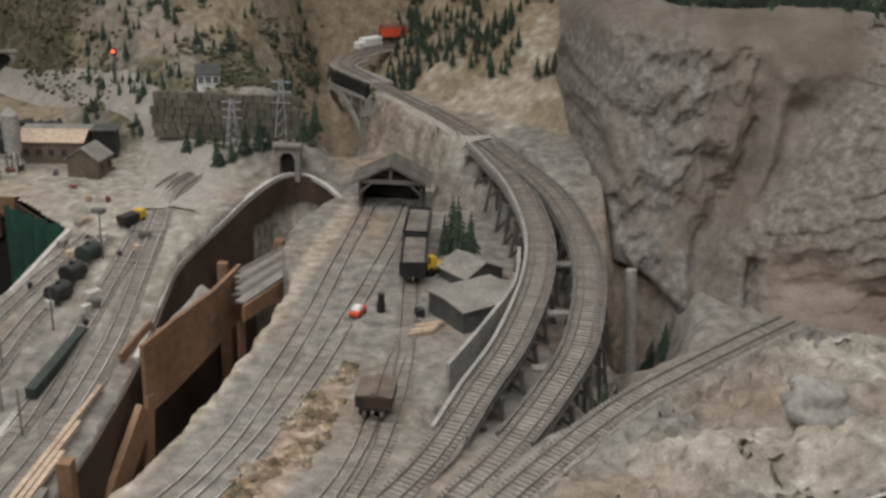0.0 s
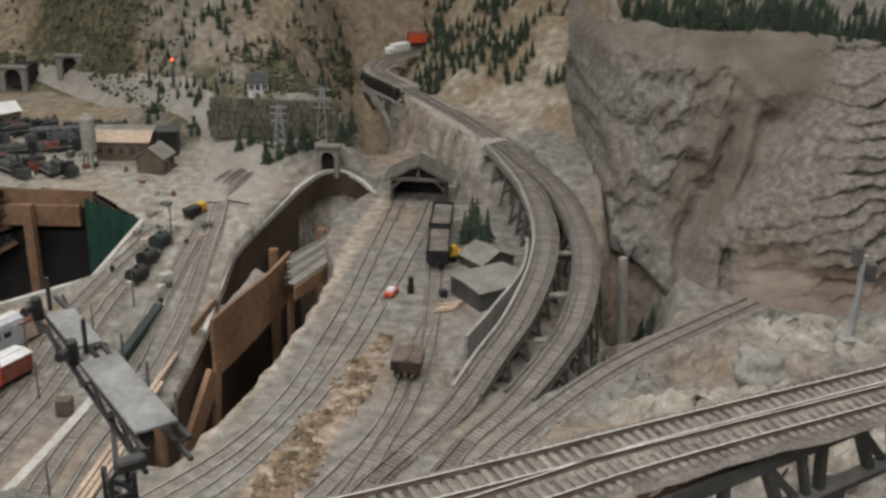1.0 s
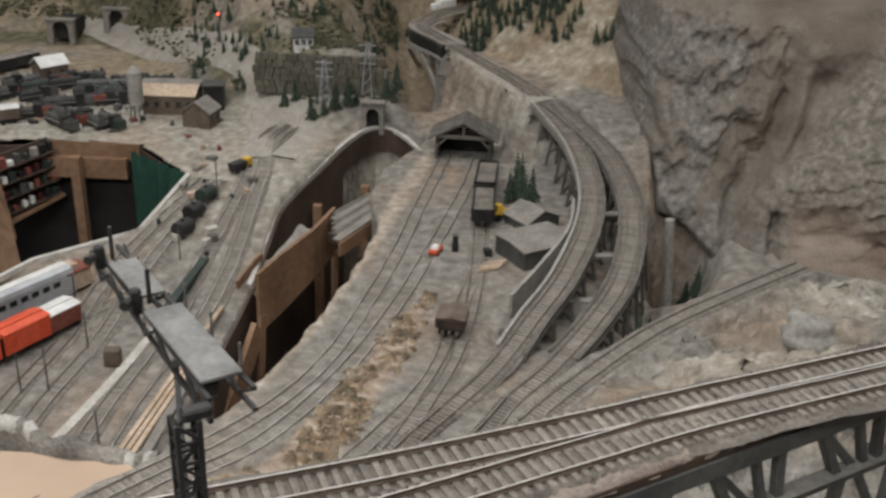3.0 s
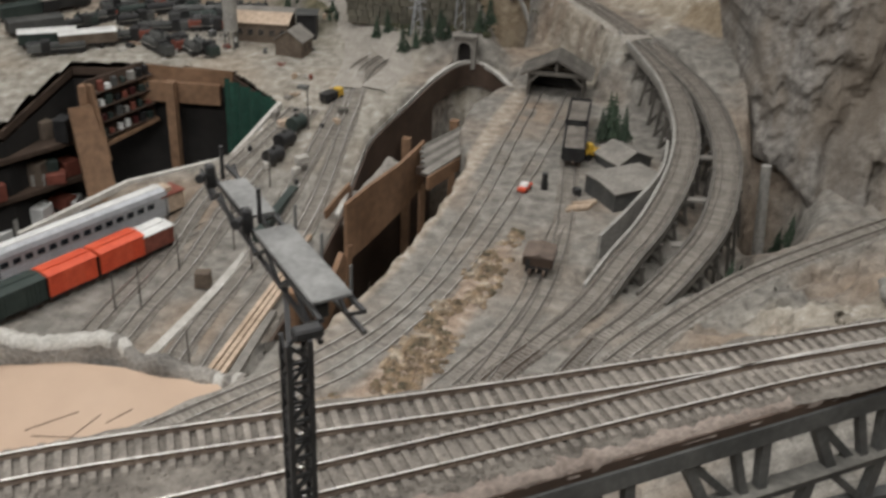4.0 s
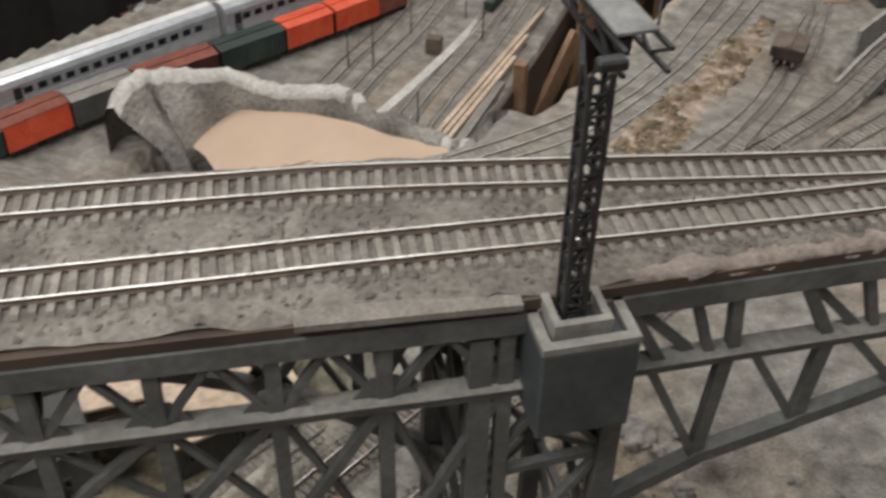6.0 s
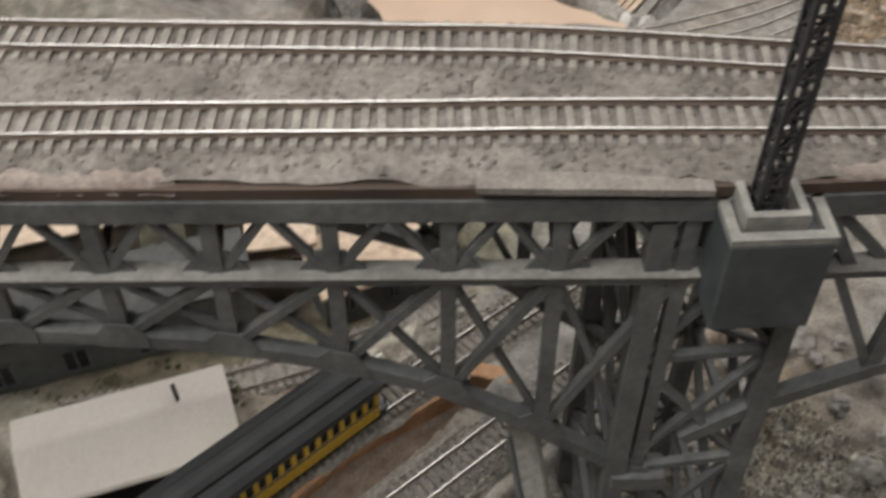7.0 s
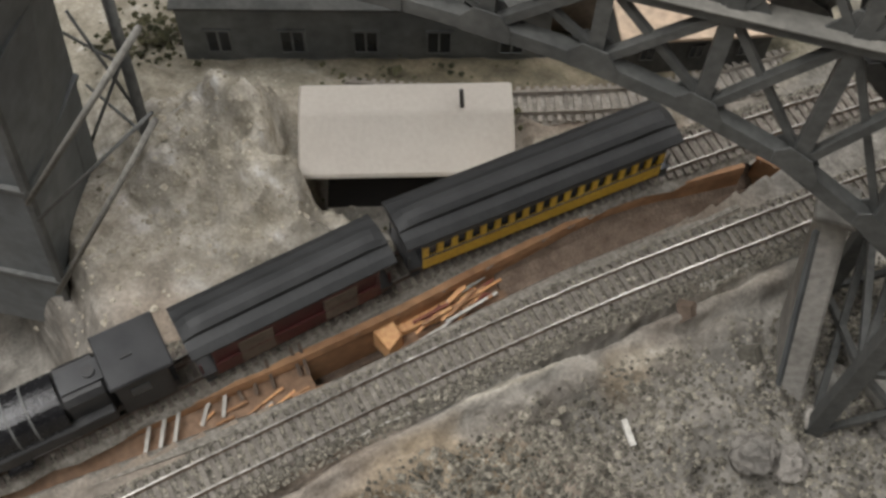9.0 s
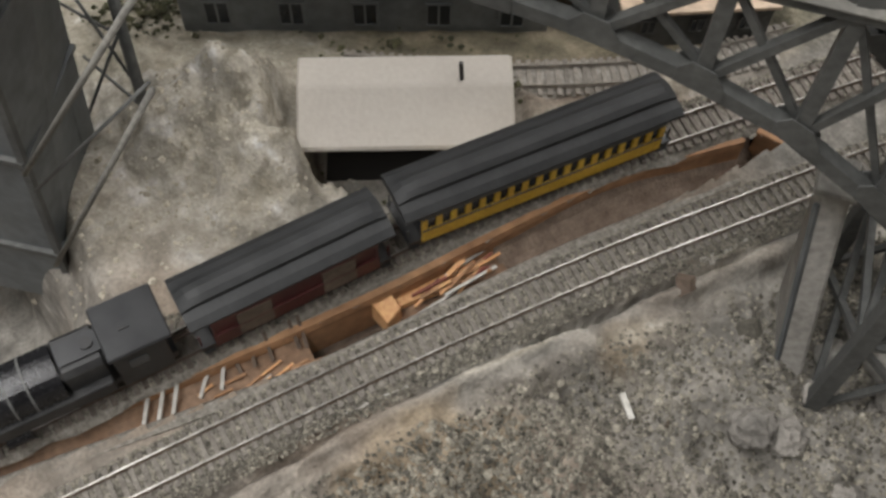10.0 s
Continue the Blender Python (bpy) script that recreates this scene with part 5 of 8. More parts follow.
# pier of concrete under the arch's foot
pier = thing("concrete_pier", "pale grey tapered concrete bridge pier with steel corner strip", "pier")
corners = [(-0.028, -0.004, -0.06), (-0.011, -0.004, -0.06), (-0.011, 0.06, -0.06), (-0.03, 0.06, -0.06), (-0.056, 0.026, 0.126), (-0.042, 0.026, 0.126), (-0.042, 0.046, 0.126), (-0.056, 0.046, 0.126)]
part("body", Shape().add([br(*c) for c in corners], [(0, 3, 2, 1), (4, 5, 6, 7), (0, 1, 5, 4), (1, 2, 6, 5), (2, 3, 7, 6), (3, 0, 4, 7)]), PIERPALE, pier, bevel=0.0015)
part("cap", Shape().beam(br(-0.059, 0.036, 0.128), br(-0.039, 0.036, 0.128), 0.024, 0.004), PIERPALE, pier, bevel=0.001)
part("corner_strip", Shape().beam(br(-0.0555, 0.024, 0.12), br(-0.034, 0.004, -0.012), 0.0025, 0.0025), TOWERGREY, pier)
part("shoe", Shape().beam(br(-0.012, -0.004, 0.132), br(0.014, -0.004, 0.132), 0.014, 0.012), STEEL, pier, bevel=0.001)

# plated tower at the bridge's west end
wt = thing("plated_tower", "dark grey sheet-sided steel tower with crossing rods", "bridge tower")
base = [(-0.63, -0.036), (-0.466, -0.0305), (-0.484, 0.0615), (-0.63, 0.0615)]
topc = [(-0.60, -0.026), (-0.426, -0.026), (-0.426, 0.040), (-0.60, 0.040)]
TZ0, TZ1 = -0.09, 0.262


def tower_at(k, z, out=0.0):
    t = (z - TZ0) / (TZ1 - TZ0)
    return br0(base[k][0] + (topc[k][0] - base[k][0]) * t + out, base[k][1] + (topc[k][1] - base[k][1]) * t - out * 0.6, z)


vs = [tower_at(k, TZ0) for k in range(4)] + [tower_at(k, TZ1) for k in range(4)]
part("sheet_casing", Shape().add(vs, [(0, 3, 2, 1), (4, 5, 6, 7), (0, 1, 5, 4), (1, 2, 6, 5), (2, 3, 7, 6), (3, 0, 4, 7)]), TOWERGREY, wt)
for z in (-0.02, 0.08, 0.17):
    part("band", Shape().beam(tower_at(0, z, 0.002), tower_at(1, z, 0.002), 0.004, 0.005), STEEL, wt)
    part("band", Shape().beam(tower_at(1, z, 0.002), tower_at(2, z, 0.002), 0.003, 0.003), TOWERGREY, wt)
for k in (0.25, 0.5, 0.75):
    part("seam", Shape().beam(tower_at(1, TZ0, 0.0006).lerp(tower_at(2, TZ0, 0.0006), k), tower_at(1, TZ1, 0.0006).lerp(tower_at(2, TZ1, 0.0006), k), 0.0014, 0.0014), TOWERGREY, wt)
for a, b in (((-0.4435, -0.034, 0.078), (-0.345, -0.03, 0.235)), ((-0.458, -0.036, -0.024), (-0.352, -0.03, 0.175)), ((-0.4435, -0.034, 0.061), (-0.36, -0.02, 0.165))):
    part("tie_rod", Shape().rod(br0(*a), br0(*b), 0.0016 if b[2] > 0.17 else 0.001), STEEL_TOP if b[2] > 0.17 else STEEL, wt, smooth=True)
part("corner_post", Shape().beam(tower_at(1, TZ0, 0.001), tower_at(1, TZ1, 0.001), 0.004, 0.004), STEEL, wt)
legz = ground_z(-0.629, 0.093)
part("pipe_leg", Shape().rod((-0.626, 0.094, legz - 0.006), (-0.72, 0.13, 0.12), 0.0036, n=12), STEEL, wt, smooth=True)
for a, b in (((-0.635, 0.097, 0.012), (-0.705, 0.09, 0.0)), ((-0.66, 0.108, 0.045), (-0.735, 0.09, 0.03)), ((-0.64, 0.1, 0.02), (-0.70, 0.095, 0.07)), ((-0.668, 0.11, 0.05), (-0.66, 0.06, -0.01))):
    part("pipe_brace", Shape().rod(a, b, 0.0011), STEEL, wt, smooth=True)

# concrete box over the sunken track
A2, P2 = Vector((0.599, 0.801, 0)), Vector((0.801, -0.599, 0))
CB = Vector((-0.606, 0.191, 0))


def cb(a, p, z):
    return CB + A2 * a + P2 * p + Vector((0, 0, z))


cbox = thing("concrete_cover", "pale plain concrete cover box over a dark opening", "concrete box")
prof = [(0.0, -0.01), (0.0, 0.02), (0.024, 0.0205), (0.060, 0.005), (0.060, 0.001), (0.05, -0.002)]
part("cover", Shape().add([cb(0.0, p, z) for p, z in prof] + [cb(0.134, p, z) for p, z in prof], [(0, 1, 2, 3, 4, 5), (11, 10, 9, 8, 7, 6)] + [(k, (k + 1) % 6, 6 + (k + 1) % 6, 6 + k) for k in range(6)]), CONC, cbox, bevel=0.0012)
# near-black sheet painting the shade in the gap under the cover
part("opening_shade_sheet", Shape().add([cb(0.018, 0.045, -0.002), cb(0.13, 0.045, -0.002), cb(0.13, 0.03, -0.09), cb(0.01, 0.03, -0.09)], [(0, 1, 2, 3)]), DARK, cbox)
part("pin", Shape().rod(cb(0.102, 0.02, 0.019), cb(0.101, 0.018, 0.034), 0.0014), BLACK, cbox, "black metal pin")


# ---- buildings near the bridge ----
def building(label, x, y, z, L, W, H, turn, wall, roof, rise=0.0, windows=0, eave=0.003, face=-1, win=1.0):
    """A model building, its long side along the turned x axis."""
    th = thing("building", label, "building", at=pose(x, y, z, 0, 0, math.degrees(turn)))
    part("wall", Shape().box((0, 0, H / 2 - 0.01), (L, W, H + 0.02)), wall, th)
    if rise:
        sh = Shape()
        for sgn in (-1, 1):
            y0, y1 = sgn * (W / 2 + eave), 0.0
            z0, z1 = H - eave * rise / (W / 2), H + rise
            t = 0.0018
            X = L / 2 + eave
            sh.add([(-X, y0, z0), (X, y0, z0), (X, y1, z1), (-X, y1, z1), (-X, y0, z0 + t), (X, y0, z0 + t), (X, y1, z1 + t), (-X, y1, z1 + t)], [(0, 3, 2, 1), (4, 5, 6, 7), (0, 1, 5, 4), (1, 2, 6, 5), (2, 3, 7, 6), (3, 0, 4, 7)])
        part("roof", sh, roof, th)
        for sgn in (-1, 1):
            X, Xi = sgn * (L / 2), sgn * (L / 2 - 0.002)
            g = Shape()
            g.add([(X, -W / 2, H), (X, W / 2, H), (X, 0, H + rise), (Xi, -W / 2, H), (Xi, W / 2, H), (Xi, 0, H + rise)], [(0, 1, 2)[::sgn], (3, 5, 4)[::sgn], (0, 3, 4, 1)[::sgn], (1, 4, 5, 2)[::sgn], (2, 5, 3, 0)[::sgn]])
            part("gable", g, wall, th)
    else:
        part("roof", Shape().box((0, 0, H + 0.0015), (L + 2 * eave, W + 2 * eave, 0.003)), roof, th, bevel=0.0004)
    for k in range(windows):
        u = -L / 2 + L * (k + 0.5) / windows
        wd = thing_part("window", th)
        part("pane", Shape().box((u, face * (W / 2 - 0.0002), H * 0.52), (0.0085 * win, 0.001, 0.011 * win)), GLASS, wd)
        fr = Shape()
        for du, dz, su, sz in ((-0.0047, 0, 0.001, 0.0125), (0.0047, 0, 0.001, 0.0125), (0, 0.006, 0.0105, 0.001), (0, -0.006, 0.0105, 0.0012), (0, 0, 0.0008, 0.011)):
            fr.box((u + du * win, face * (W / 2 + 0.0005), H * 0.52 + dz * win), (su * win, 0.0014, sz * win))
        part("window_frame", fr, wall, wd)
    return th


def thing_part(name, parent):
    ob = new(name)
    ob.empty_display_size = 0.01
    ob.parent = parent
    return ob


ang = math.atan2(0.197, 0.156)
building("long dark grey factory building with tall windows and dark roof", -0.652, 0.277, -0.045, 0.25, 0.055, 0.068, ang, TOWERGREY, WALLGREY, 0.006, 5, win=1.8)
building("long low building with dark walls under a flat tan card roof", -0.503, 0.439, -0.012, 0.10, 0.056, 0.027, 0.983, WALLGREY, TANROOF, 0, 3)
building("low building under a flat tan card roof", -0.572, 0.412, -0.012, 0.045, 0.04, 0.036, 0.75, BROWNWALL, TANROOF, 0, 2)
building("wide building under a pinkish tan card roof", -0.735, 0.345, -0.045, 0.10, 0.075, 0.062, ang, BROWNWALL, TANROOF, 0.008, 3)
building("wide building under a pinkish tan card roof", -0.645, 0.43, -0.045, 0.07, 0.06, 0.06, ang, BROWNWALL, TANROOF, 0.006, 3)

# ---- timber stringer and scraps in the slot between the tracks ----
st = [(-0.53, -0.2, -0.02), (-0.503, -0.077, -0.02), (-0.479, 0.013, -0.02), (-0.4545, 0.127, -0.02), (-0.4395, 0.226, -0.02), (-0.425, 0.306, -0.02), (-0.394, 0.392, -0.02)]
tagged(part("stringer_board", Shape().sweep(spline(st, 0.01), [(0.003, -0.02), (0.003, 0.0165), (-0.0012, 0.0165), (-0.002, 0.011), (-0.001, 0.011), (-0.001, -0.02)]), WOOD), "orange-brown pine stringer board beside the track", "board")
tagged(part("end_block", Shape().box((-0.384, 0.404, -0.036), (0.03, 0.012, 0.068), 0.35), WOOD, bevel=0.0006), "reddish wood block closing the slot", "wood block")
SLOT_MID = ([-0.2, -0.077, 0.013, 0.1, 0.226, 0.306, 0.392], [-0.511, -0.491, -0.467, -0.447, -0.4265, -0.411, -0.387])


def slot_x(y):
    return float(np.interp(y, *SLOT_MID))


DUSTPINE = mat("dusty_pine_floor", [(0.19, 0.115, 0.07), (0.3, 0.2, 0.135)], 40, 0.85, 0, 0.3)
for y0, y1, z0, m_, lab in ((-0.2, 0.088, -0.016, DUSTPINE, "dusty brown pine floor in the slot"), (0.086, 0.142, -0.05, SLOTDIRT, "dark brown bottom of the open slot"), (0.14, 0.215, -0.026, DUSTPINE, "dusty brown pine floor in the slot"), (0.213, 0.392, -0.026, SLOTDIRT, "dark brown dirt floor in the slot")):
    ys_ = [y0 + (y1 - y0) * k / 12 for k in range(13)]
    ring = [(0.017, -0.006), (0.0135, 0.004), (0.006, 0.0), (-0.004, 0.0015), (-0.012, 0.006), (-0.017, -0.006)]
    if m_ is SLOTDIRT:
        ring = [(0.016, -0.006), (0.0135, 0.012), (0.010, 0.005), (0.003, 0.0), (-0.005, 0.001), (-0.012, 0.008), (-0.016, -0.006)]
    tagged(part("slot_floor", Shape().sweep([(slot_x(y), y, z0) for y in ys_], ring), m_), lab, "slot floor", kind="structure")
blk = Shape()
blk.add([(-0.460, 0.132, -0.03), (-0.457, 0.146, -0.03), (-0.440, 0.146, -0.03), (-0.437, 0.133, -0.03), (-0.460, 0.132, -0.010), (-0.457, 0.146, -0.009), (-0.441, 0.145, -0.013), (-0.438, 0.133, -0.014)], [(0, 3, 2, 1), (4, 5, 6, 7), (0, 1, 5, 4), (1, 2, 6, 5), (2, 3, 7, 6), (3, 0, 4, 7)])
tagged(part("wood_offcut", blk, RAWWOOD, bevel=0.0006), "bright raw wood offcut wedged in the slot", "wood offcut")
tagged(part("wood_offcut", Shape().beam((-0.452, 0.147, -0.022), (-0.438, 0.20, -0.022), 0.014, 0.006), RAWWOOD, bevel=0.0005), "split orange wood offcut lying in the slot", "wood offcut")
rs = random.Random(5)


def splinter(a, b, r, m_, lab):
    tagged(part("splinter", Shape().beam(a, b, r, r), m_), lab, "splinter", "splinters in the slot")


for k in range(22):
    y0 = rs.uniform(0.146, 0.185)
    x0 = slot_x(y0) + rs.uniform(-0.008, 0.008)
    splinter((x0, y0, rs.uniform(-0.021, -0.012)), (x0 + rs.uniform(-0.004, 0.007), y0 + rs.uniform(0.015, 0.04), rs.uniform(-0.016, -0.006)), 0.0016, rs.choice([PALE, RAWWOOD, RAWWOOD, WOOD, RUST]), "split wood sliver lying in the slot")
for x0, y0, x1, y1 in ((-0.489, 0.009, -0.470, -0.009), (-0.484, 0.015, -0.465, -0.003), (-0.480, 0.021, -0.462, 0.004), (-0.484, 0.048, -0.465, 0.024), (-0.478, 0.05, -0.462, 0.036)):
    splinter((x0, y0, -0.004), (x1, y1, -0.013), 0.002, PALE, "pale wood stick leaning in the slot")
for x0, y0, x1, y1 in ((-0.487, 0.053, -0.464, 0.05), (-0.478, 0.066, -0.462, 0.058), (-0.472, 0.072, -0.459, 0.068), (-0.470, 0.087, -0.456, 0.084), (-0.468, 0.092, -0.454, 0.088)):
    splinter((x0, y0, 0.0), (x1, y1, -0.013), 0.002, RAILSIDE, "dark bent stick standing in the slot")
for k in range(14):
    y0 = rs.uniform(0.02, 0.085)
    x0 = slot_x(y0) + rs.uniform(-0.004, 0.01)
    splinter((x0, y0, -0.0135), (x0 + rs.uniform(-0.004, 0.006), y0 + rs.uniform(0.008, 0.02), -0.012), 0.0013, rs.choice([RAWWOOD, PALE, WOOD]), "thin wood splinter lying in the slot")

tagged(part("slot_side", Shape().sweep(spline([(-0.515, -0.2, 0), (-0.483, -0.077, 0), (-0.4565, 0.013, 0), (-0.4335, 0.1, 0), (-0.411, 0.226, 0), (-0.392, 0.306, 0), (-0.380, 0.36, 0)], 0.008), [(0.005, -0.07), (0.0065, -0.010), (0.0035, -0.0045), (-0.004, -0.0028), (-0.010, -0.07)]), BALLAST), "rough ballast shoulder beside the slot", "ballast shoulder", kind="structure")

# pale plaster edge along the main track
rs = random.Random(8)
edge = spline([(-0.497, 0.19, 0.001), (-0.488, 0.225, 0.003), (-0.484, 0.249, 0.004), (-0.473, 0.281, 0.003), (-0.459, 0.327, 0.004), (-0.452, 0.375, 0.002)], 0.004)
sh = Shape()
for i, p in enumerate(edge):
    k = 0.6 + 0.9 * abs(noise.noise((p[0] * 90, p[1] * 90, 1)))
    sh.v += [(p[0] - 0.009 * k, p[1], -0.008), (p[0] - 0.005 * k, p[1] + 0.001, p[2] + 0.001 * k), (p[0] + 0.001 * k, p[1], p[2] + 0.0015 * k), (p[0] + 0.005, p[1], -0.006)]
sh.f = [(i * 4 + k, i * 4 + k + 1, i * 4 + 5 + k, i * 4 + 4 + k) for i in range(len(edge) - 1) for k in range(3)]
sh.s = [0] * len(sh.f)
tagged(part("plaster_edge", sh, CHALK), "ragged white plaster edge beside the track", "plaster edge")


for ln_, hw in ((((-0.436, -0.012), (-0.418, 0.025), (-0.4135, 0.05)), 0.0022), (((-0.406, 0.078), (-0.401, 0.1), (-0.397, 0.116)), 0.0016), (((-0.354, 0.30), (-0.348, 0.319), (-0.342, 0.366), (-0.333, 0.395)), 0.0022)):
    sh = Shape()
    for i, p in enumerate(spline([(a_, b_, -0.004) for a_, b_ in ln_], 0.003)):
        k = abs(noise.noise((p[0] * 150, p[1] * 150, 4))) * 1.8 + 0.25
        sh.v += [(p[0] - hw * k, p[1], -0.012), (p[0] - hw * 0.5 * k, p[1] + 0.0005, p[2] + 0.0012 * k), (p[0] + hw * 0.6 * k, p[1], p[2] + 0.001 * k), (p[0] + hw * 1.2 * k, p[1], -0.012)]
    n_ = len(sh.v) // 4
    sh.f = [(i * 4 + k, i * 4 + k + 1, i * 4 + 5 + k, i * 4 + 4 + k) for i in range(n_ - 1) for k in range(3)]
    sh.s = [0] * len(sh.f)
    tagged(part("plaster_seam", sh, CHALK), "thin ragged white plaster seam along the ballast", "plaster seam", "plaster seams")


# ---- loose stones ----
def stones(name, spots, size, material, label, seed):
    r = random.Random(seed)
    sh = Shape()
    tet = [(1, 0, -0.4), (-0.5, 0.85, -0.4), (-0.5, -0.85, -0.4), (0.1, 0.1, 0.9), (0.6, 0.7, 0.3), (-0.8, 0.1, 0.3), (0.4, -0.8, 0.3)]
    fc = [(0, 2, 1), (0, 1, 4), (1, 5, 4), (1, 2, 5), (2, 6, 5), (2, 0, 6), (0, 4, 6), (4, 5, 3), (5, 6, 3), (6, 4, 3)]
    for x, y, z in spots:
        k = size * r.lognormvariate(0, 0.4)
        t = r.uniform(0, 6.28)
        ca, sa = math.cos(t), math.sin(t)
        vs = []
        for a, b, c_ in tet:
            a, b, c_ = a * k * r.uniform(0.7, 1.2), b * k * r.uniform(0.7, 1.2), c_ * k * r.uniform(0.5, 0.9)
            vs.append((x + a * ca - b * sa, y + a * sa + b * ca, z + c_))
        sh.add(vs, fc)
    return tagged(part(name, sh, material), label, "gravel", kind="stuff")


rg = np.random.RandomState(4)
px_, py_ = rg.uniform(-0.42, -0.10, 130000), rg.uniform(-0.10, 0.50, 130000)
gl_ = np.interp(py_, [-0.3, 0.029, 0.086, 0.158, 0.206, 0.274, 0.364, 0.6], [-0.40, -0.401, -0.393, -0.381, -0.369, -0.347, -0.325, -0.25])
dens = np.clip((px_ - gl_ - 0.012) * 40, 0.0, 1.0) * (0.3 + 1.3 * np.clip(fbm(px_, py_, 14, 3, 81) + 0.35, 0, 1))
ok = rg.rand(130000) < dens
hz_ = height(px_[None, :], py_[None, :])[0]
stones("gravel", [(a, b, c_ + 0.0006) for a, b, c_, k in zip(px_, py_, hz_, ok) if k], 0.00115, GRAVEL, "loose grey and tan gravel on the soil", 3)
bal = []
for ty, tx, w in LINES:
    yy = rg.uniform(-0.12, 0.5, 26000)
    off = rg.uniform(-0.023, 0.023, 26000)
    for y_, o in zip(yy, off):
        if abs(abs(o) - GAUGE / 2) < 0.0016 or (tx[0] == -0.7 and o > 0.0145) or (tx[0] == -0.56 and o < -0.0165):
            continue
        edge_drop = max(0, abs(o) - 0.014) / 0.007
        bal.append((float(np.interp(y_, ty, tx)) + o, y_, 0.0005 - 0.0042 * min(edge_drop, 1) ** 1.2))
stones("ballast_stones", bal, 0.00062, GRAVEL, "fine grey ballast stones between the ties", 6)


def boulder(x, y, size, material, label, group="", lift=0.3, flat=0.75):
    """A rounded rock, roughened at two scales, set into the ground."""
    sh = Shape()
    n, m = 22, 14
    z0 = ground_z(x, y) + size * lift
    for j in range(m + 1):
        ph = math.pi * j / m
        for i in range(n):
            th = 2 * math.pi * i / n
            d = Vector((math.sin(ph) * math.cos(th), math.sin(ph) * math.sin(th), math.cos(ph)))
            q = d + Vector((x * 50, y * 50, 0))
            r = size * (1 + 0.5 * noise.noise(q * 1.3) + 0.25 * noise.noise(q * 3.1) - 0.18 * abs(noise.noise(q * 2.2)))
            sh.v.append((x + d.x * r, y + d.y * r, z0 + d.z * r * flat))
    sh.f = [(j * n + i, (j + 1) * n + i, (j + 1) * n + (i + 1) % n, j * n + (i + 1) % n) for j in range(m) for i in range(n)]
    sh.s = [0] * len(sh.f)
    return tagged(part("boulder", sh, material, smooth=True), label, "boulder", group)


rb = random.Random(11)
for k in range(60):
    boulder(rb.uniform(-0.27, -0.05), rb.uniform(0.24, 0.56), rb.uniform(0.005, 0.013), ROCKY, "grey broken boulder below the bridge", "boulders below the bridge")
for x, y, r in ((-0.258, 0.348, 0.017), (-0.262, 0.322, 0.012), (-0.24, 0.335, 0.014), (-0.272, 0.36, 0.010), (-0.225, 0.37, 0.018)):
    boulder(x, y, r, PIERC, "pale grey boulder beside the bridge tower", "boulders below the bridge")
knob = stones("boulder", [(-0.346, 0.281, 0.0)], 0.006, RAILSIDE, "dark brown knobbly lump in the soil", 5)
knob["kind"] = "thing"
tagged(knob, "", "lump")
tagged(part("wood_chip", Shape().beam((-0.321, 0.206, -0.004), (-0.307, 0.2, -0.005), 0.0035, 0.002), PALE), "pale wood chip lying on the gravel", "wood chip")
tagged(part("twig", Shape().rod((-0.305, 0.235, -0.006), (-0.292, 0.212, -0.006), 0.0009, n=6), BARK), "grey twig lying on the gravel", "twig")

# rubble on the mound, and dirt lumps along the bridge deck
mx, my = rg.normal(-0.575, 0.05, 900), rg.normal(0.115, 0.06, 900)
stones("plaster_rubble", [(a, b, ground_z(a, b) + 0.0006) for a, b in zip(mx, my) if a < -0.525 and b < 0.2], 0.0013, CREAM, "pale plaster crumbs on the mound", 41)
lumps = []
for t_ in rg.uniform(0, 1, 5200):
    s_ = -0.6 + 1.05 * t_
    w_ = rg.uniform(0.0, far_edge(s_) - 0.012 + 0.045 * min(s_, 0.0))
    q = br(s_, w_, 0.3207)
    lumps.append((q.x, q.y, q.z))
stones("deck_dirt_lumps", lumps, 0.0013, DECKDIRT, "small dirt lumps on the bridge deck", 42)
rl = random.Random(17)
for s0, s1 in ((-0.46, -0.182), (0.046, 0.46)):
    sh = Shape()
    m_ = max(6, int((s1 - s0) / 0.004))
    for i in range(m_ + 1):
        e_ = min(1.0, 0.35 + math.sin(math.pi * i / m_) * 6) * (0.55 + 0.45 * abs(noise.noise((i * 0.21, s0, 0))) * 2)
        for w_, z_ in ((-0.0062, 0.3165), (-0.0075 * e_, 0.3192), (-0.002, 0.3200 + 0.0012 * e_), (0.003 * e_, 0.3200)):
            k_ = rl.uniform(-0.0009, 0.0009)
            sh.v.append(tuple(br(s0 + (s1 - s0) * i / m_, w_ + k_, z_ + k_)))
    sh.f = [(i * 4 + k, i * 4 + k + 1, i * 4 + 5 + k, i * 4 + 4 + k) for i in range(m_) for k in range(3)]
    sh.s = [0] * len(sh.f)
    tagged(part("plaster_clump", sh, CLUMP, smooth=True), "rough pinkish plaster clump on the deck edge", "plaster clump", "deck edge clumps")

wx = np.concatenate([rg.normal(-0.745, 0.02, 260), rg.normal(-0.53, 0.012, 60), rg.normal(-0.60, 0.05, 120)])
wy = np.concatenate([rg.normal(0.155, 0.02, 260), rg.normal(0.29, 0.01, 60), rg.normal(0.255, 0.03, 120)])
stones("dry_weeds", [(a, b, ground_z(a, b) + rg.uniform(0, 0.006)) for a, b in zip(wx, wy)], 0.0019, SCRUB, "dry olive weeds by the old track", 51)["category"] = "weeds"


# ---- the steam train under the bridge ----
MAINLINE = spline(MAIN, 0.002)


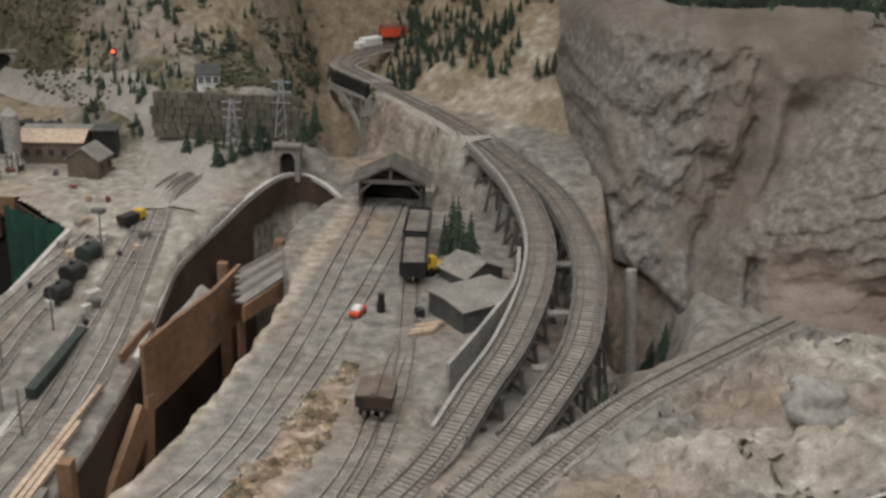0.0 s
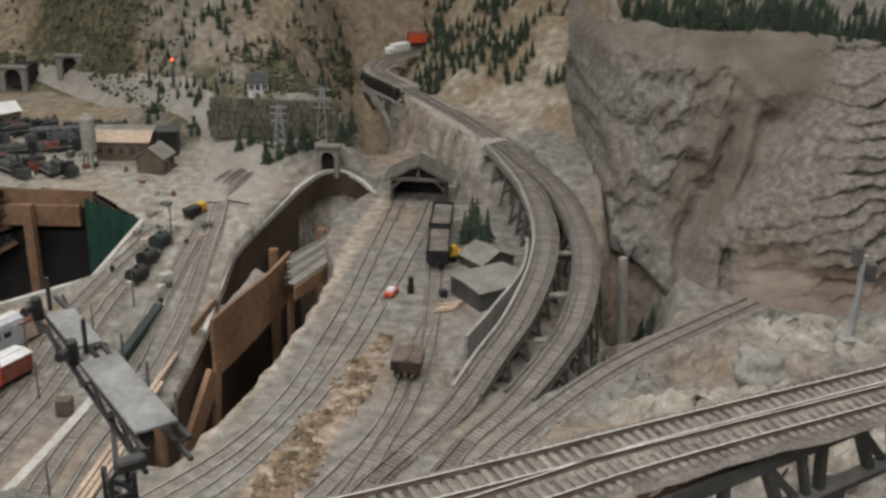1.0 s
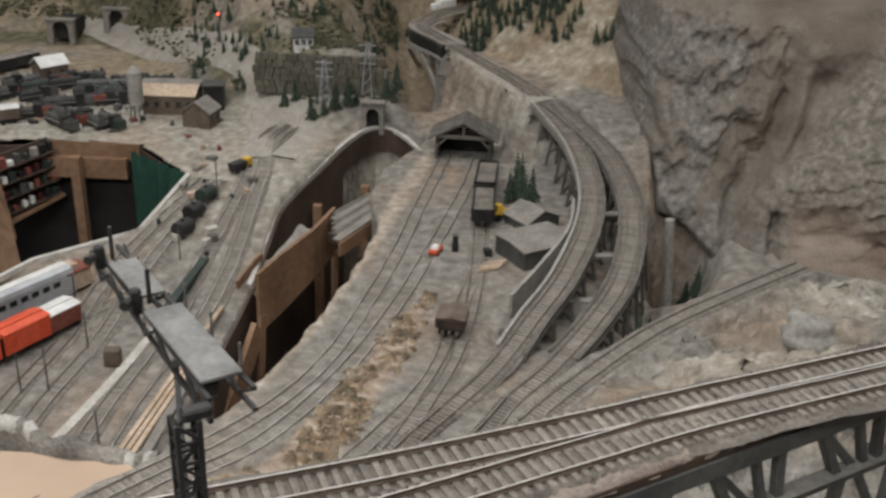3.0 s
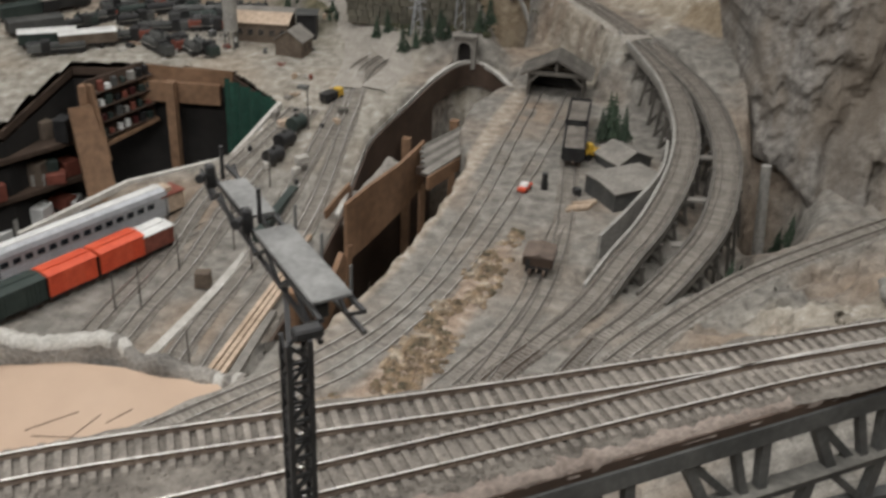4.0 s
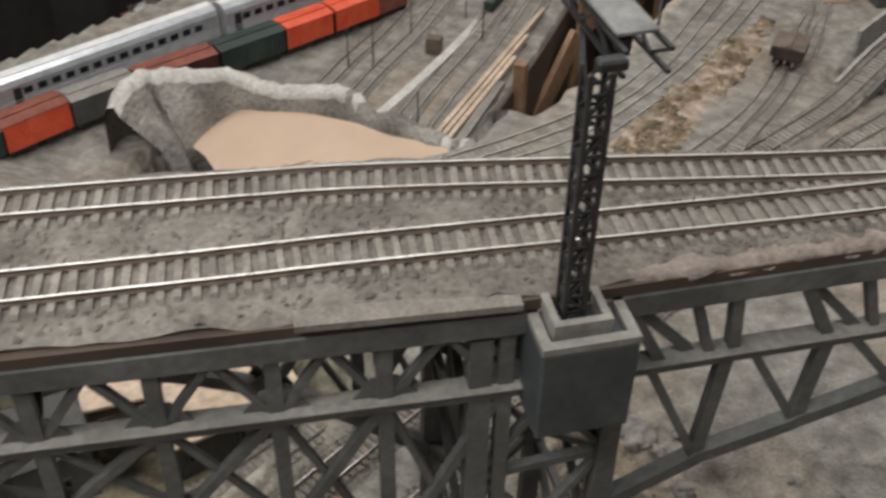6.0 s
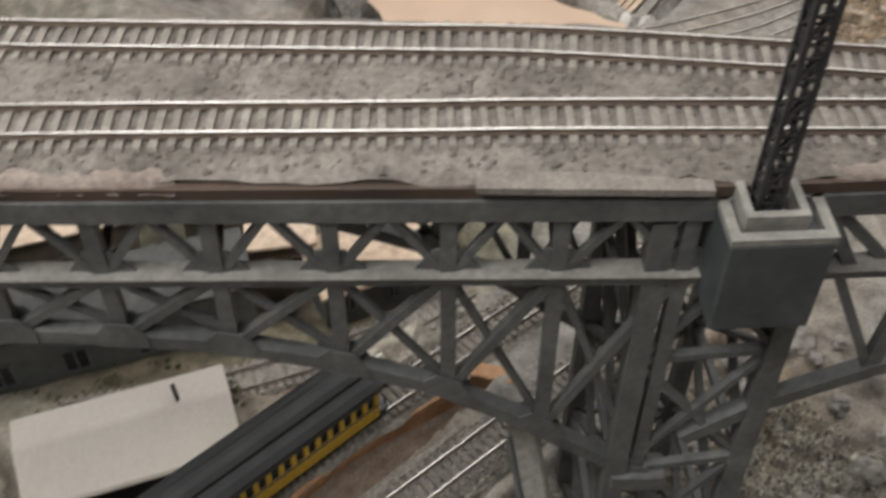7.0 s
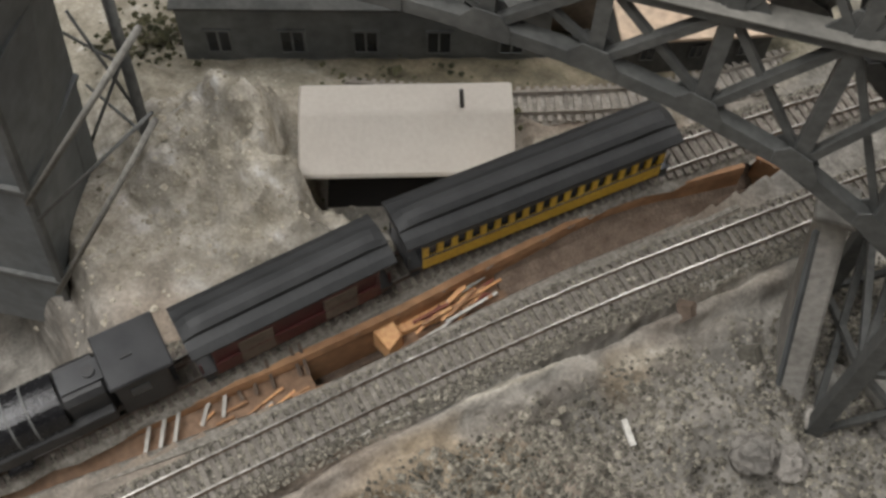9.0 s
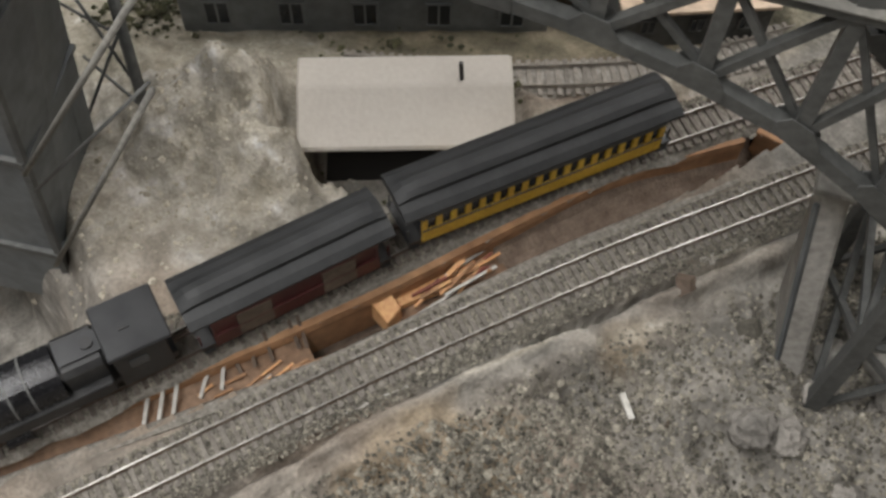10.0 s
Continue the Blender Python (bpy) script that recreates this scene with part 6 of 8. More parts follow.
def on_main(y):
    """Pose on the main track where it passes y, x axis pointing forwards (south)."""
    i = min(range(len(MAINLINE)), key=lambda k: abs(MAINLINE[k].y - y) + (10 if MAINLINE[k].y > 1.0 else 0))
    a, b = MAINLINE[max(i - 25, 0)], MAINLINE[i + 25]
    d = a - b
    return Matrix.Translation(((a.x + b.x) / 2, (a.y + b.y) / 2, MAINLINE[i].z + 0.0026)) @ Matrix.Rotation(math.atan2(d.y, d.x), 4, "Z")


def clerestory(L, W, z, over=0.003):
    """A raised-centre passenger roof with rounded ends, along x."""
    ring = [(-W / 2 - 0.001, 0), (-W / 2 - 0.001, 0.0015), (-W * 0.40, 0.0042), (-W * 0.235, 0.0058), (-W * 0.225, 0.0085), (-W * 0.12, 0.0105), (0, 0.0112), (W * 0.12, 0.0105), (W * 0.225, 0.0085), (W * 0.235, 0.0058), (W * 0.40, 0.0042), (W / 2 + 0.001, 0.0015), (W / 2 + 0.001, 0)]
    sh = Shape()
    n = len(ring)
    xs = [-L / 2 - over, -L / 2 + 0.003, -L / 2 + 0.01, L / 2 - 0.01, L / 2 - 0.003, L / 2 + over]
    ks = [0.45, 0.85, 1.0, 1.0, 0.85, 0.45]
    for x, k in zip(xs, ks):
        sh.v += [(x, u, z + (h if h < 0.004 else 0.004 + (h - 0.004) * k)) for u, h in ring]
    sh.f = [(i * n + k, i * n + (k + 1) % n, (i + 1) * n + (k + 1) % n, (i + 1) * n + k) for i in range(len(xs) - 1) for k in range(n)]
    sh.f += [tuple(range(n - 1, -1, -1)), tuple((len(xs) - 1) * n + k for k in range(n))]
    sh.s = [0] * len(sh.f)
    return sh


def wheel_shape(r, w=0.003):
    sh = Shape().rod((0, -w / 2, 0), (0, w / 2, 0), r, n=16)
    sh.rod((0, -w / 2 - 0.0006, 0), (0, w / 2 + 0.0006, 0), r * 0.35, n=10)
    return sh


def truck(parent, x, wb=0.024):
    tr = thing_part("truck", parent)
    part("side_frame", Shape().beam((x - wb / 2 - 0.003, -0.0105, 0.006), (x + wb / 2 + 0.003, -0.0105, 0.006), 0.002, 0.004), BLACK, tr)
    part("side_frame", Shape().beam((x - wb / 2 - 0.003, 0.0105, 0.006), (x + wb / 2 + 0.003, 0.0105, 0.006), 0.002, 0.004), BLACK, tr)
    part("bolster", Shape().beam((x, -0.0105, 0.007), (x, 0.0105, 0.007), 0.005, 0.004), BLACK, tr)
    for dx in (-wb / 2, wb / 2):
        for s in (-1, 1):
            w = part("wheel", wheel_shape(0.0048), RAILSIDE, tr)
            w.location = (x + dx, s * GAUGE / 2, 0.0048)


def carriage(name, label, y, L, side, roof, posts, trim):
    W, Z0, Z1 = 0.033, 0.010, 0.0375
    car = thing(name, label, "passenger car", "steam train", at=on_main(y))
    part("underframe", Shape().beam((-L / 2, 0, Z0 - 0.002), (L / 2, 0, Z0 - 0.002), W * 0.9, 0.005), BLACK, car)
    part("body", Shape().beam((-L / 2 + 0.008, 0, (Z0 + Z1) / 2), (L / 2 - 0.008, 0, (Z0 + Z1) / 2), W - 0.002, Z1 - Z0), GLASS if posts else side, car)
    for s in (-1, 1):
        yy = s * (W / 2 - 0.0005)
        part("lower_panel", Shape().beam((-L / 2 + 0.0075, yy, Z0 + 0.0055), (L / 2 - 0.0075, yy, Z0 + 0.0055), 0.0014, 0.011), side, car)
        part("letter_board", Shape().beam((-L / 2 + 0.0075, yy, Z1 - 0.0025), (L / 2 - 0.0075, yy, Z1 - 0.0025), 0.0014, 0.005), trim, car)
        part("belt_rail", Shape().beam((-L / 2 + 0.0075, s * (W / 2 + 0.0003), Z0 + 0.0115), (L / 2 - 0.0075, s * (W / 2 + 0.0003), Z0 + 0.0115), 0.0008, 0.001), trim if posts else side, car)
        m = posts or 3
        for k in range(m + 1):
            x = -L / 2 + 0.009 + (L - 0.018) * k / m
            part("window_post" if posts else "side_post", Shape().beam((x, yy, Z0 + 0.011), (x, yy, Z1 - 0.005), 0.0014, 0.0034 if posts else 0.002, up=(1, 0, 0)), side, car)
        if not posts:
            for x in (-L * 0.22, L * 0.22):
                part("sliding_door", Shape().beam((x - 0.010, s * (W / 2), Z0 + 0.012), (x + 0.010, s * (W / 2), Z0 + 0.012), 0.0012, 0.022), BROWNWALL, car, bevel=0.0003)
        part("truss_rod", Shape().rod((-L * 0.3, s * 0.011, Z0 - 0.005), (L * 0.3, s * 0.011, Z0 - 0.005), 0.0005, n=6), BLACK, car)
    part("roof", clerestory(L, W, Z1), roof, car, smooth=False)
    for s in (-1, 1):
        part("end_platform", Shape().beam((s * (L / 2 - 0.007), 0, Z0 + 0.0005), (s * (L / 2 + 0.001), 0, Z0 + 0.0005), W * 0.92, 0.002), BLACK, car)
        for t in (-1, 1):
            part("end_railing", Shape().rod((s * L / 2, t * 0.013, Z0), (s * L / 2, t * 0.013, Z0 + 0.012), 0.0006, n=6), trim, car)
            part("step", Shape().box((s * (L / 2 - 0.003), t * W * 0.42, Z0 - 0.005), (0.006, 0.004, 0.001)), BLACK, car)
        part("coupler", Shape().box((s * (L / 2 + 0.003), 0, Z0 - 0.002), (0.007, 0.0025, 0.0025)), RAILSIDE, car)
        truck(car, s * (L / 2 - 0.027))
    return car


carriage("coach", "yellow wooden coach with a matt black clerestory roof", 0.252, 0.172, YELLOW, ROOF_BLACK, 17, WALLGREY)
carriage("baggage_car", "dark maroon baggage car with a black clerestory roof", 0.096, 0.114, MAROON, ROOF_BLACK, 0, MAROON)


def locomotive(y):
    lo = thing("steam_locomotive", "black steam locomotive with a glossy flat cab roof", "locomotive", "steam train", at=on_main(y))
    part("running_frame", Shape().beam((-0.085, 0, 0.011), (0.09, 0, 0.011), 0.02, 0.006), BLACK, lo)
    part("pilot", Shape().box((0.094, 0, 0.006), (0.012, 0.026, 0.010), 0, 0, 0.7), BLACK, lo, bevel=0.0005)
    part("boiler_front", Shape().rod((0.015, 0, 0.026), (0.078, 0, 0.026), 0.0105, 0.010, n=24), BLACK, lo, smooth=False)
    part("smokebox_door", Shape().rod((0.078, 0, 0.026), (0.081, 0, 0.026), 0.0095, 0.005, n=20), BLACK_GLOSS, lo)
    part("boiler_shell", Shape().rod((-0.028, 0, 0.029), (0.015, 0, 0.029), 0.0155, n=32), BLACK_GLOSS, lo, smooth=False)
    for x in (-0.012, -0.002):
        part("boiler_band", Shape().rod((x - 0.0006, 0, 0.029), (x + 0.0006, 0, 0.029), 0.0158, n=32), STEEL, lo)
    part("firebox", Shape().box((-0.04, 0, 0.028), (0.026, 0.025, 0.03)), BLACK, lo, bevel=0.003)
    part("hatch_plate", Shape().box((-0.041, 0, 0.0438), (0.022, 0.013, 0.0014)), CABROOF, lo, "glossy hatch plate")
    part("hatch", Shape().rod((-0.046, 0, 0.0442), (-0.046, 0, 0.0458), 0.0035, n=14), BLACK, lo)
    part("cab", Shape().box((-0.068, 0, 0.028), (0.028, 0.031, 0.032)), BLACK, lo, bevel=0.0006)
    part("cab_roof", Shape().box((-0.069, 0, 0.0455), (0.034, 0.034, 0.003)), CABROOF, lo, "black glossy cab roof", bevel=0.0008)
    part("roof_hatch", Shape().box((-0.066, 0.002, 0.0473), (0.006, 0.0014, 0.0012)), BLACK, lo)
    for s in (-1, 1):
        part("cab_window", Shape().box((-0.066, s * 0.0156, 0.033), (0.010, 0.0006, 0.008)), GLASS, lo)
        part("side_tank", Shape().beam((-0.05, s * 0.0145, 0.021), (0.012, s * 0.0145, 0.021), 0.006, 0.010), BLACK, lo, bevel=0.0005)
        part("running_board", Shape().beam((-0.05, s * 0.0135, 0.0185), (0.084, s * 0.0135, 0.0155), 0.006, 0.001), BLACK, lo)
        for x in (0.06, -0.002):
            part("cylinder", Shape().rod((x, s * 0.014, 0.009), (x + 0.013, s * 0.014, 0.009), 0.0048, n=16), BLACK_GLOSS, lo)
            part("main_rod", Shape().beam((x - 0.026, s * 0.0125, 0.0078), (x, s * 0.0135, 0.009), 0.001, 0.0018), SILVER, lo)
            part("side_rod", Shape().beam((x - 0.042, s * 0.0115, 0.0065), (x - 0.008, s * 0.0115, 0.0065), 0.001, 0.0018), SILVER, lo)
            for dx in (-0.008, -0.024, -0.040):
                w = part("driving_wheel", wheel_shape(0.0074), BLACK, lo)
                w.location = (x + dx, s * GAUGE / 2, 0.0074)
        for x in (0.026, 0.045):
            part("air_pump", Shape().rod((x, s * 0.0118, 0.018), (x, s * 0.0118, 0.03), 0.0032, n=12), BLACK_GLOSS, lo)
        part("handrail", Shape().rod((0.016, s * 0.0112, 0.0315), (0.076, s * 0.0108, 0.0315), 0.0005, n=6), SILVER, lo)
        w = part("pilot_wheel", wheel_shape(0.0042), BLACK, lo)
        w.location = (0.085, s * GAUGE / 2, 0.0042)
    part("smokestack", Shape().rod((0.07, 0, 0.034), (0.07, 0, 0.044), 0.0036, 0.0044, n=16), BLACK, lo)
    part("steam_dome", Shape().rod((0.045, 0, 0.034), (0.045, 0, 0.042), 0.0046, 0.0036, n=16), BLACK, lo)
    part("sand_dome", Shape().rod((0.027, 0, 0.034), (0.027, 0, 0.041), 0.0042, 0.003, n=16), BLACK, lo)
    part("bell", Shape().rod((0.057, 0, 0.036), (0.057, 0, 0.041), 0.0018, 0.001, n=10), YELLOW, lo)
    part("headlight", Shape().rod((0.079, 0, 0.036), (0.084, 0, 0.036), 0.0026, n=12), SILVER, lo)
    part("coupler", Shape().box((-0.088, 0, 0.008), (0.007, 0.0025, 0.0025)), RAILSIDE, lo)
    return lo


locomotive(-0.055)


# ---- middle ground: ravine, sheds, cars on the flat ----
ply = thing("plywood_wall", "brown plywood fascia wall rising from the ravine", "plywood wall")
pp = [(-0.508, 1.30, -0.035), (-0.49, 1.36, -0.03), (-0.462, 1.43, -0.022), (-0.443, 1.50, -0.012)]
pb = [(-0.508, 1.30, -0.125), (-0.49, 1.36, -0.12), (-0.462, 1.43, -0.10), (-0.443, 1.50, -0.085)]
sh = Shape()
for (x, y, z), (x2, y2, z2) in zip(pp, pb):
    sh.v += [(x, y, z), (x2, y2, z2), (x2 - 0.005, y2 + 0.002, z2), (x - 0.005, y + 0.002, z)]
sh.f = [(i * 4 + k, i * 4 + (k + 1) % 4, i * 4 + 4 + (k + 1) % 4, i * 4 + 4 + k) for i in range(3) for k in range(4)] + [(0, 1, 2, 3), (12, 15, 14, 13)]
sh.s = [0] * len(sh.f)
part("panel", sh, PLY, ply)
part("post", Shape().beam((-0.507, 1.305, -0.1), (-0.52, 1.27, -0.49), 0.006, 0.012), PLY, ply)
part("brace", Shape().beam((-0.512, 1.30, -0.12), (-0.545, 1.05, -0.30), 0.008, 0.04), PLY, ply)
part("post", Shape().beam((-0.445, 1.495, -0.08), (-0.45, 1.50, -0.49), 0.008, 0.008), PLY, ply)
shelf = thing("board_shelf", "grey slatted shelf of narrow boards spanning the ravine", "shelf")
for k in range(6):
    t = k / 5
    a, b = Vector((-0.444 + 0.024 * t, 1.487 - 0.09 * t, -0.019)), Vector((-0.399 + 0.016 * t, 1.578 - 0.085 * t, -0.016))
    part("board", Shape().beam(a, b, 0.0135, 0.003), GREYROOF if k % 2 else TIMBER, shelf)
part("fascia", Shape().beam((-0.414, 1.388, -0.03), (-0.378, 1.488, -0.03), 0.004, 0.02), PLY, shelf, "brown board below the slats")
part("bearer", Shape().beam((-0.43, 1.42, -0.028), (-0.395, 1.50, -0.028), 0.02, 0.012), FASCIA, shelf)
ledge = Shape()
for i in range(15):
    for j in range(9):
        u, v = i / 14, j / 8
        x, y = -0.548 + 0.045 * v + 0.036 * u, 1.36 + 0.19 * u - 0.02 * v
        ledge.v.append((x, y, -0.088 + 0.022 * u - 0.012 * v + 0.012 * noise.noise((x * 60, y * 60, 5))))
ledge.f = [(i * 9 + j, i * 9 + j + 1, i * 9 + 10 + j, i * 9 + 9 + j) for i in range(14) for j in range(8)]
ledge.s = [0] * len(ledge.f)
tagged(part("rubble_ledge", ledge, ROCKY, smooth=True), "grey plaster rubble ledge behind the plywood wall", "ledge", kind="structure")
tagged(part("plywood_scrap", Shape().beam((-0.556, 1.355, -0.092), (-0.541, 1.43, -0.078), 0.004, 0.035), PLY, bevel=0.0005), "small brown plywood scrap standing at the yard edge", "plywood scrap")

# pine posts, beams and back wall inside the ravine
for x, y in ((-0.50, 1.62), (-0.44, 1.72), (-0.52, 1.1)):
    tagged(part("ravine_post", Shape().beam((x, y, -0.5), (x, y, -0.06), 0.014, 0.014), PLY), "brown timber post inside the dark ravine", "post", "ravine posts")
tagged(part("ravine_beam", Shape().beam((-0.55, 1.20, -0.2), (-0.40, 1.26, -0.2), 0.008, 0.02), PLY), "brown timber beam across the ravine", "beam")
fas = thing("curved_fascia", "dark brown curved hardboard fascia under the yard edge", "fascia")
fp = spline([(-0.534, 0.93, -0.1), (-0.534, 1.07, -0.1), (-0.536, 1.2, -0.1), (-0.5415, 1.36, -0.09), (-0.549, 1.5, -0.065), (-0.548, 1.572, -0.05), (-0.511, 1.667, -0.02), (-0.487, 1.75, -0.005), (-0.462, 1.825, 0.0), (-0.43, 1.848, 0.0), (-0.39, 1.82, -0.004), (-0.345, 1.745, -0.006)], 0.012)
for piece, dep in ((fp[:70], 0.34), (fp[69:], 0.036)):
    part("sheet", Shape().sweep([(q.x + 0.008, q.y - 0.008, q.z) for q in piece], [(-0.0015, -dep), (-0.0015, 0.004), (0.0015, 0.004), (0.0015, -dep)]), FASCIA, fas)
part("pale_edge", Shape().sweep([(p.x, p.y, p.z + 0.003) for p in fp if p.y > 1.36], [(-0.004, -0.002), (-0.004, 0.004), (0.003, 0.004), (0.003, -0.002)]), PALE, fas)
for k, (dx, y0, y1) in enumerate(((-0.034, 0.945, 1.3), (-0.026, 0.94, 1.22), (-0.018, 0.945, 1.16))):
    tagged(part("plank", Shape().beam((-0.536 + dx, y0, -0.094), (-0.536 + dx * 0.75, y1, -0.09), 0.0055, 0.005), PLANK), "long tan plank along the yard edge", "plank", "planks along the yard edge")
tagged(part("grey_batten", Shape().beam((-0.541, 0.95, -0.096), (-0.545, 1.10, -0.094), 0.011, 0.005), GREYROOF), "grey batten beside the planks", "batten")
tagged(part("road_strip", Shape().sweep(spline([(-0.655, 0.95, -0.098), (-0.648, 1.0, -0.098), (-0.636, 1.15, -0.098), (-0.632, 1.27, -0.097)], 0.01), [(-0.007, -0.003), (-0.006, 0.002), (0.006, 0.002), (0.007, -0.003)]), PALE), "pale worn concrete strip between yard tracks", "strip", kind="structure")

# rim and sunken board of the pit
rim = spline([(-0.874, 0.785, -0.04), (-0.878, 0.806, -0.03), (-0.875, 0.845, -0.026), (-0.843, 0.87, -0.03), (-0.785, 0.89, -0.03), (-0.735, 0.892, -0.034), (-0.657, 0.909, -0.028), (-0.625, 0.898, -0.04), (-0.588, 0.892, -0.036), (-0.544, 0.886, -0.04), (-0.493, 0.879, -0.036)], 0.006)
sh = Shape()
for i, p in enumerate(rim):
    a, b = rim[max(i - 1, 0)], rim[min(i + 1, len(rim) - 1)]
    d = (b - a).normalized()
    n_ = Vector((d.y, -d.x, 0))
    k = noise.noise((p.x * 40, p.y * 40, 3))
    hgt = p.z + 0.008 * k + 0.004 * noise.noise((p.x * 110, p.y * 110, 8))
    wide = 0.012 + 0.085 * float(step(-0.80, -0.86, p.x))
    for u, z in ((wide, -0.19), (wide * 0.55, hgt * 0.4 - 0.075 + 0.02 * k), (0.006 + 0.004 * k, hgt - 0.012), (0.001 + 0.006 * k, hgt), (-0.010 + 0.006 * k, hgt - 0.002), (-0.016, hgt - 0.02), (-0.018, -0.13)):
        sh.v.append((p.x + n_.x * u, p.y + n_.y * u, z))
n6 = 7
sh.f = [(i * n6 + k, i * n6 + k + 1, i * n6 + n6 + k + 1, i * n6 + n6 + k) for i in range(len(rim) - 1) for k in range(n6 - 1)]
sh.s = [1 if k in (2, 3) and (rim[i].x < -0.66 or noise.noise((rim[i].x * 60, 5, 1)) > 0.15) else 0 for i in range(len(rim) - 1) for k in range(n6 - 1)]
tagged(part("plaster_rim", sh, [ROCKY, PALE], smooth=True), "crumpled grey and white plaster cloth rim round the pit", "plaster rim", kind="structure")
def board_z(x, y):
    top_ = float(np.interp(x, [-0.87, -0.82, -0.78, -0.73, -0.65, -0.54, -0.44], [-0.115, -0.098, -0.072, -0.062, -0.058, -0.05, -0.048]))
    t = max(0.0, min(1.0, (y - 0.55) / 0.33))
    return -0.165 + (top_ + 0.165) * t ** 0.85


sh = Shape()
N_ = 24
for i in range(N_ + 1):
    for j in range(N_ + 1):
        y = 0.55 + 0.345 * j / N_
        x0 = max(-0.87, min(-0.72, -0.772 - 1.36 * (y - 0.803)))
        x = x0 + (-0.44 - x0) * i / N_
        sh.v.append((x, y, board_z(x, y)))
sh.f = [(i * (N_ + 1) + j, (i + 1) * (N_ + 1) + j, (i + 1) * (N_ + 1) + j + 1, i * (N_ + 1) + j + 1) for i in range(N_) for j in range(N_)]
sh.s = [0] * len(sh.f)
tagged(part("bare_board", sh, SAND, smooth=True), "bare tan curved board in the pit with pencil marks", "board")
for k, (a, b) in enumerate((((-0.70, 0.80), (-0.655, 0.83)), ((-0.69, 0.795), (-0.64, 0.80)), ((-0.665, 0.77), (-0.63, 0.83)), ((-0.62, 0.82), (-0.60, 0.84)))):
    tagged(part("pencil_line", Shape().beam((a[0], a[1], board_z(*a) + 0.0006), (b[0], b[1], board_z(*b) + 0.0006), 0.0006, 0.0006), BARK), "thin dark pencil line drawn on bare board", "pencil line", "pencil lines")

# timber snowshed over the double track
shed = thing("snowshed", "weathered grey timber snowshed with a gabled roof over two tracks", "shed")
SX, SY, SW, SH, SR, SD = -0.272, 1.715, 0.09, 0.042, 0.024, 0.062
for i, sx in enumerate((-SW / 2, SW / 2)):
    for k in range(5):
        part("post", Shape().beam((SX + sx, SY + 0.004 + k * SD / 5, -0.01), (SX + sx, SY + 0.004 + k * SD / 5, SH), 0.005, 0.005), TIMBER, shed)
    for k in range(6):
        part("side_board", Shape().beam((SX + sx, SY, 0.004 + k * 0.007), (SX + sx, SY + SD, 0.004 + k * 0.007), 0.002, 0.006), TIMBER, shed)
for s in (-1, 1):
    for k in range(9):
        t0, t1 = k / 9, (k + 1) / 9
        u0, u1 = (SW / 2 + 0.014) * (1 - t0), (SW / 2 + 0.014) * (1 - t1)
        z0, z1 = SH - 0.006 + (SR + 0.006) * t0, SH - 0.006 + (SR + 0.006) * t1
        m0, m1 = (SX + s * (u0 + u1) / 2), (z0 + z1) / 2
        part("roof_board", Shape().beam((m0, SY - 0.010, m1 + 0.001), (m0, SY + SD, m1 + 0.001), abs(u0 - u1) * 1.08, 0.003, up=(s * SR, 0, SW / 2)), TIMBER, shed)
for y in (SY - 0.004, SY + 0.026, SY + 0.056):
    part("tie_beam", Shape().beam((SX - SW / 2, y, SH), (SX + SW / 2, y, SH), 0.005, 0.006), TIMBER, shed)
    for s in (-1, 1):
        part("rafter", Shape().beam((SX + s * (SW / 2 + 0.008), y, SH - 0.002), (SX, y, SH + SR), 0.004, 0.005), TIMBER, shed)
        part("knee", Shape().beam((SX + s * SW / 2, y, SH - 0.018), (SX + s * SW * 0.28, y, SH), 0.003, 0.003), TIMBER, shed)
    part("king_post", Shape().beam((SX, y, SH), (SX, y, SH + SR), 0.004, 0.004), TIMBER, shed)
# near-black panel standing in for the shade inside the shed
part("inside_shade_panel", Shape().box((SX, SY + SD, 0.01), (SW - 0.004, 0.004, 0.06)), DARK, shed)

# huts, cars and clutter on the flat
building("low hut with a pale flat roof and dark front wall", -0.135, 1.355, -0.02, 0.085, 0.07, 0.046, 0.65, WALLGREY, GREYROOF, 0.003, 0)
building("small dark hut with a low gabled roof", -0.145, 1.465, -0.02, 0.05, 0.06, 0.034, 0.75 + math.pi / 2, WALLGREY, GREYROOF, 0.014, 0)


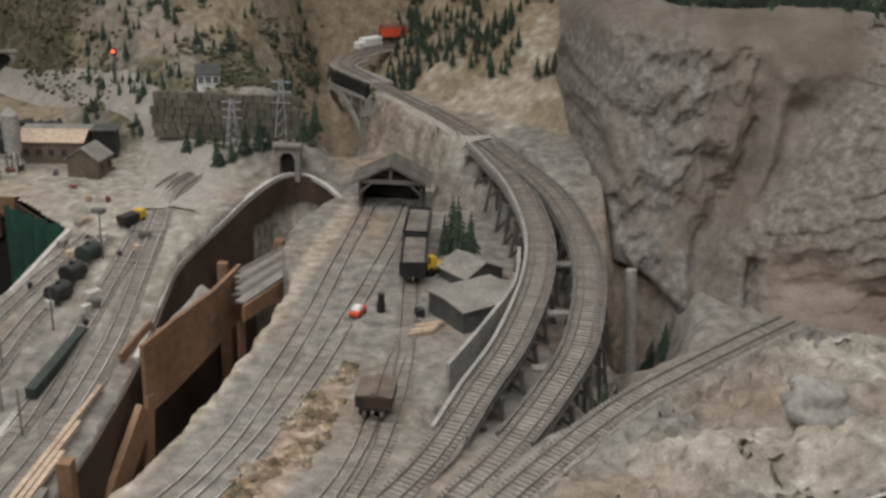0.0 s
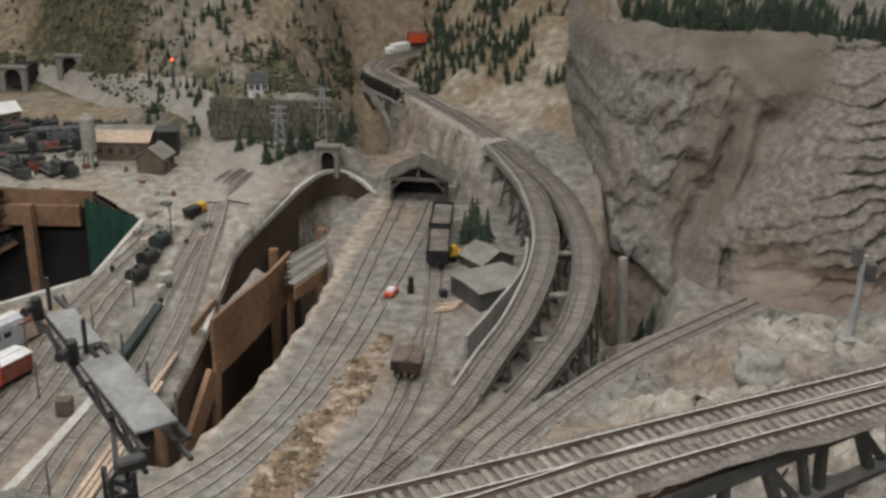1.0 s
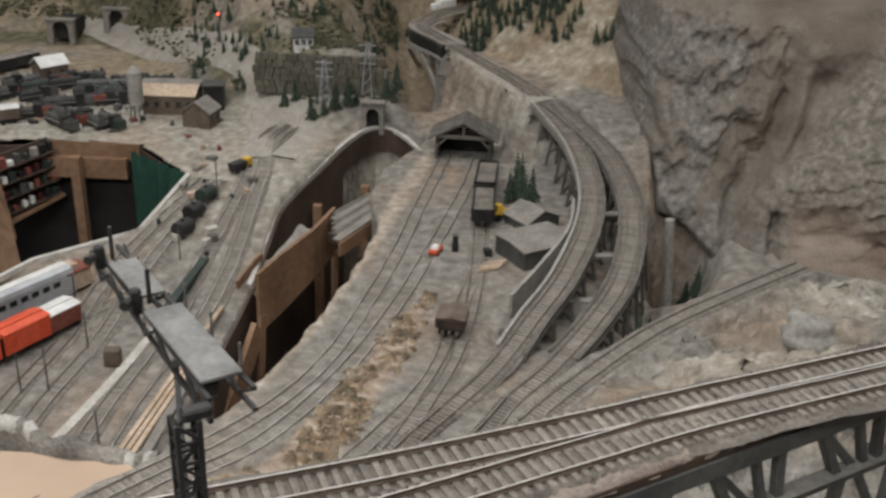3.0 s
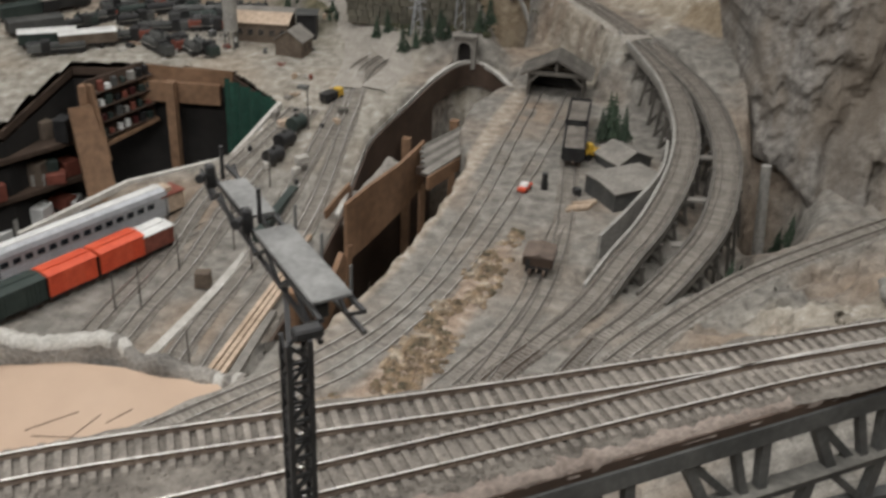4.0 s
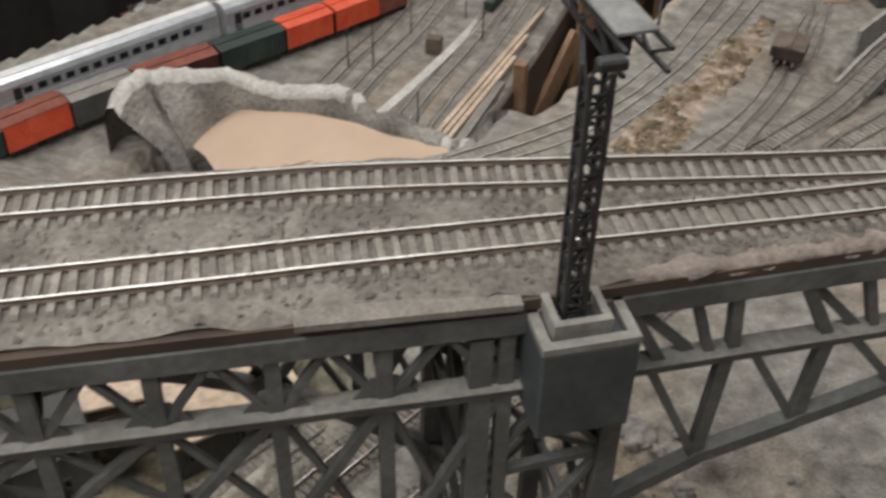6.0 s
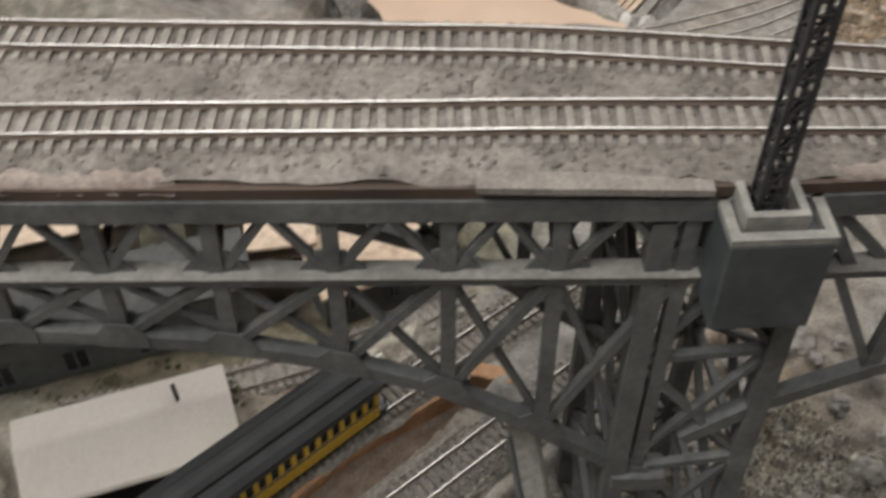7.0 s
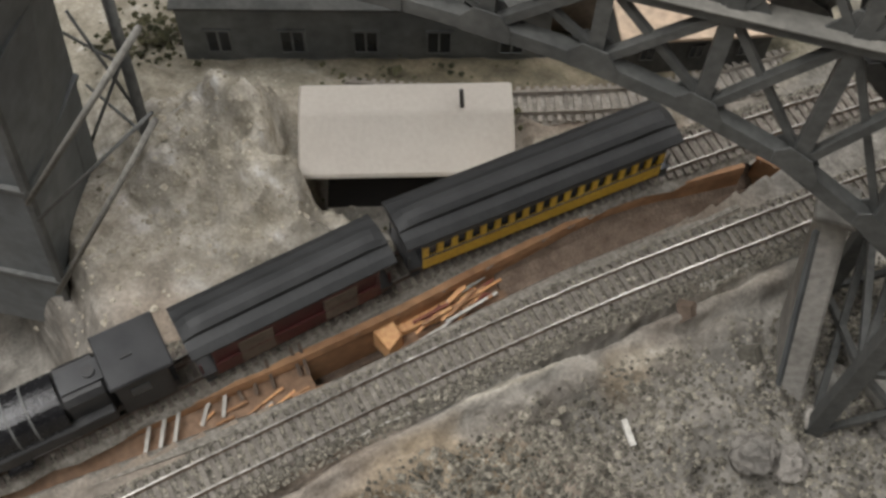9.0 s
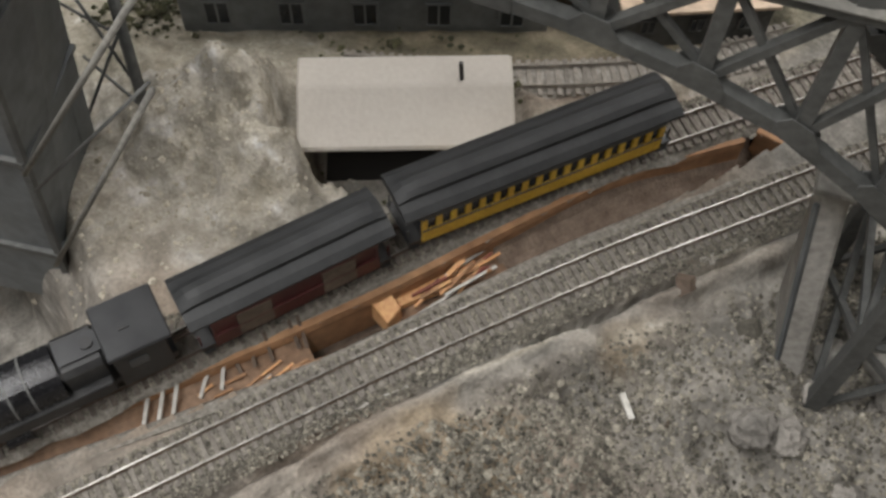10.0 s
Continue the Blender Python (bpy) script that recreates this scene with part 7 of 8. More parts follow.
def boxcar(name, label, x, y, z, turn, L, paint, roofm, H=0.042, open_top=False, group="freight cars"):
    W = 0.0335
    car = thing(name, label, "freight car", group, at=pose(x, y, z, 0, 0, math.degrees(turn)))
    part("frame", Shape().beam((-L / 2, 0, 0.010), (L / 2, 0, 0.010), W * 0.8, 0.003), BLACK, car)
    if open_top:
        for s in (-1, 1):
            part("side", Shape().beam((-L / 2, s * (W / 2 - 0.001), 0.020), (L / 2, s * (W / 2 - 0.001), 0.020), 0.002, 0.018), paint, car)
            part("end", Shape().beam((s * (L / 2 - 0.001), -W / 2, 0.020), (s * (L / 2 - 0.001), W / 2, 0.020), 0.002, 0.018), paint, car)
        part("load", Shape().box((0, 0, 0.020), (L - 0.005, W - 0.005, 0.012), 0, 0, 0.96), roofm, car)
    else:
        part("body", Shape().beam((-L / 2, 0, 0.0115 + (H - 0.0115) / 2), (L / 2, 0, 0.0115 + (H - 0.0115) / 2), W, H - 0.0115), paint, car, bevel=0.0004)
        part("roof", Shape().sweep([(-L / 2 - 0.001, 0, H), (L / 2 + 0.001, 0, H)], [(-W / 2 - 0.0008, 0), (-W / 2 - 0.0008, 0.001), (0, 0.0036), (W / 2 + 0.0008, 0.001), (W / 2 + 0.0008, 0)]), roofm, car)
        part("roof_walk", Shape().beam((-L / 2, 0, H + 0.0042), (L / 2, 0, H + 0.0042), 0.006, 0.0008), roofm, car)
        for s in (-1, 1):
            part("door", Shape().box((0, s * (W / 2 + 0.0003), 0.0115 + (H - 0.0115) / 2), (0.024, 0.001, H - 0.014)), paint, car, bevel=0.0003)
            for k in range(5):
                for t in (-1, 1):
                    part("rib", Shape().box((t * (0.018 + (L / 2 - 0.02) * k / 4.2), s * (W / 2 + 0.0003), 0.0115 + (H - 0.0115) / 2), (0.001, 0.0008, H - 0.0125)), paint, car)
            part("ladder", Shape().box((s * (L / 2 + 0.0006), 0.011, H * 0.55), (0.0006, 0.005, H * 0.7)), BLACK, car)
    for s in (-1, 1):
        truck(car, s * max(L / 2 - 0.02, L * 0.27), min(0.02, L * 0.35))
        part("coupler", Shape().box((s * (L / 2 + 0.003), 0, 0.009), (0.007, 0.0025, 0.0025)), RAILSIDE, car)
    return car


boxcar("boxcar", "short dark rust boxcar with a dusty brown roof", -0.2225, 1.122, 0.0025, math.radians(88), 0.038, FASCIA, ROOFDUST, 0.023)
boxcar("gondola_car", "dark open gondola car loaded with grey brown spoil", -0.2165, 1.475, 0.0035, math.radians(93), 0.10, BLACK, DECKDIRT, open_top=True)
boxcar("gondola_car", "dark open gondola car loaded with grey brown spoil", -0.2215, 1.585, 0.0035, math.radians(91), 0.10, BLACK, DECKDIRT, open_top=True)
ld = thing("wheel_loader", "small yellow wheel loader beside the hut", "loader", at=pose(-0.192, 1.475, ground_z(-0.192, 1.475), 0, 0, 40))
part("chassis", Shape().box((0, 0, 0.010), (0.026, 0.013, 0.008)), YELLOW, ld, bevel=0.0008)
part("cab", Shape().box((-0.004, 0, 0.019), (0.010, 0.011, 0.011), 0, 0, 0.85), YELLOW, ld, bevel=0.0006)
part("bucket", Shape().box((0.021, 0, 0.008), (0.008, 0.018, 0.009), 0, 0, 0.6), YELLOW, ld)
for i in (-1, 1):
    part("lift_arm", Shape().beam((0.004, i * 0.005, 0.016), (0.019, i * 0.005, 0.008), 0.002, 0.003), YELLOW, ld)
    for j in (-1, 1):
        part("wheel", Shape().rod((i * 0.009, j * 0.005, 0.0055), (i * 0.009, j * 0.0085, 0.0055), 0.0055, n=14), BLACK, ld)
cr = thing("car", "small red and white car on the flat", "car", at=pose(-0.269, 1.335, ground_z(-0.269, 1.335), 0, 0, 75) @ Matrix.Scale(0.72, 4))
part("body", Shape().box((0, 0, 0.007), (0.036, 0.017, 0.008)), ORANGE, cr, bevel=0.0015)
part("cabin", Shape().box((-0.002, 0, 0.0135), (0.018, 0.015, 0.006), 0, 0, 0.8), WHITE, cr, bevel=0.001)
for i in (-1, 1):
    for j in (-1, 1):
        part("wheel", Shape().rod((i * 0.011, j * 0.0065, 0.0035), (i * 0.011, j * 0.009, 0.0035), 0.0035, n=12), BLACK, cr)
for za_, zb_, rr_ in ((-0.002, 0.012, 0.005), (0.012, 0.023, 0.004)):
    tagged(part("oil_drum", Shape().rod((-0.244, 1.35, za_), (-0.244, 1.35, zb_), rr_, n=14), BLACK), "black oil drum stacked beside the track", "drum", "oil drums")
tagged(part("scrap_bin", Shape().box((-0.199, 1.342, 0.005), (0.010, 0.010, 0.011), 0.4), BLACK, bevel=0.0008), "small black bin on the flat", "bin")
for k in range(5):
    tagged(part("timber_baulk", Shape().beam((-0.208 + 0.002 * k, 1.285 + 0.006 * k, 0.003 + 0.002 * (k % 2)), (-0.18 + 0.002 * k, 1.30 + 0.006 * k, 0.003), 0.004, 0.004), PLANK), "pale cut timber lying in a pile", "timber", "timber pile")

# trestle decks carrying the two curved tracks
VL = [(-0.150, 1.07, 0.012), (-0.128, 1.14, 0.02), (-0.096, 1.223, 0.034), (-0.068, 1.353, 0.05), (-0.064, 1.477, 0.06), (-0.087, 1.622, 0.071), (-0.125, 1.733, 0.08), (-0.165, 1.84, 0.086)]
VR = [(-0.092, 1.07, 0.012), (-0.06, 1.138, 0.02), (-0.025, 1.232, 0.034), (-0.008, 1.362, 0.05), (-0.014, 1.484, 0.06), (-0.041, 1.602, 0.071), (-0.095, 1.722, 0.08), (-0.145, 1.825, 0.086)]
for pts, par in ((VL, True), (VR, False)):
    vd = thing("timber_trestle", "grey timber trestle carrying a curved track over the flat", "trestle", "trestles")
    ln = spline(pts, 0.01)
    part("deck", Shape().sweep(ln, [(-0.0175, -0.014), (-0.0175, -0.0045), (0.0175, -0.0045), (0.0175, -0.014)]), GREYROOF, vd)
    for u in (-0.0172, 0.0172):
        part("guard", Shape().sweep(offset(ln, u), [(-0.002, -0.004), (-0.002, 0.0035 if (par and u > 0) else 0.001), (0.002, 0.0035 if (par and u > 0) else 0.001), (0.002, -0.004)]), PIERC if (par and u > 0) else TIMBER, vd)
    for i in range(4, len(ln) - 1, 5):
        p, q = ln[i], ln[i + 1]
        d = (q - p).normalized()
        n_ = Vector((-d.y, d.x, 0))
        gz = ground_z(p.x, p.y) - 0.02
        top_ = p.z - 0.016
        if top_ - gz < 0.02:
            continue
        for u in (-0.018, -0.006, 0.006, 0.018):
            a, b = p + n_ * u, p + n_ * u * 1.5
            part("trestle_post", Shape().beam((b.x, b.y, gz), (a.x, a.y, top_), 0.004, 0.004, up=d), TIMBER, vd)
        part("cap", Shape().beam((p + n_ * 0.022).to_tuple()[:2] + (top_,), (p - n_ * 0.022).to_tuple()[:2] + (top_,), 0.005, 0.005), TIMBER, vd)
        for s in (-1, 1):
            a, b = p + n_ * 0.026 * s, p - n_ * 0.019 * s
            part("sway_brace", Shape().beam((a.x, a.y, gz + 0.02), (b.x, b.y, top_ - 0.004), 0.002, 0.004), TIMBER, vd)
low_wall = spline([(-0.158, 1.175, 0.02), (-0.125, 1.245, 0.034), (-0.094, 1.33, 0.047), (-0.088, 1.42, 0.054)], 0.01)
tagged(part("parapet", Shape().sweep(low_wall, [(-0.002, -0.03), (-0.002, 0.008), (0.002, 0.008), (0.002, -0.03)]), PIERC), "low pale parapet wall beside the trestle", "parapet")
for k, (x, y, z) in enumerate(((-0.06, 1.20, 0.028), (-0.043, 1.30, 0.044), (-0.036, 1.42, 0.054), (-0.06, 1.60, 0.069), (-0.1, 1.70, 0.077))):
    tagged(part("cross_plank", Shape().box((x, y, z - 0.012), (0.03, 0.012, 0.003), 0.15), GREYROOF), "grey plank bridging the gap between trestles", "plank", "cross planks")

# lone concrete stub in the gully
tagged(part("stub_column", Shape().rod((0.062, 1.435, -0.16), (0.05, 1.45, 0.028), 0.009, 0.007, n=10), PIERC), "pale weathered column stub standing in the gully", "column")
boulder(0.16, 1.05, 0.028, PIERC, "large rounded pale grey plaster boulder on the slope", lift=0.25)
sg = thing("signal_post", "grey signal post with twin heads on the rock slope", "signal", at=pose(0.285, 1.165, ground_z(0.285, 1.165)) @ Matrix.Scale(1.35, 4))
part("base", Shape().box((0, 0, 0.004), (0.018, 0.018, 0.012)), PIERC, sg, bevel=0.001)
part("mast", Shape().rod((0, 0, 0), (0, 0, 0.085), 0.0028), SILVER, sg)
part("head", Shape().box((-0.006, 0, 0.085), (0.008, 0.008, 0.016)), STEEL, sg, bevel=0.001)
part("head", Shape().box((0.007, 0, 0.07), (0.008, 0.008, 0.016)), STEEL, sg, bevel=0.001)
part("ladder", Shape().beam((0.004, 0.003, 0.004), (0.004, 0.003, 0.08), 0.003, 0.0008), SILVER, sg)


# clutter between the engines and sheds
rc = random.Random(61)


def yard_clutter(n, x0, x1, y0, y1):
    for k in range(n):
        x, y = rc.uniform(x0, x1), rc.uniform(y0, y1)
        if inside(np.array([x]), np.array([y]), HOLE)[0]:
            continue
        z = ground_z(x, y)
        a, b, h = rc.uniform(0.006, 0.02), rc.uniform(0.005, 0.012), rc.uniform(0.004, 0.012)
        m = rc.choice([WHITE, PALE, GREYROOF, STEEL, BLACK, WALLGREY, RUST, PLANK, TIMBER])
        if k % 3 == 0:
            tagged(part("drum", Shape().rod((x, y, z - 0.002), (x, y, z + 0.008), 0.0034, n=12), m), "small metal drum standing in the engine yard", "drum", "yard drums")
        elif k % 3 == 1:
            tagged(part("crate", Shape().box((x, y, z + h / 2 - 0.001), (a, b, h + 0.002), rc.uniform(0, 3)), m, bevel=0.0005), "small crate among the engine yard's scrap", "crate", "yard crates")
        else:
            heap = thing("scrap_heap", "small heap of scrap bars in the yard", "scrap", "scrap heaps", at=pose(x, y, z))
            for q in range(4):
                t = rc.uniform(0, 3.1)
                u, v, h_ = rc.uniform(-0.004, 0.004), rc.uniform(-0.004, 0.004), 0.0006 + 0.0013 * q
                part("bar", Shape().beam((u - 0.009 * math.cos(t), v - 0.009 * math.sin(t), h_), (u + 0.009 * math.cos(t), v + 0.009 * math.sin(t), h_), 0.002, 0.0015), m, heap)


yard_clutter(60, -1.15, -0.73, 1.72, 2.0)
yard_clutter(26, -0.86, -0.60, 1.42, 1.70)

# ---- opening in the layout with the workshop below ----
hole = thing("layout_opening", "dark access opening framed by pine fascia boards", "opening", kind="structure")
hp = HOLE + HOLE[:1]
for a, b in zip(hp[:-1], hp[1:]):
    za, zb = ground_z(*a), ground_z(*b)
    part("fascia_board", Shape().beam((a[0], a[1], za - 0.016), (b[0], b[1], zb - 0.016), 0.006, 0.03 if a == HOLE[5] else 0.012), PLY if a == HOLE[5] else FASCIA, hole)
    # added near-black skirt down to the floor, painting the opening's shade
    part("opening_shade_skirt", Shape().add([(a[0], a[1], za - 0.03), (b[0], b[1], zb - 0.03), (b[0], b[1], -1.1), (a[0], a[1], -1.1)], [(0, 1, 2, 3)]), DARK, hole)
tagged(part("edge_strip", Shape().sweep([(-0.71, 1.60, -0.018), (-0.748, 1.472, -0.066), (-0.874, 1.378, -0.082), (-0.953, 1.203, -0.096)], [(-0.004, -0.004), (-0.004, 0.005), (0.004, 0.005), (0.004, -0.004)]), PALE), "pale plaster strip along the yard edge", "strip")
cl = thing("green_cloth", "dark green cloth hung under the yard edge", "cloth")
sh = Shape()
for i in range(25):
    t = i / 24
    x, y = -0.84 + 0.125 * t, 1.695 - 0.08 * t
    w = 0.004 * math.sin(i * 1.3)
    sh.v += [(x + w, y - 0.014 + w, -0.012), (x + w * 2, y - 0.02 + w * 2, -0.42)]
sh.f = [(2 * i, 2 * i + 1, 2 * i + 3, 2 * i + 2) for i in range(24)]
sh.s = [0] * 24
part("drape", sh, GREEN_CLOTH, cl, smooth=True)
for x, y in ((-0.93, 1.66), (-1.06, 1.60)):
    tagged(part("pine_post", Shape().beam((x, y, -1.1), (x, y, -0.02), 0.016, 0.016), PLY), "pine post carrying the layout edge", "post", "layout posts")
tagged(part("pine_beam", Shape().beam((-1.0, 1.672, -0.045), (-0.85, 1.685, -0.045), 0.012, 0.036), PLY), "brown pine beam under the layout edge", "beam")
rack = thing("parts_rack", "dark parts rack hung under the layout edge, full of small items", "rack")
RA, RD = Vector((-1.05, 1.60, 0)), Vector((0.62, 0.785, 0))
RN = Vector((0.785, -0.62, 0))


def rk(a, n_, z):
    return RA + RD * a + RN * n_ + Vector((0, 0, z))


part("back_board", Shape().beam(rk(0.0, 0.0, -0.065), rk(0.108, 0.0, -0.05), 0.004, 0.11), FASCIA, rack)
part("side_board", Shape().beam(rk(-0.004, 0.006, -0.015), rk(0.008, 0.02, -0.15), 0.03, 0.006, up=RD), PLY, rack, "brown board at the rack's side")
part("bottom_batten", Shape().beam(rk(0.0, 0.014, -0.128), rk(0.112, 0.014, -0.098), 0.012, 0.006), PLY, rack)
rq = random.Random(81)
for r_ in range(4):
    part("shelf", Shape().beam(rk(0.0, 0.01, -0.112 + 0.027 * r_), rk(0.108, 0.01, -0.094 + 0.026 * r_), 0.018, 0.002), FASCIA, rack)
    for k in range(7):
        a = 0.008 + 0.0145 * k + rq.uniform(-0.002, 0.002)
        h = rq.uniform(0.008, 0.018)
        part("item", Shape().beam(rk(a, 0.011, -0.111 + 0.027 * r_ + 0.018 * a / 0.108 + h / 2), rk(a + rq.uniform(0.006, 0.012), 0.011, -0.111 + 0.027 * r_ + 0.018 * a / 0.108 + h / 2), 0.010, h), rq.choice([RUST, BLACK, WALLGREY, PIERC, WHITE, MAROON, DKGREEN, BLACK]), rack, bevel=0.0006)
tagged(part("leaning_board", Shape().beam((-1.0, 1.53, -0.30), (-1.055, 1.58, -0.05), 0.05, 0.008), PLY), "brown board leaning against the posts", "board")
tagged(part("cross_batten", Shape().beam((-0.93, 1.64, -0.22), (-1.02, 1.48, -0.34), 0.008, 0.008), PLY), "brown batten nailed across the posts", "batten")
tagged(part("grey_pipe", Shape().rod((-1.03, 1.22, -1.1), (-1.06, 1.3, -0.03), 0.004), PIERC), "pale grey pipe standing in the opening", "pipe")
tagged(part("pale_curtain", Shape().sweep([(-1.2, 1.25, -0.5), (-1.195, 1.262, -0.5), (-1.19, 1.268, -0.5)], [(-0.003, -0.5), (-0.003, 0.42), (0.003, 0.42), (0.003, -0.5)]), GREYROOF), "grey sheet hanging at the opening", "curtain")
rs = random.Random(21)
for k, z in enumerate((-0.11, -0.18, -0.26, -0.36)):
    tagged(part("shelf_board", Shape().beam((-1.29, 1.28, z - 0.008), (-1.09, 1.63, z - 0.008), 0.07, 0.008), FASCIA), "dark workshop shelf board with clutter", "shelf", "workshop shelves")
    for i in range(22):
        t = rs.random()
        u = rs.uniform(-0.028, 0.028)
        x, y = -1.285 + 0.19 * t + u * 0.86, 1.29 + 0.33 * t - u * 0.5
        m = rs.choice([RUST, RUST, BROWNWALL, WHITE, PIERC, BLACK, BLACK, DKGREEN, BROWNWALL])
        h = rs.uniform(0.014, 0.045)
        tagged(part("storage_box", Shape().box((x, y, z - 0.004 + h / 2), (rs.uniform(0.02, 0.045), rs.uniform(0.015, 0.035), h), rs.uniform(0, 3)), m, bevel=0.0015), "small box of parts on a workshop shelf", "box", "boxes on workshop shelves")

# ---- west yard ----
AM = spline([(-0.785, 1.335, -0.098), (-0.865, 1.172, -0.098), (-0.935, 1.035, -0.098), (-1.0, 0.90, -0.098), (-1.06, 0.74, -0.098), (-1.10, 0.6, -0.098)], 0.002)
OR = spline([(-0.748, 1.235, -0.098), (-0.80, 1.12, -0.098), (-0.863, 0.99, -0.098), (-0.925, 0.87, -0.098), (-0.98, 0.745, -0.098), (-1.02, 0.6, -0.098)], 0.002)


def along(line, s):
    i = min(max(int(s / 0.002), 12), len(line) - 13)
    d = line[i + 12] - line[i - 12]
    return line[i], math.atan2(d.y, d.x)


def streamliner(s, L):
    p, turn = along(AM, s)
    car = thing("streamlined_coach", "silver streamlined passenger coach with a dark window band", "passenger car", "yard passenger cars", at=pose(p.x, p.y, p.z, 0, 0, math.degrees(turn)))
    W = 0.035
    part("body", Shape().sweep([(-L / 2, 0, 0), (L / 2, 0, 0)], [(-W / 2, 0.008), (-W / 2, 0.040), (-W * 0.42, 0.046), (-W * 0.2, 0.049), (W * 0.2, 0.049), (W * 0.42, 0.046), (W / 2, 0.040), (W / 2, 0.008)]), SILVER, car)
    for sd in (-1, 1):
        n = 14
        for k in range(n):
            x = -L / 2 + 0.03 + (L - 0.06) * k / (n - 1)
            part("window", Shape().box((x, sd * (W / 2 + 0.0001), 0.031), (0.011, 0.001, 0.008)), GLASS, car)
        for z in (0.013, 0.017, 0.021):
            part("flute", Shape().beam((-L / 2, sd * (W / 2 + 0.0003), z), (L / 2, sd * (W / 2 + 0.0003), z), 0.0008, 0.001), SILVER, car)
        part("door", Shape().box((L * 0.44, sd * (W / 2 + 0.0001), 0.024), (0.010, 0.001, 0.026)), BLACK, car)
        truck(car, sd * (L / 2 - 0.045), 0.028)
    part("roof_rib", Shape().beam((-L / 2, 0, 0.0495), (L / 2, 0, 0.0495), 0.012, 0.001), WHITE, car)


for s in (0.165, 0.46, 0.75):
    streamliner(s, 0.288)
p, turn = along(AM, 0.008)
cab = thing("work_caboose", "weathered tan caboose at the end of the row", "caboose", at=pose(p.x + 0.008, p.y + 0.012, p.z, 0, 0, math.degrees(turn)))
part("body", Shape().box((0, 0, 0.023), (0.04, 0.03, 0.026)), TANROOF, cab, bevel=0.0006)
part("roof", Shape().box((0, 0, 0.038), (0.044, 0.034, 0.003)), RUST, cab, bevel=0.0006)
part("cupola", Shape().box((0.004, 0, 0.043), (0.014, 0.02, 0.009)), TANROOF, cab, bevel=0.0006)
for sd in (-1, 1):
    truck(cab, sd * 0.012, 0.016)
for s, L, m, r, nm, lab, hh in ((0.022, 0.05, RUST, WHITE, "boxcar", "rust boxcar with a white roof in the yard", 0.036), (0.085, 0.07, ORANGE, ORANGE, "boxcar", "bright orange-red boxcar in the yard", 0.04), (0.16, 0.07, ORANGE, ORANGE, "boxcar", "bright orange-red boxcar in the yard", 0.04), (0.245, 0.09, DKGREEN, DKGREEN, "boxcar", "dark green boxcar in the yard", 0.04), (0.345, 0.1, MAROON, RUST, "boxcar", "maroon boxcar with a dusty roof in the yard", 0.04), (0.44, 0.08, WALLGREY, GREYROOF, "boxcar", "dark grey boxcar in the yard", 0.042), (0.525, 0.078, ORANGE, RUST, "boxcar", "orange-red boxcar with ribbed sides in the yard", 0.044), (0.61, 0.084, DKGREEN, WALLGREY, "boxcar", "dark green boxcar with a tan door in the yard", 0.042), (0.71, 0.1, WALLGREY, GREYROOF, "boxcar", "dark grey boxcar in the yard", 0.042)):
    p, turn = along(OR, s)
    boxcar(nm, lab, p.x, p.y, p.z, turn, L, m, r, hh, group="yard freight cars")


def yard_z(x, y):
    return ground_z(x, y)


for k, (x, y) in enumerate(((-0.673, 1.465), (-0.668, 1.502), (-0.662, 1.545))):
    tk = thing("tank_load", "black cylindrical tank standing beside the yard track", "tank", "yard tanks", at=pose(x, y, yard_z(x, y), 0, 0, 70) @ Matrix.Scale(0.85, 4))
    part("shell", Shape().rod((-0.017, 0, 0.016), (0.017, 0, 0.016), 0.014, n=18), BLACK if k < 2 else DKGREEN, tk)
    part("manhole", Shape().rod((0, 0, 0.028), (0, 0, 0.033), 0.004, n=12), BLACK, tk)
    for i in (-0.011, 0.011):
        part("cradle", Shape().box((i, 0, 0.003), (0.004, 0.022, 0.008)), TIMBER, tk)
tagged(part("loading_ramp", Shape().beam((-0.628, 1.265, -0.085), (-0.622, 1.41, -0.075), 0.012, 0.014), DKGREEN), "long dark green loading ramp in the yard", "ramp")
hop = thing("dump_truck", "small dark truck with a yellow cab beside the yard road", "truck", at=pose(-0.632, 1.635, yard_z(-0.632, 1.635), 0, 0, 60) @ Matrix.Scale(0.8, 4))
part("bed", Shape().box((-0.008, 0, 0.013), (0.034, 0.02, 0.014), 0, 0, 1.08), BLACK, hop, bevel=0.0008)
part("cab", Shape().box((0.019, 0, 0.014), (0.014, 0.018, 0.018)), YELLOW, hop, bevel=0.001)
for i in (-0.018, 0.0, 0.018):
    for j in (-1, 1):
        part("wheel", Shape().rod((i, j * 0.007, 0.005), (i, j * 0.011, 0.005), 0.005, n=12), BLACK, hop)
rs = random.Random(31)
for x, y in ((-0.702, 1.175), (-0.735, 1.06), (-0.705, 1.07), (-0.585, 0.945), (-0.69, 1.33), (-0.66, 1.41), (-0.76, 1.27), (-0.645, 1.55), (-0.61, 1.2), (-0.655, 1.25)):
    z = yard_z(x, y)
    tagged(part("yard_pole", Shape().rod((x, y, z - 0.003), (x, y, z + rs.uniform(0.055, 0.075)), 0.0014, 0.0010, n=8), TIMBER), "thin grey pole standing in the yard", "pole", "yard poles")
tagged(part("relay_hut", Shape().box((-0.655, 1.145, -0.088), (0.02, 0.016, 0.022), 0.2), BROWNWALL, bevel=0.001), "small brown relay hut in the yard", "hut")
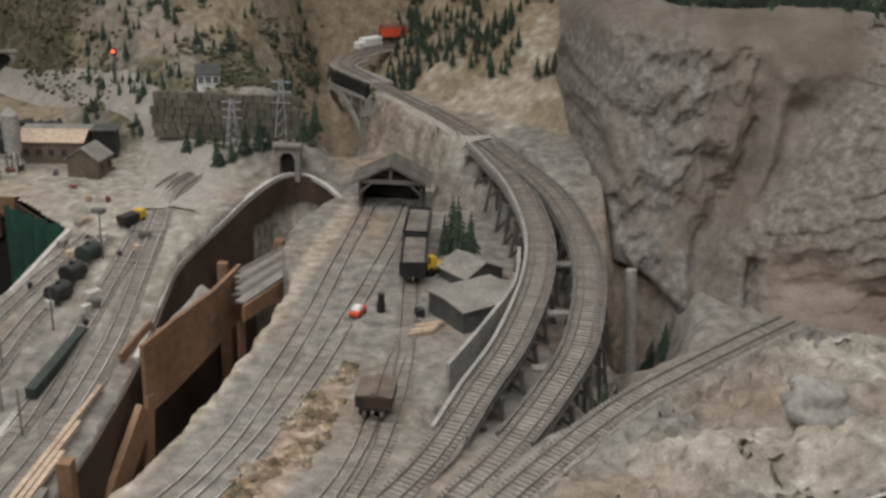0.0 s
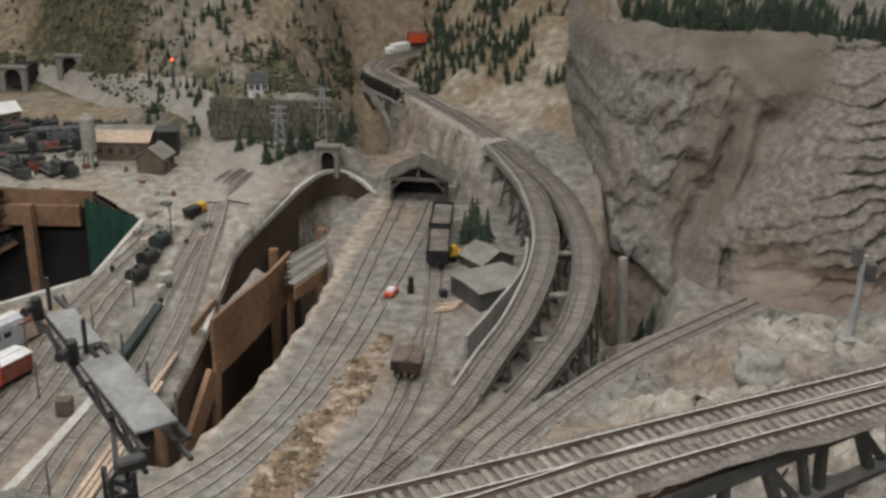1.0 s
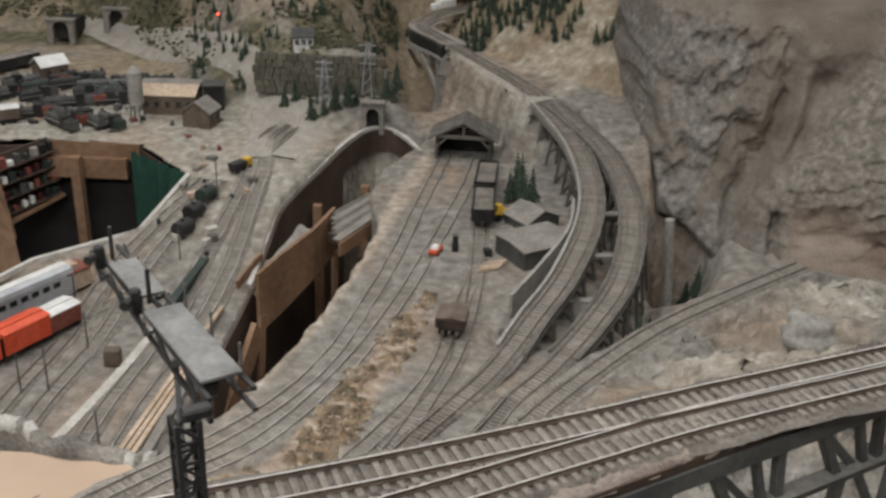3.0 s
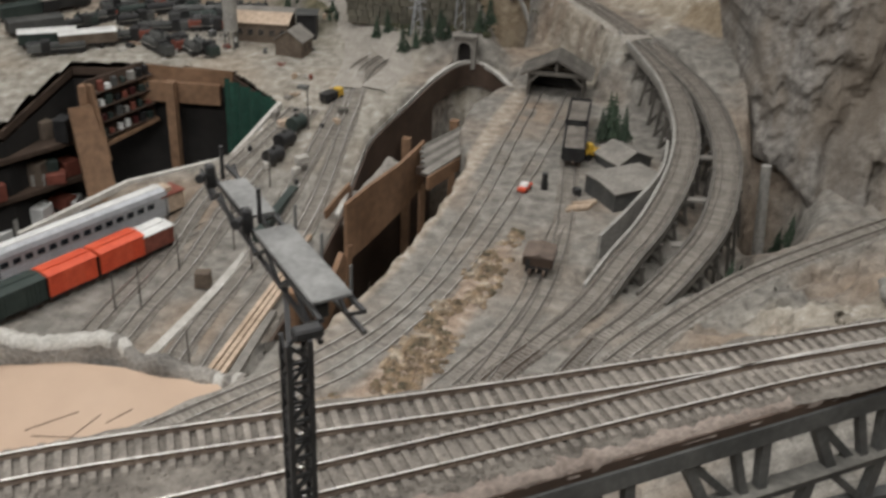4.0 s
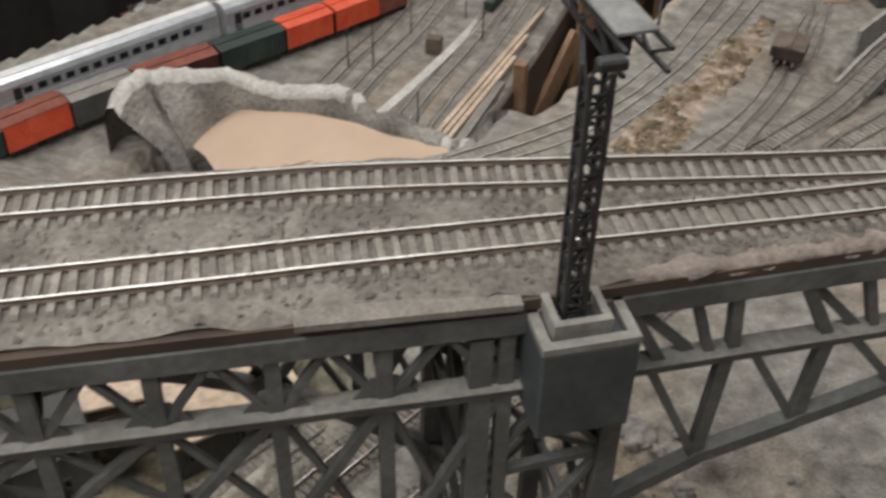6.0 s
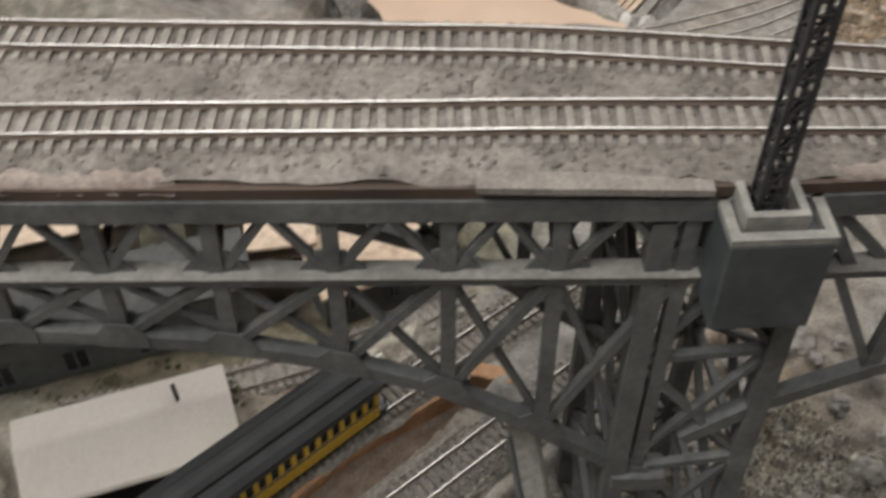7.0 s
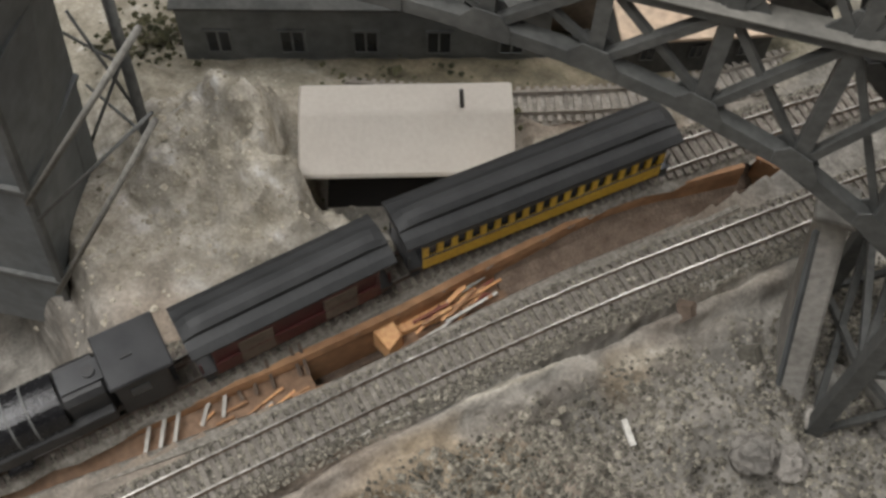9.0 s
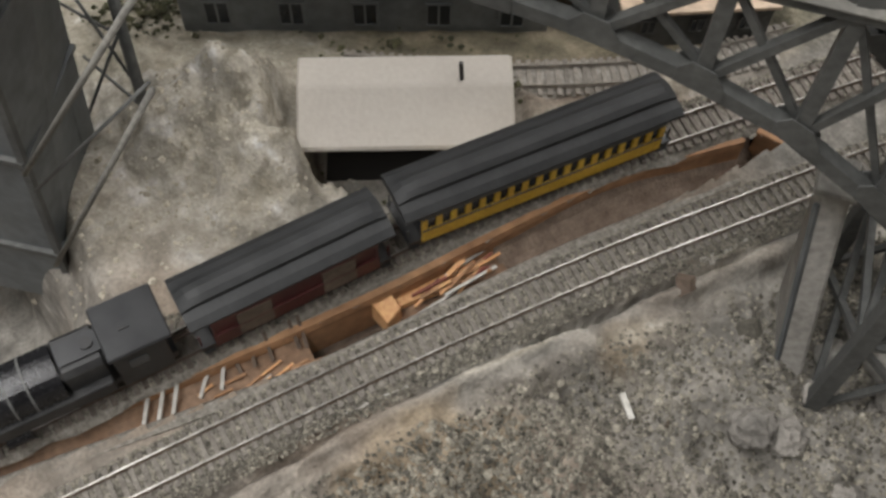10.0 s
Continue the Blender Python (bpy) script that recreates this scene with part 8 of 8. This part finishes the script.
for k in range(9):
    x, y = rs.uniform(-0.69, -0.6), rs.uniform(1.42, 1.6)
    tagged(part("crate", Shape().box((x, y, yard_z(x, y) + 0.005), (rs.uniform(0.008, 0.02), rs.uniform(0.006, 0.012), 0.011), rs.uniform(0, 3)), rs.choice([PALE, GREYROOF, TIMBER, PLANK]), bevel=0.0006), "small weathered crate in the yard", "crate", "yard crates")

# ---- engine yard in the north-west ----
building("long engine house under a wide tan roof", -0.838, 1.885, yard_z(-0.838, 1.885), 0.10, 0.065, 0.036, 0.1, BROWNWALL, TANROOF, 0.012, 5)
building("small gabled freight house with a pale roof", -0.757, 1.812, yard_z(-0.757, 1.812), 0.045, 0.052, 0.03, 1.45, BROWNWALL, GREYROOF, 0.018, 2)
building("dark square water tank house", -0.762, 1.905, yard_z(-0.762, 1.905), 0.036, 0.036, 0.045, 0.2, BLACK, WALLGREY, 0, 0)
building("white roofed shed at the yard throat", -1.128, 1.995, yard_z(-1.128, 1.995), 0.055, 0.045, 0.034, 0.9, BROWNWALL, WHITE, 0.014, 2)
building("low pale shed beside the engine house", -0.86, 1.945, yard_z(-0.86, 1.945), 0.11, 0.035, 0.026, 0.15, BROWNWALL, GREYROOF, 0, 3)
silo = thing("sand_tower", "grey round sand tower on thin legs", "tower", at=pose(-0.872, 1.80, yard_z(-0.872, 1.80)) @ Matrix.Diagonal((1.0, 1.0, 1.6, 1)))
part("bin", Shape().rod((0, 0, 0.022), (0, 0, 0.058), 0.013, n=20), PIERC, silo)
part("cone", Shape().rod((0, 0, 0.058), (0, 0, 0.065), 0.0135, 0.004, n=20), PIERC, silo)
for i in (-1, 1):
    for j in (-1, 1):
        part("leg", Shape().beam((i * 0.009, j * 0.009, -0.003), (i * 0.008, j * 0.008, 0.024), 0.002, 0.002), STEEL, silo)
ENGINE_SPOTS = [(-0.99, 1.93, 0.5), (-0.955, 1.965, 0.35), (-0.925, 1.935, 0.5), (-0.905, 1.99, 0.3), (-0.96, 1.89, 0.4), (-0.99, 1.785, -0.6), (-0.94, 1.765, -0.7), (-1.04, 1.86, 0.45), (-1.085, 1.78, 0.5), (-1.15, 1.70, 0.55), (-1.16, 1.90, 0.9), (-1.20, 1.83, 0.95), (-1.05, 1.99, 0.6), (-1.01, 1.955, 0.5), (-0.965, 1.915, 0.45), (-0.935, 1.905, 0.45), (-0.885, 1.925, 0.4), (-1.0, 1.755, -0.62), (-1.025, 1.80, -0.6), (-1.11, 1.885, 0.8), (-1.12, 1.93, 0.85), (-1.15, 1.955, 0.85), (-1.07, 1.955, 0.7), (-0.915, 1.775, -0.7), (-0.885, 1.965, 0.35), (-1.18, 1.875, 0.9)]
for k, (x, y, tn) in enumerate(ENGINE_SPOTS):
    z = yard_z(x, y)
    e = thing("stored_engine", "dark stored locomotive in the engine yard", "locomotive", "stored engines", at=pose(x, y, z, 0, 0, math.degrees(tn) + (180 if k % 3 == 0 else 0)) @ Matrix.Scale(0.72, 4))
    L = rs.uniform(0.07, 0.115)
    part("hood", Shape().rod((-L / 2, 0, 0.02), (L * 0.3, 0, 0.02), 0.011, 0.0095, n=14), rs.choice([BLACK, STEEL, DKGREEN, WALLGREY]), e)
    part("tender", Shape().box((L * 0.62, 0, 0.018), (L * 0.36, 0.026, 0.022)), rs.choice([STEEL, RUST, WALLGREY, DKGREEN]), e, bevel=0.0008)
    part("coal_load", Shape().box((L * 0.62, 0, 0.030), (L * 0.30, 0.020, 0.006), 0, 0, 0.7), BLACK, e)
    part("smokestack", Shape().rod((-L * 0.42, 0, 0.028), (-L * 0.42, 0, 0.037), 0.003, 0.0036, n=10), BLACK, e)
    for q in (-0.2, 0.05):
        part("dome", Shape().rod((q * L, 0, 0.028), (q * L, 0, 0.035), 0.004, 0.003, n=10), STEEL, e)
    for q in (-1, 1):
        part("running_board", Shape().beam((-L / 2, q * 0.0125, 0.0155), (L * 0.28, q * 0.0125, 0.0155), 0.004, 0.001), STEEL_TOP, e)
    part("cab", Shape().box((L * 0.38, 0, 0.022), (0.022, 0.027, 0.028)), BLACK, e, bevel=0.0008)
    part("frame", Shape().box((0, 0, 0.008), (L, 0.026, 0.007)), BLACK, e)
    for i in (-0.3, 0.3):
        truck(e, i * L, 0.018)
for k in range(7):
    x, y, tn, m = [(-1.19, 1.72, 0.55, DKGREEN), (-1.12, 1.735, 0.62, BROWNWALL), (-1.25, 1.78, 0.8, WALLGREY), (-1.27, 1.92, 1.0, BLACK), (-1.32, 1.86, 0.95, DKGREEN), (-1.23, 2.05, 1.1, BLACK), (-1.38, 1.95, 0.9, WALLGREY)][k]
    boxcar("stored_car", "stored passenger car standing in the engine yard", x, y, yard_z(x, y), tn, 0.10, m, WHITE if k < 2 else (GREYROOF if k % 2 else m), 0.03, group="stored cars")
for road_pts in ([(-0.148, 1.795), (-0.17, 1.86), (-0.2, 1.915), (-0.252, 1.995), (-0.31, 2.075)], [(-1.286, 2.409), (-1.183, 2.36), (-0.975, 2.19), (-0.831, 2.09), (-0.735, 2.0), (-0.665, 1.9), (-0.635, 1.80), (-0.618, 1.67)], [(-0.70, 1.955), (-0.618, 1.885), (-0.572, 1.83), (-0.556, 1.78), (-0.574, 1.675)]):
    road_line = spline([(a_, b_, 0) for a_, b_ in road_pts], 0.008)
    sh = Shape()
    for i, p in enumerate(road_line):
        q = road_line[min(i + 1, len(road_line) - 1)] - road_line[max(i - 1, 0)]
        q.normalize()
        for u in (-0.032, -0.02, -0.007, 0.007, 0.02, 0.032):
            x, y = p.x - q.y * u, p.y + q.x * u
            sh.v.append((x, y, ground_z(x, y) + (0.0035 if abs(u) < 0.025 else -0.004)))
    sh.f = [(i * 6 + k, i * 6 + k + 1, i * 6 + 7 + k, i * 6 + 6 + k) for i in range(len(road_line) - 1) for k in range(5)]
    sh.s = [0] * len(sh.f)
    tagged(part("dirt_road", sh, PALEDIRT, smooth=True), "pale dirt road curving past the yard", "road", kind="structure")
rsg = thing("red_signal", "tall thin signal with a lit red lamp", "signal", at=pose(-0.80, 2.07, yard_z(-0.80, 2.07)))
part("mast", Shape().rod((0, 0, -0.004), (0, 0, 0.06), 0.0018), STEEL, rsg)
part("head", Shape().box((0, 0, 0.063), (0.008, 0.006, 0.012)), BLACK, rsg, bevel=0.0006)
part("lamp", Shape().rod((0, -0.0032, 0.064), (0, -0.005, 0.064), 0.0028, n=10), REDLIGHT, rsg, "lit red lamp")

# ---- walls, portals and far viaduct ----
rw = thing("retaining_wall", "grey brown block retaining wall below the white house", "retaining wall", kind="structure")
rw_r = random.Random(19)
for j in range(6):
    x0 = -0.69 + rw_r.uniform(0, 0.01)
    while x0 < -0.445:
        w_ = rw_r.uniform(0.010, 0.022)
        xm = x0 + w_ / 2
        part("stone", Shape().box((xm, 1.912 + 0.1 * max(0, -0.70 - xm) + rw_r.uniform(-0.0015, 0.0015), 0.045 + 0.0127 * j), (w_ - 0.0008, 0.012, 0.0122), rw_r.uniform(-0.04, 0.04), 0, rw_r.uniform(0.9, 0.98)), MOSSWALL, rw)
        x0 += w_
building("white clapboard house with a dark roof", -0.60, 1.948, ground_z(-0.60, 1.948) + 0.001, 0.036, 0.03, 0.022, 0.3, WHITE, WALLGREY, 0.012, 3)


def portal(x, y, z, turn, W, H, label):
    th = thing("tunnel_portal", label, "tunnel portal", "tunnel portals", at=pose(x, y, z, 0, 0, math.degrees(turn)))
    sh = Shape()
    arc = [(W * 0.3 * math.cos(a), H * 0.55 + W * 0.3 * math.sin(a)) for a in np.linspace(0, math.pi, 9)]
    inner = [(W * 0.3, -0.01)] + arc + [(-W * 0.3, -0.01)]
    outer = [(W / 2, -0.01), (W / 2, H * 0.3), (W / 2, H * 0.6), (W / 2, H), (W * 0.25, H), (0, H), (-W * 0.25, H), (-W / 2, H), (-W / 2, H * 0.6), (-W / 2, H * 0.3), (-W / 2, -0.01)]
    m = len(inner)
    for yy in (0.0, 0.014):
        sh.v += [(a, yy, b) for a, b in inner] + [(a, yy, b) for a, b in outer]
    for k in range(m - 1):
        sh.f += [(k, k + 1, m + k + 1, m + k), (2 * m + k, 3 * m + k, 3 * m + k + 1, 2 * m + k + 1), (k, 2 * m + k, 2 * m + k + 1, k + 1), (m + k, m + k + 1, 3 * m + k + 1, 3 * m + k)]
    sh.s = [0] * len(sh.f)
    part("arch_wall", sh, GREYROOF, th)
    part("coping", Shape().box((0, 0.006, H + 0.002), (W * 1.1, 0.02, 0.005)), GREYROOF, th, bevel=0.0006)
    # solid near-black box behind the arch, in place of the tunnel's shade
    part("bore_shade_box", Shape().box((0, 0.06, H * 0.4), (W * 0.7, 0.09, H * 0.9)), DARK, th)
    return th


portal(-0.448, 1.832, 0.006, 0.0, 0.04, 0.046, "pale stone tunnel portal above the ravine")
portal(-1.235, 2.27, 0.022, 0.1, 0.06, 0.042, "dark stone tunnel portal in the hillside")
portal(-1.135, 2.345, 0.036, 0.1, 0.06, 0.042, "dark stone tunnel portal in the hillside")
av = thing("arch_viaduct", "pale concrete arch viaduct with a black plate girder", "viaduct")
vl = [Vector((-0.355, 2.10, 0)), Vector((-0.372, 2.13, 0)), Vector((-0.405, 2.175, 0)), Vector((-0.432, 2.215, 0)), Vector((-0.443, 2.25, 0)), Vector((-0.44, 2.29, 0)), Vector((-0.42, 2.34, 0))]
vln = spline(vl, 0.008)
part("girder", Shape().sweep([(p.x, p.y, 0.088) for p in vln], [(-0.004, -0.014), (-0.004, 0.012), (0.004, 0.012), (0.004, -0.014)]), BLACK, av)
part("deck_edge", Shape().sweep([(p.x, p.y, 0.0985) for p in vln], [(0.004, -0.003), (0.004, 0.005), (-0.001, 0.005), (-0.001, 0.002), (-0.05, 0.002), (-0.05, -0.003)]), DUSTBED, av)
part("lower_band", Shape().sweep([(p.x, p.y, 0.071) for p in vln], [(0.006, -0.003), (0.006, 0.003), (-0.03, 0.003), (-0.03, -0.003)]), PIERC, av)
n = len(vln)
arch_line = [(p.x - 0.002, p.y, -0.03 + 0.095 * math.sin(math.pi * (0.02 + 0.96 * i / (n - 1)))) for i, p in enumerate(vln)]
for w in (0.0, 0.024):
    part("arch_rib", Shape().sweep([(a + w, b, c_) for a, b, c_ in arch_line], [(-0.003, -0.005), (-0.003, 0.005), (0.003, 0.005), (0.003, -0.005)]), PIERC, av)
for i in range(3, n - 2, 5):
    a, b, c_ = arch_line[i]
    if c_ < 0.06:
        part("spandrel_post", Shape().beam((a, b, c_), (a, b, 0.07), 0.004, 0.004), PIERC, av)
for k, (x, y) in enumerate(((-0.135, 2.33), (-0.105, 2.335), (-0.075, 2.34), (-0.045, 2.34))):
    z = ground_z(x, y)
    tagged(part("white_pier", Shape().box((x, y, z + 0.03), (0.012, 0.016, 0.09)), WHITE, bevel=0.001), "white viaduct pier high in the forest", "pier", "white piers")
boxcar("far_boxcar", "bright red car on the far curve", -0.345, 2.43, 0.118, 0.4, 0.05, ORANGE, RUST, 0.03, group="far cars")
tagged(part("white_truck", Shape().box((-0.385, 2.385, 0.124), (0.05, 0.02, 0.018), 0.9).box((-0.405, 2.36, 0.12), (0.016, 0.018, 0.014), 0.9), WHITE, bevel=0.002), "white truck parked by the far curve", "truck")
for x, y, h in ((-0.47, 1.905, 0.1), (-0.545, 1.88, 0.075)):
    z = ground_z(x, y)
    py = thing("power_pylon", "pale lattice power pylon among the trees", "pylon", "power pylons", at=pose(x, y, z))
    for i in (-1, 1):
        for j in (-1, 1):
            part("leg", Shape().beam((i * 0.010, j * 0.010, -0.004), (i * 0.002, j * 0.002, h), 0.0014, 0.0014), SILVER, py)
    for k in range(5):
        t = k / 5
        r = 0.010 - 0.008 * t
        part("ring", Shape().beam((-r, -r, h * t), (r, -r, h * (t + 0.2)), 0.001, 0.001).beam((r, r, h * t), (-r, r, h * (t + 0.2)), 0.001, 0.001), SILVER, py)
    for zz in (0.6, 0.78, 0.94):
        part("cross_arm", Shape().beam((-0.016, 0, h * zz), (0.016, 0, h * zz), 0.0016, 0.002), SILVER, py)


# ---- trees ----
crowns = []
FAR_GREEN = mat("far_conifer_green", [(0.022, 0.038, 0.024), (0.05, 0.075, 0.045)], 120, 0.95, 0, 0.3, island=1, vary=0.3)


def conifer(seed, label):
    r = random.Random(seed)
    th = thing("conifer", label, "tree", "conifers")
    part("trunk", Shape().rod((0, 0, -0.004), (0, 0, 0.05), 0.0014, 0.0003, n=6), BARK, th)
    sh = Shape()
    layers = 11
    for k in range(layers):
        t = k / (layers - 1)
        z = 0.006 + 0.043 * t
        rad = 0.0115 * (1 - t) ** 0.85 + 0.0012
        for j in range(9):
            a = 6.283 * j / 9 + r.uniform(-0.3, 0.3)
            q = rad * r.uniform(0.65, 1.2)
            w = 0.0024 * (1.15 - t)
            ca, sa = math.cos(a), math.sin(a)
            drop = 0.35 * q
            base_ = (0.0, 0.0, z + 0.003)
            tip = (q * ca, q * sa, z - drop + r.uniform(-0.001, 0.001))
            l = (q * 0.6 * ca - w * sa, q * 0.6 * sa + w * ca, z - drop * 0.4)
            rr = (q * 0.6 * ca + w * sa, q * 0.6 * sa - w * ca, z - drop * 0.4)
            m = (q * 0.55 * ca, q * 0.55 * sa, z + 0.0014)
            sh.add([base_, l, tip, rr, m], [(0, 1, 4), (1, 2, 4), (2, 3, 4), (3, 0, 4), (0, 3, 2, 1)])
    part("crown", sh, CONIFER, th)
    crowns.append(sh)
    return th


models = [conifer(k, "small dark green model conifer on the slope") for k in range(4)]
rt = random.Random(77)
spots = []


def scatter(n, fx, keep_, lo, hi):
    c = 0
    for _ in range(n * 30):
        x, y = fx()
        if keep_(x, y) and all((x - a) ** 2 + (y - b) ** 2 > 0.00009 for a, b, _h in spots):
            spots.append((x, y, rt.uniform(lo, hi)))
            c += 1
            if c >= n:
                break


def road_y(x):
    return float(np.interp(x, [-0.45, -0.37, -0.26, -0.18, -0.12, -0.05, 0.03], [2.29, 2.19, 2.06, 1.98, 1.93, 1.86, 1.79]))


scatter(330, lambda: (rt.uniform(-0.34, 0.02), rt.uniform(1.95, 2.55)), lambda x, y: y > road_y(x) + 0.09 + 0.35 * max(0, x + 0.06) and noise.noise((x * 9, y * 9, 0)) > -0.12, 0.45, 0.78)


def cliff_top():
    x = rt.uniform(-0.02, 0.6)
    return x, float(cliff_foot(x)) + 0.275 + 0.3 * rt.random() ** 1.4


scatter(330, cliff_top, lambda x, y: ground_z(x, y) > 0.285 and noise.noise((x * 7, y * 7, 9)) > -0.4, 0.7, 1.1)
scatter(170, lambda: (rt.uniform(-0.95, -0.42), rt.uniform(1.86, 2.5)), lambda x, y: noise.noise((x * 8, y * 8, 4)) > 0.0 and not (-0.64 < x < -0.56 and y < 1.99) and ground_z(x, y) > 0.02, 0.35, 0.75)
for x, y, h in ((-0.002, 1.17, 0.9), (0.01, 1.20, 0.8), (0.085, 1.47, 1.1), (0.10, 1.45, 1.0), (-0.182, 1.543, 1.35), (-0.164, 1.55, 1.5), (-0.148, 1.538, 1.4), (-0.172, 1.562, 1.3), (-0.54, 1.85, 1.0), (-0.56, 1.84, 1.1), (-0.522, 1.86, 1.0), (-0.60, 1.885, 0.9), (-0.62, 1.875, 0.9), (-0.50, 1.87, 1.0), (-0.435, 1.90, 1.1), (-0.42, 1.93, 1.2)):
    spots.append((x, y, h))
spots.sort(key=lambda q: q[0] ** 2 + (q[1] + 0.4) ** 2)
wood = Shape()
for i, (x, y, h) in enumerate(spots):
    m = pose(x, y, ground_z(x, y), rt.uniform(-4, 4), rt.uniform(-4, 4), rt.uniform(0, 360))
    grow = Matrix.Diagonal((h * rt.uniform(0.85, 1.1), h * rt.uniform(0.85, 1.1), h, 1))
    if i < 4:
        models[i].matrix_world = m @ grow
    elif i < 290:
        copy_thing(models[i % 4], m @ grow)
    else:
        wood.add([m @ grow @ Vector(q) for q in crowns[i % 4].v], crowns[i % 4].f)
tagged(part("far_forest", wood, FAR_GREEN), "dense dark green model conifers on the far ridge", "forest", kind="stuff")
# scrub on hills and along the tracks
rg = np.random.RandomState(9)
sx_, sy_ = rg.uniform(-1.5, -0.34, 42000), rg.uniform(1.84, 3.0, 42000)
dn = np.clip(fbm(sx_, sy_, 6, 3, 91) * 2.2 + 0.35, 0, 1) * (height(sx_[None], sy_[None])[0] > 0.035)
ok = rg.rand(42000) < dn * 0.5
zz = height(sx_[None], sy_[None])[0]
stones("hill_scrub", [(a, b, c_ + 0.003) for a, b, c_, k in zip(sx_, sy_, zz, ok) if k], 0.0046, SCRUB, "olive and brown scrub on the hillside", 12)["category"] = "scrub"
sx_, sy_ = rg.uniform(-0.43, -0.25, 5000), rg.uniform(0.8, 1.22, 5000)
lo = np.interp(sy_, [0.8, 0.84, 0.96, 1.146, 1.2], [-0.415, -0.37, -0.333, -0.298, -0.268])
hi = np.interp(sy_, [0.8, 0.907, 1.073, 1.2], [-0.305, -0.288, -0.26, -0.25])
ok = (sx_ > lo) & (sx_ < hi) & (rg.rand(5000) < 0.9) & (fbm(sx_, sy_, 25, 3, 92) > -0.15)
zz = height(sx_[None], sy_[None])[0]
stones("trackside_scrub", [(a, b, c_ + 0.001) for a, b, c_, k in zip(sx_, sy_, zz, ok) if k], 0.0032, mat("straw_scrub", [(0.1, 0.085, 0.055), (0.23, 0.165, 0.105), (0.42, 0.36, 0.28)], 45, 0.95, 0, 0.5, island=1, vary=0.4), "straw coloured scrub and rubble between tracks", 13)["category"] = "scrub"
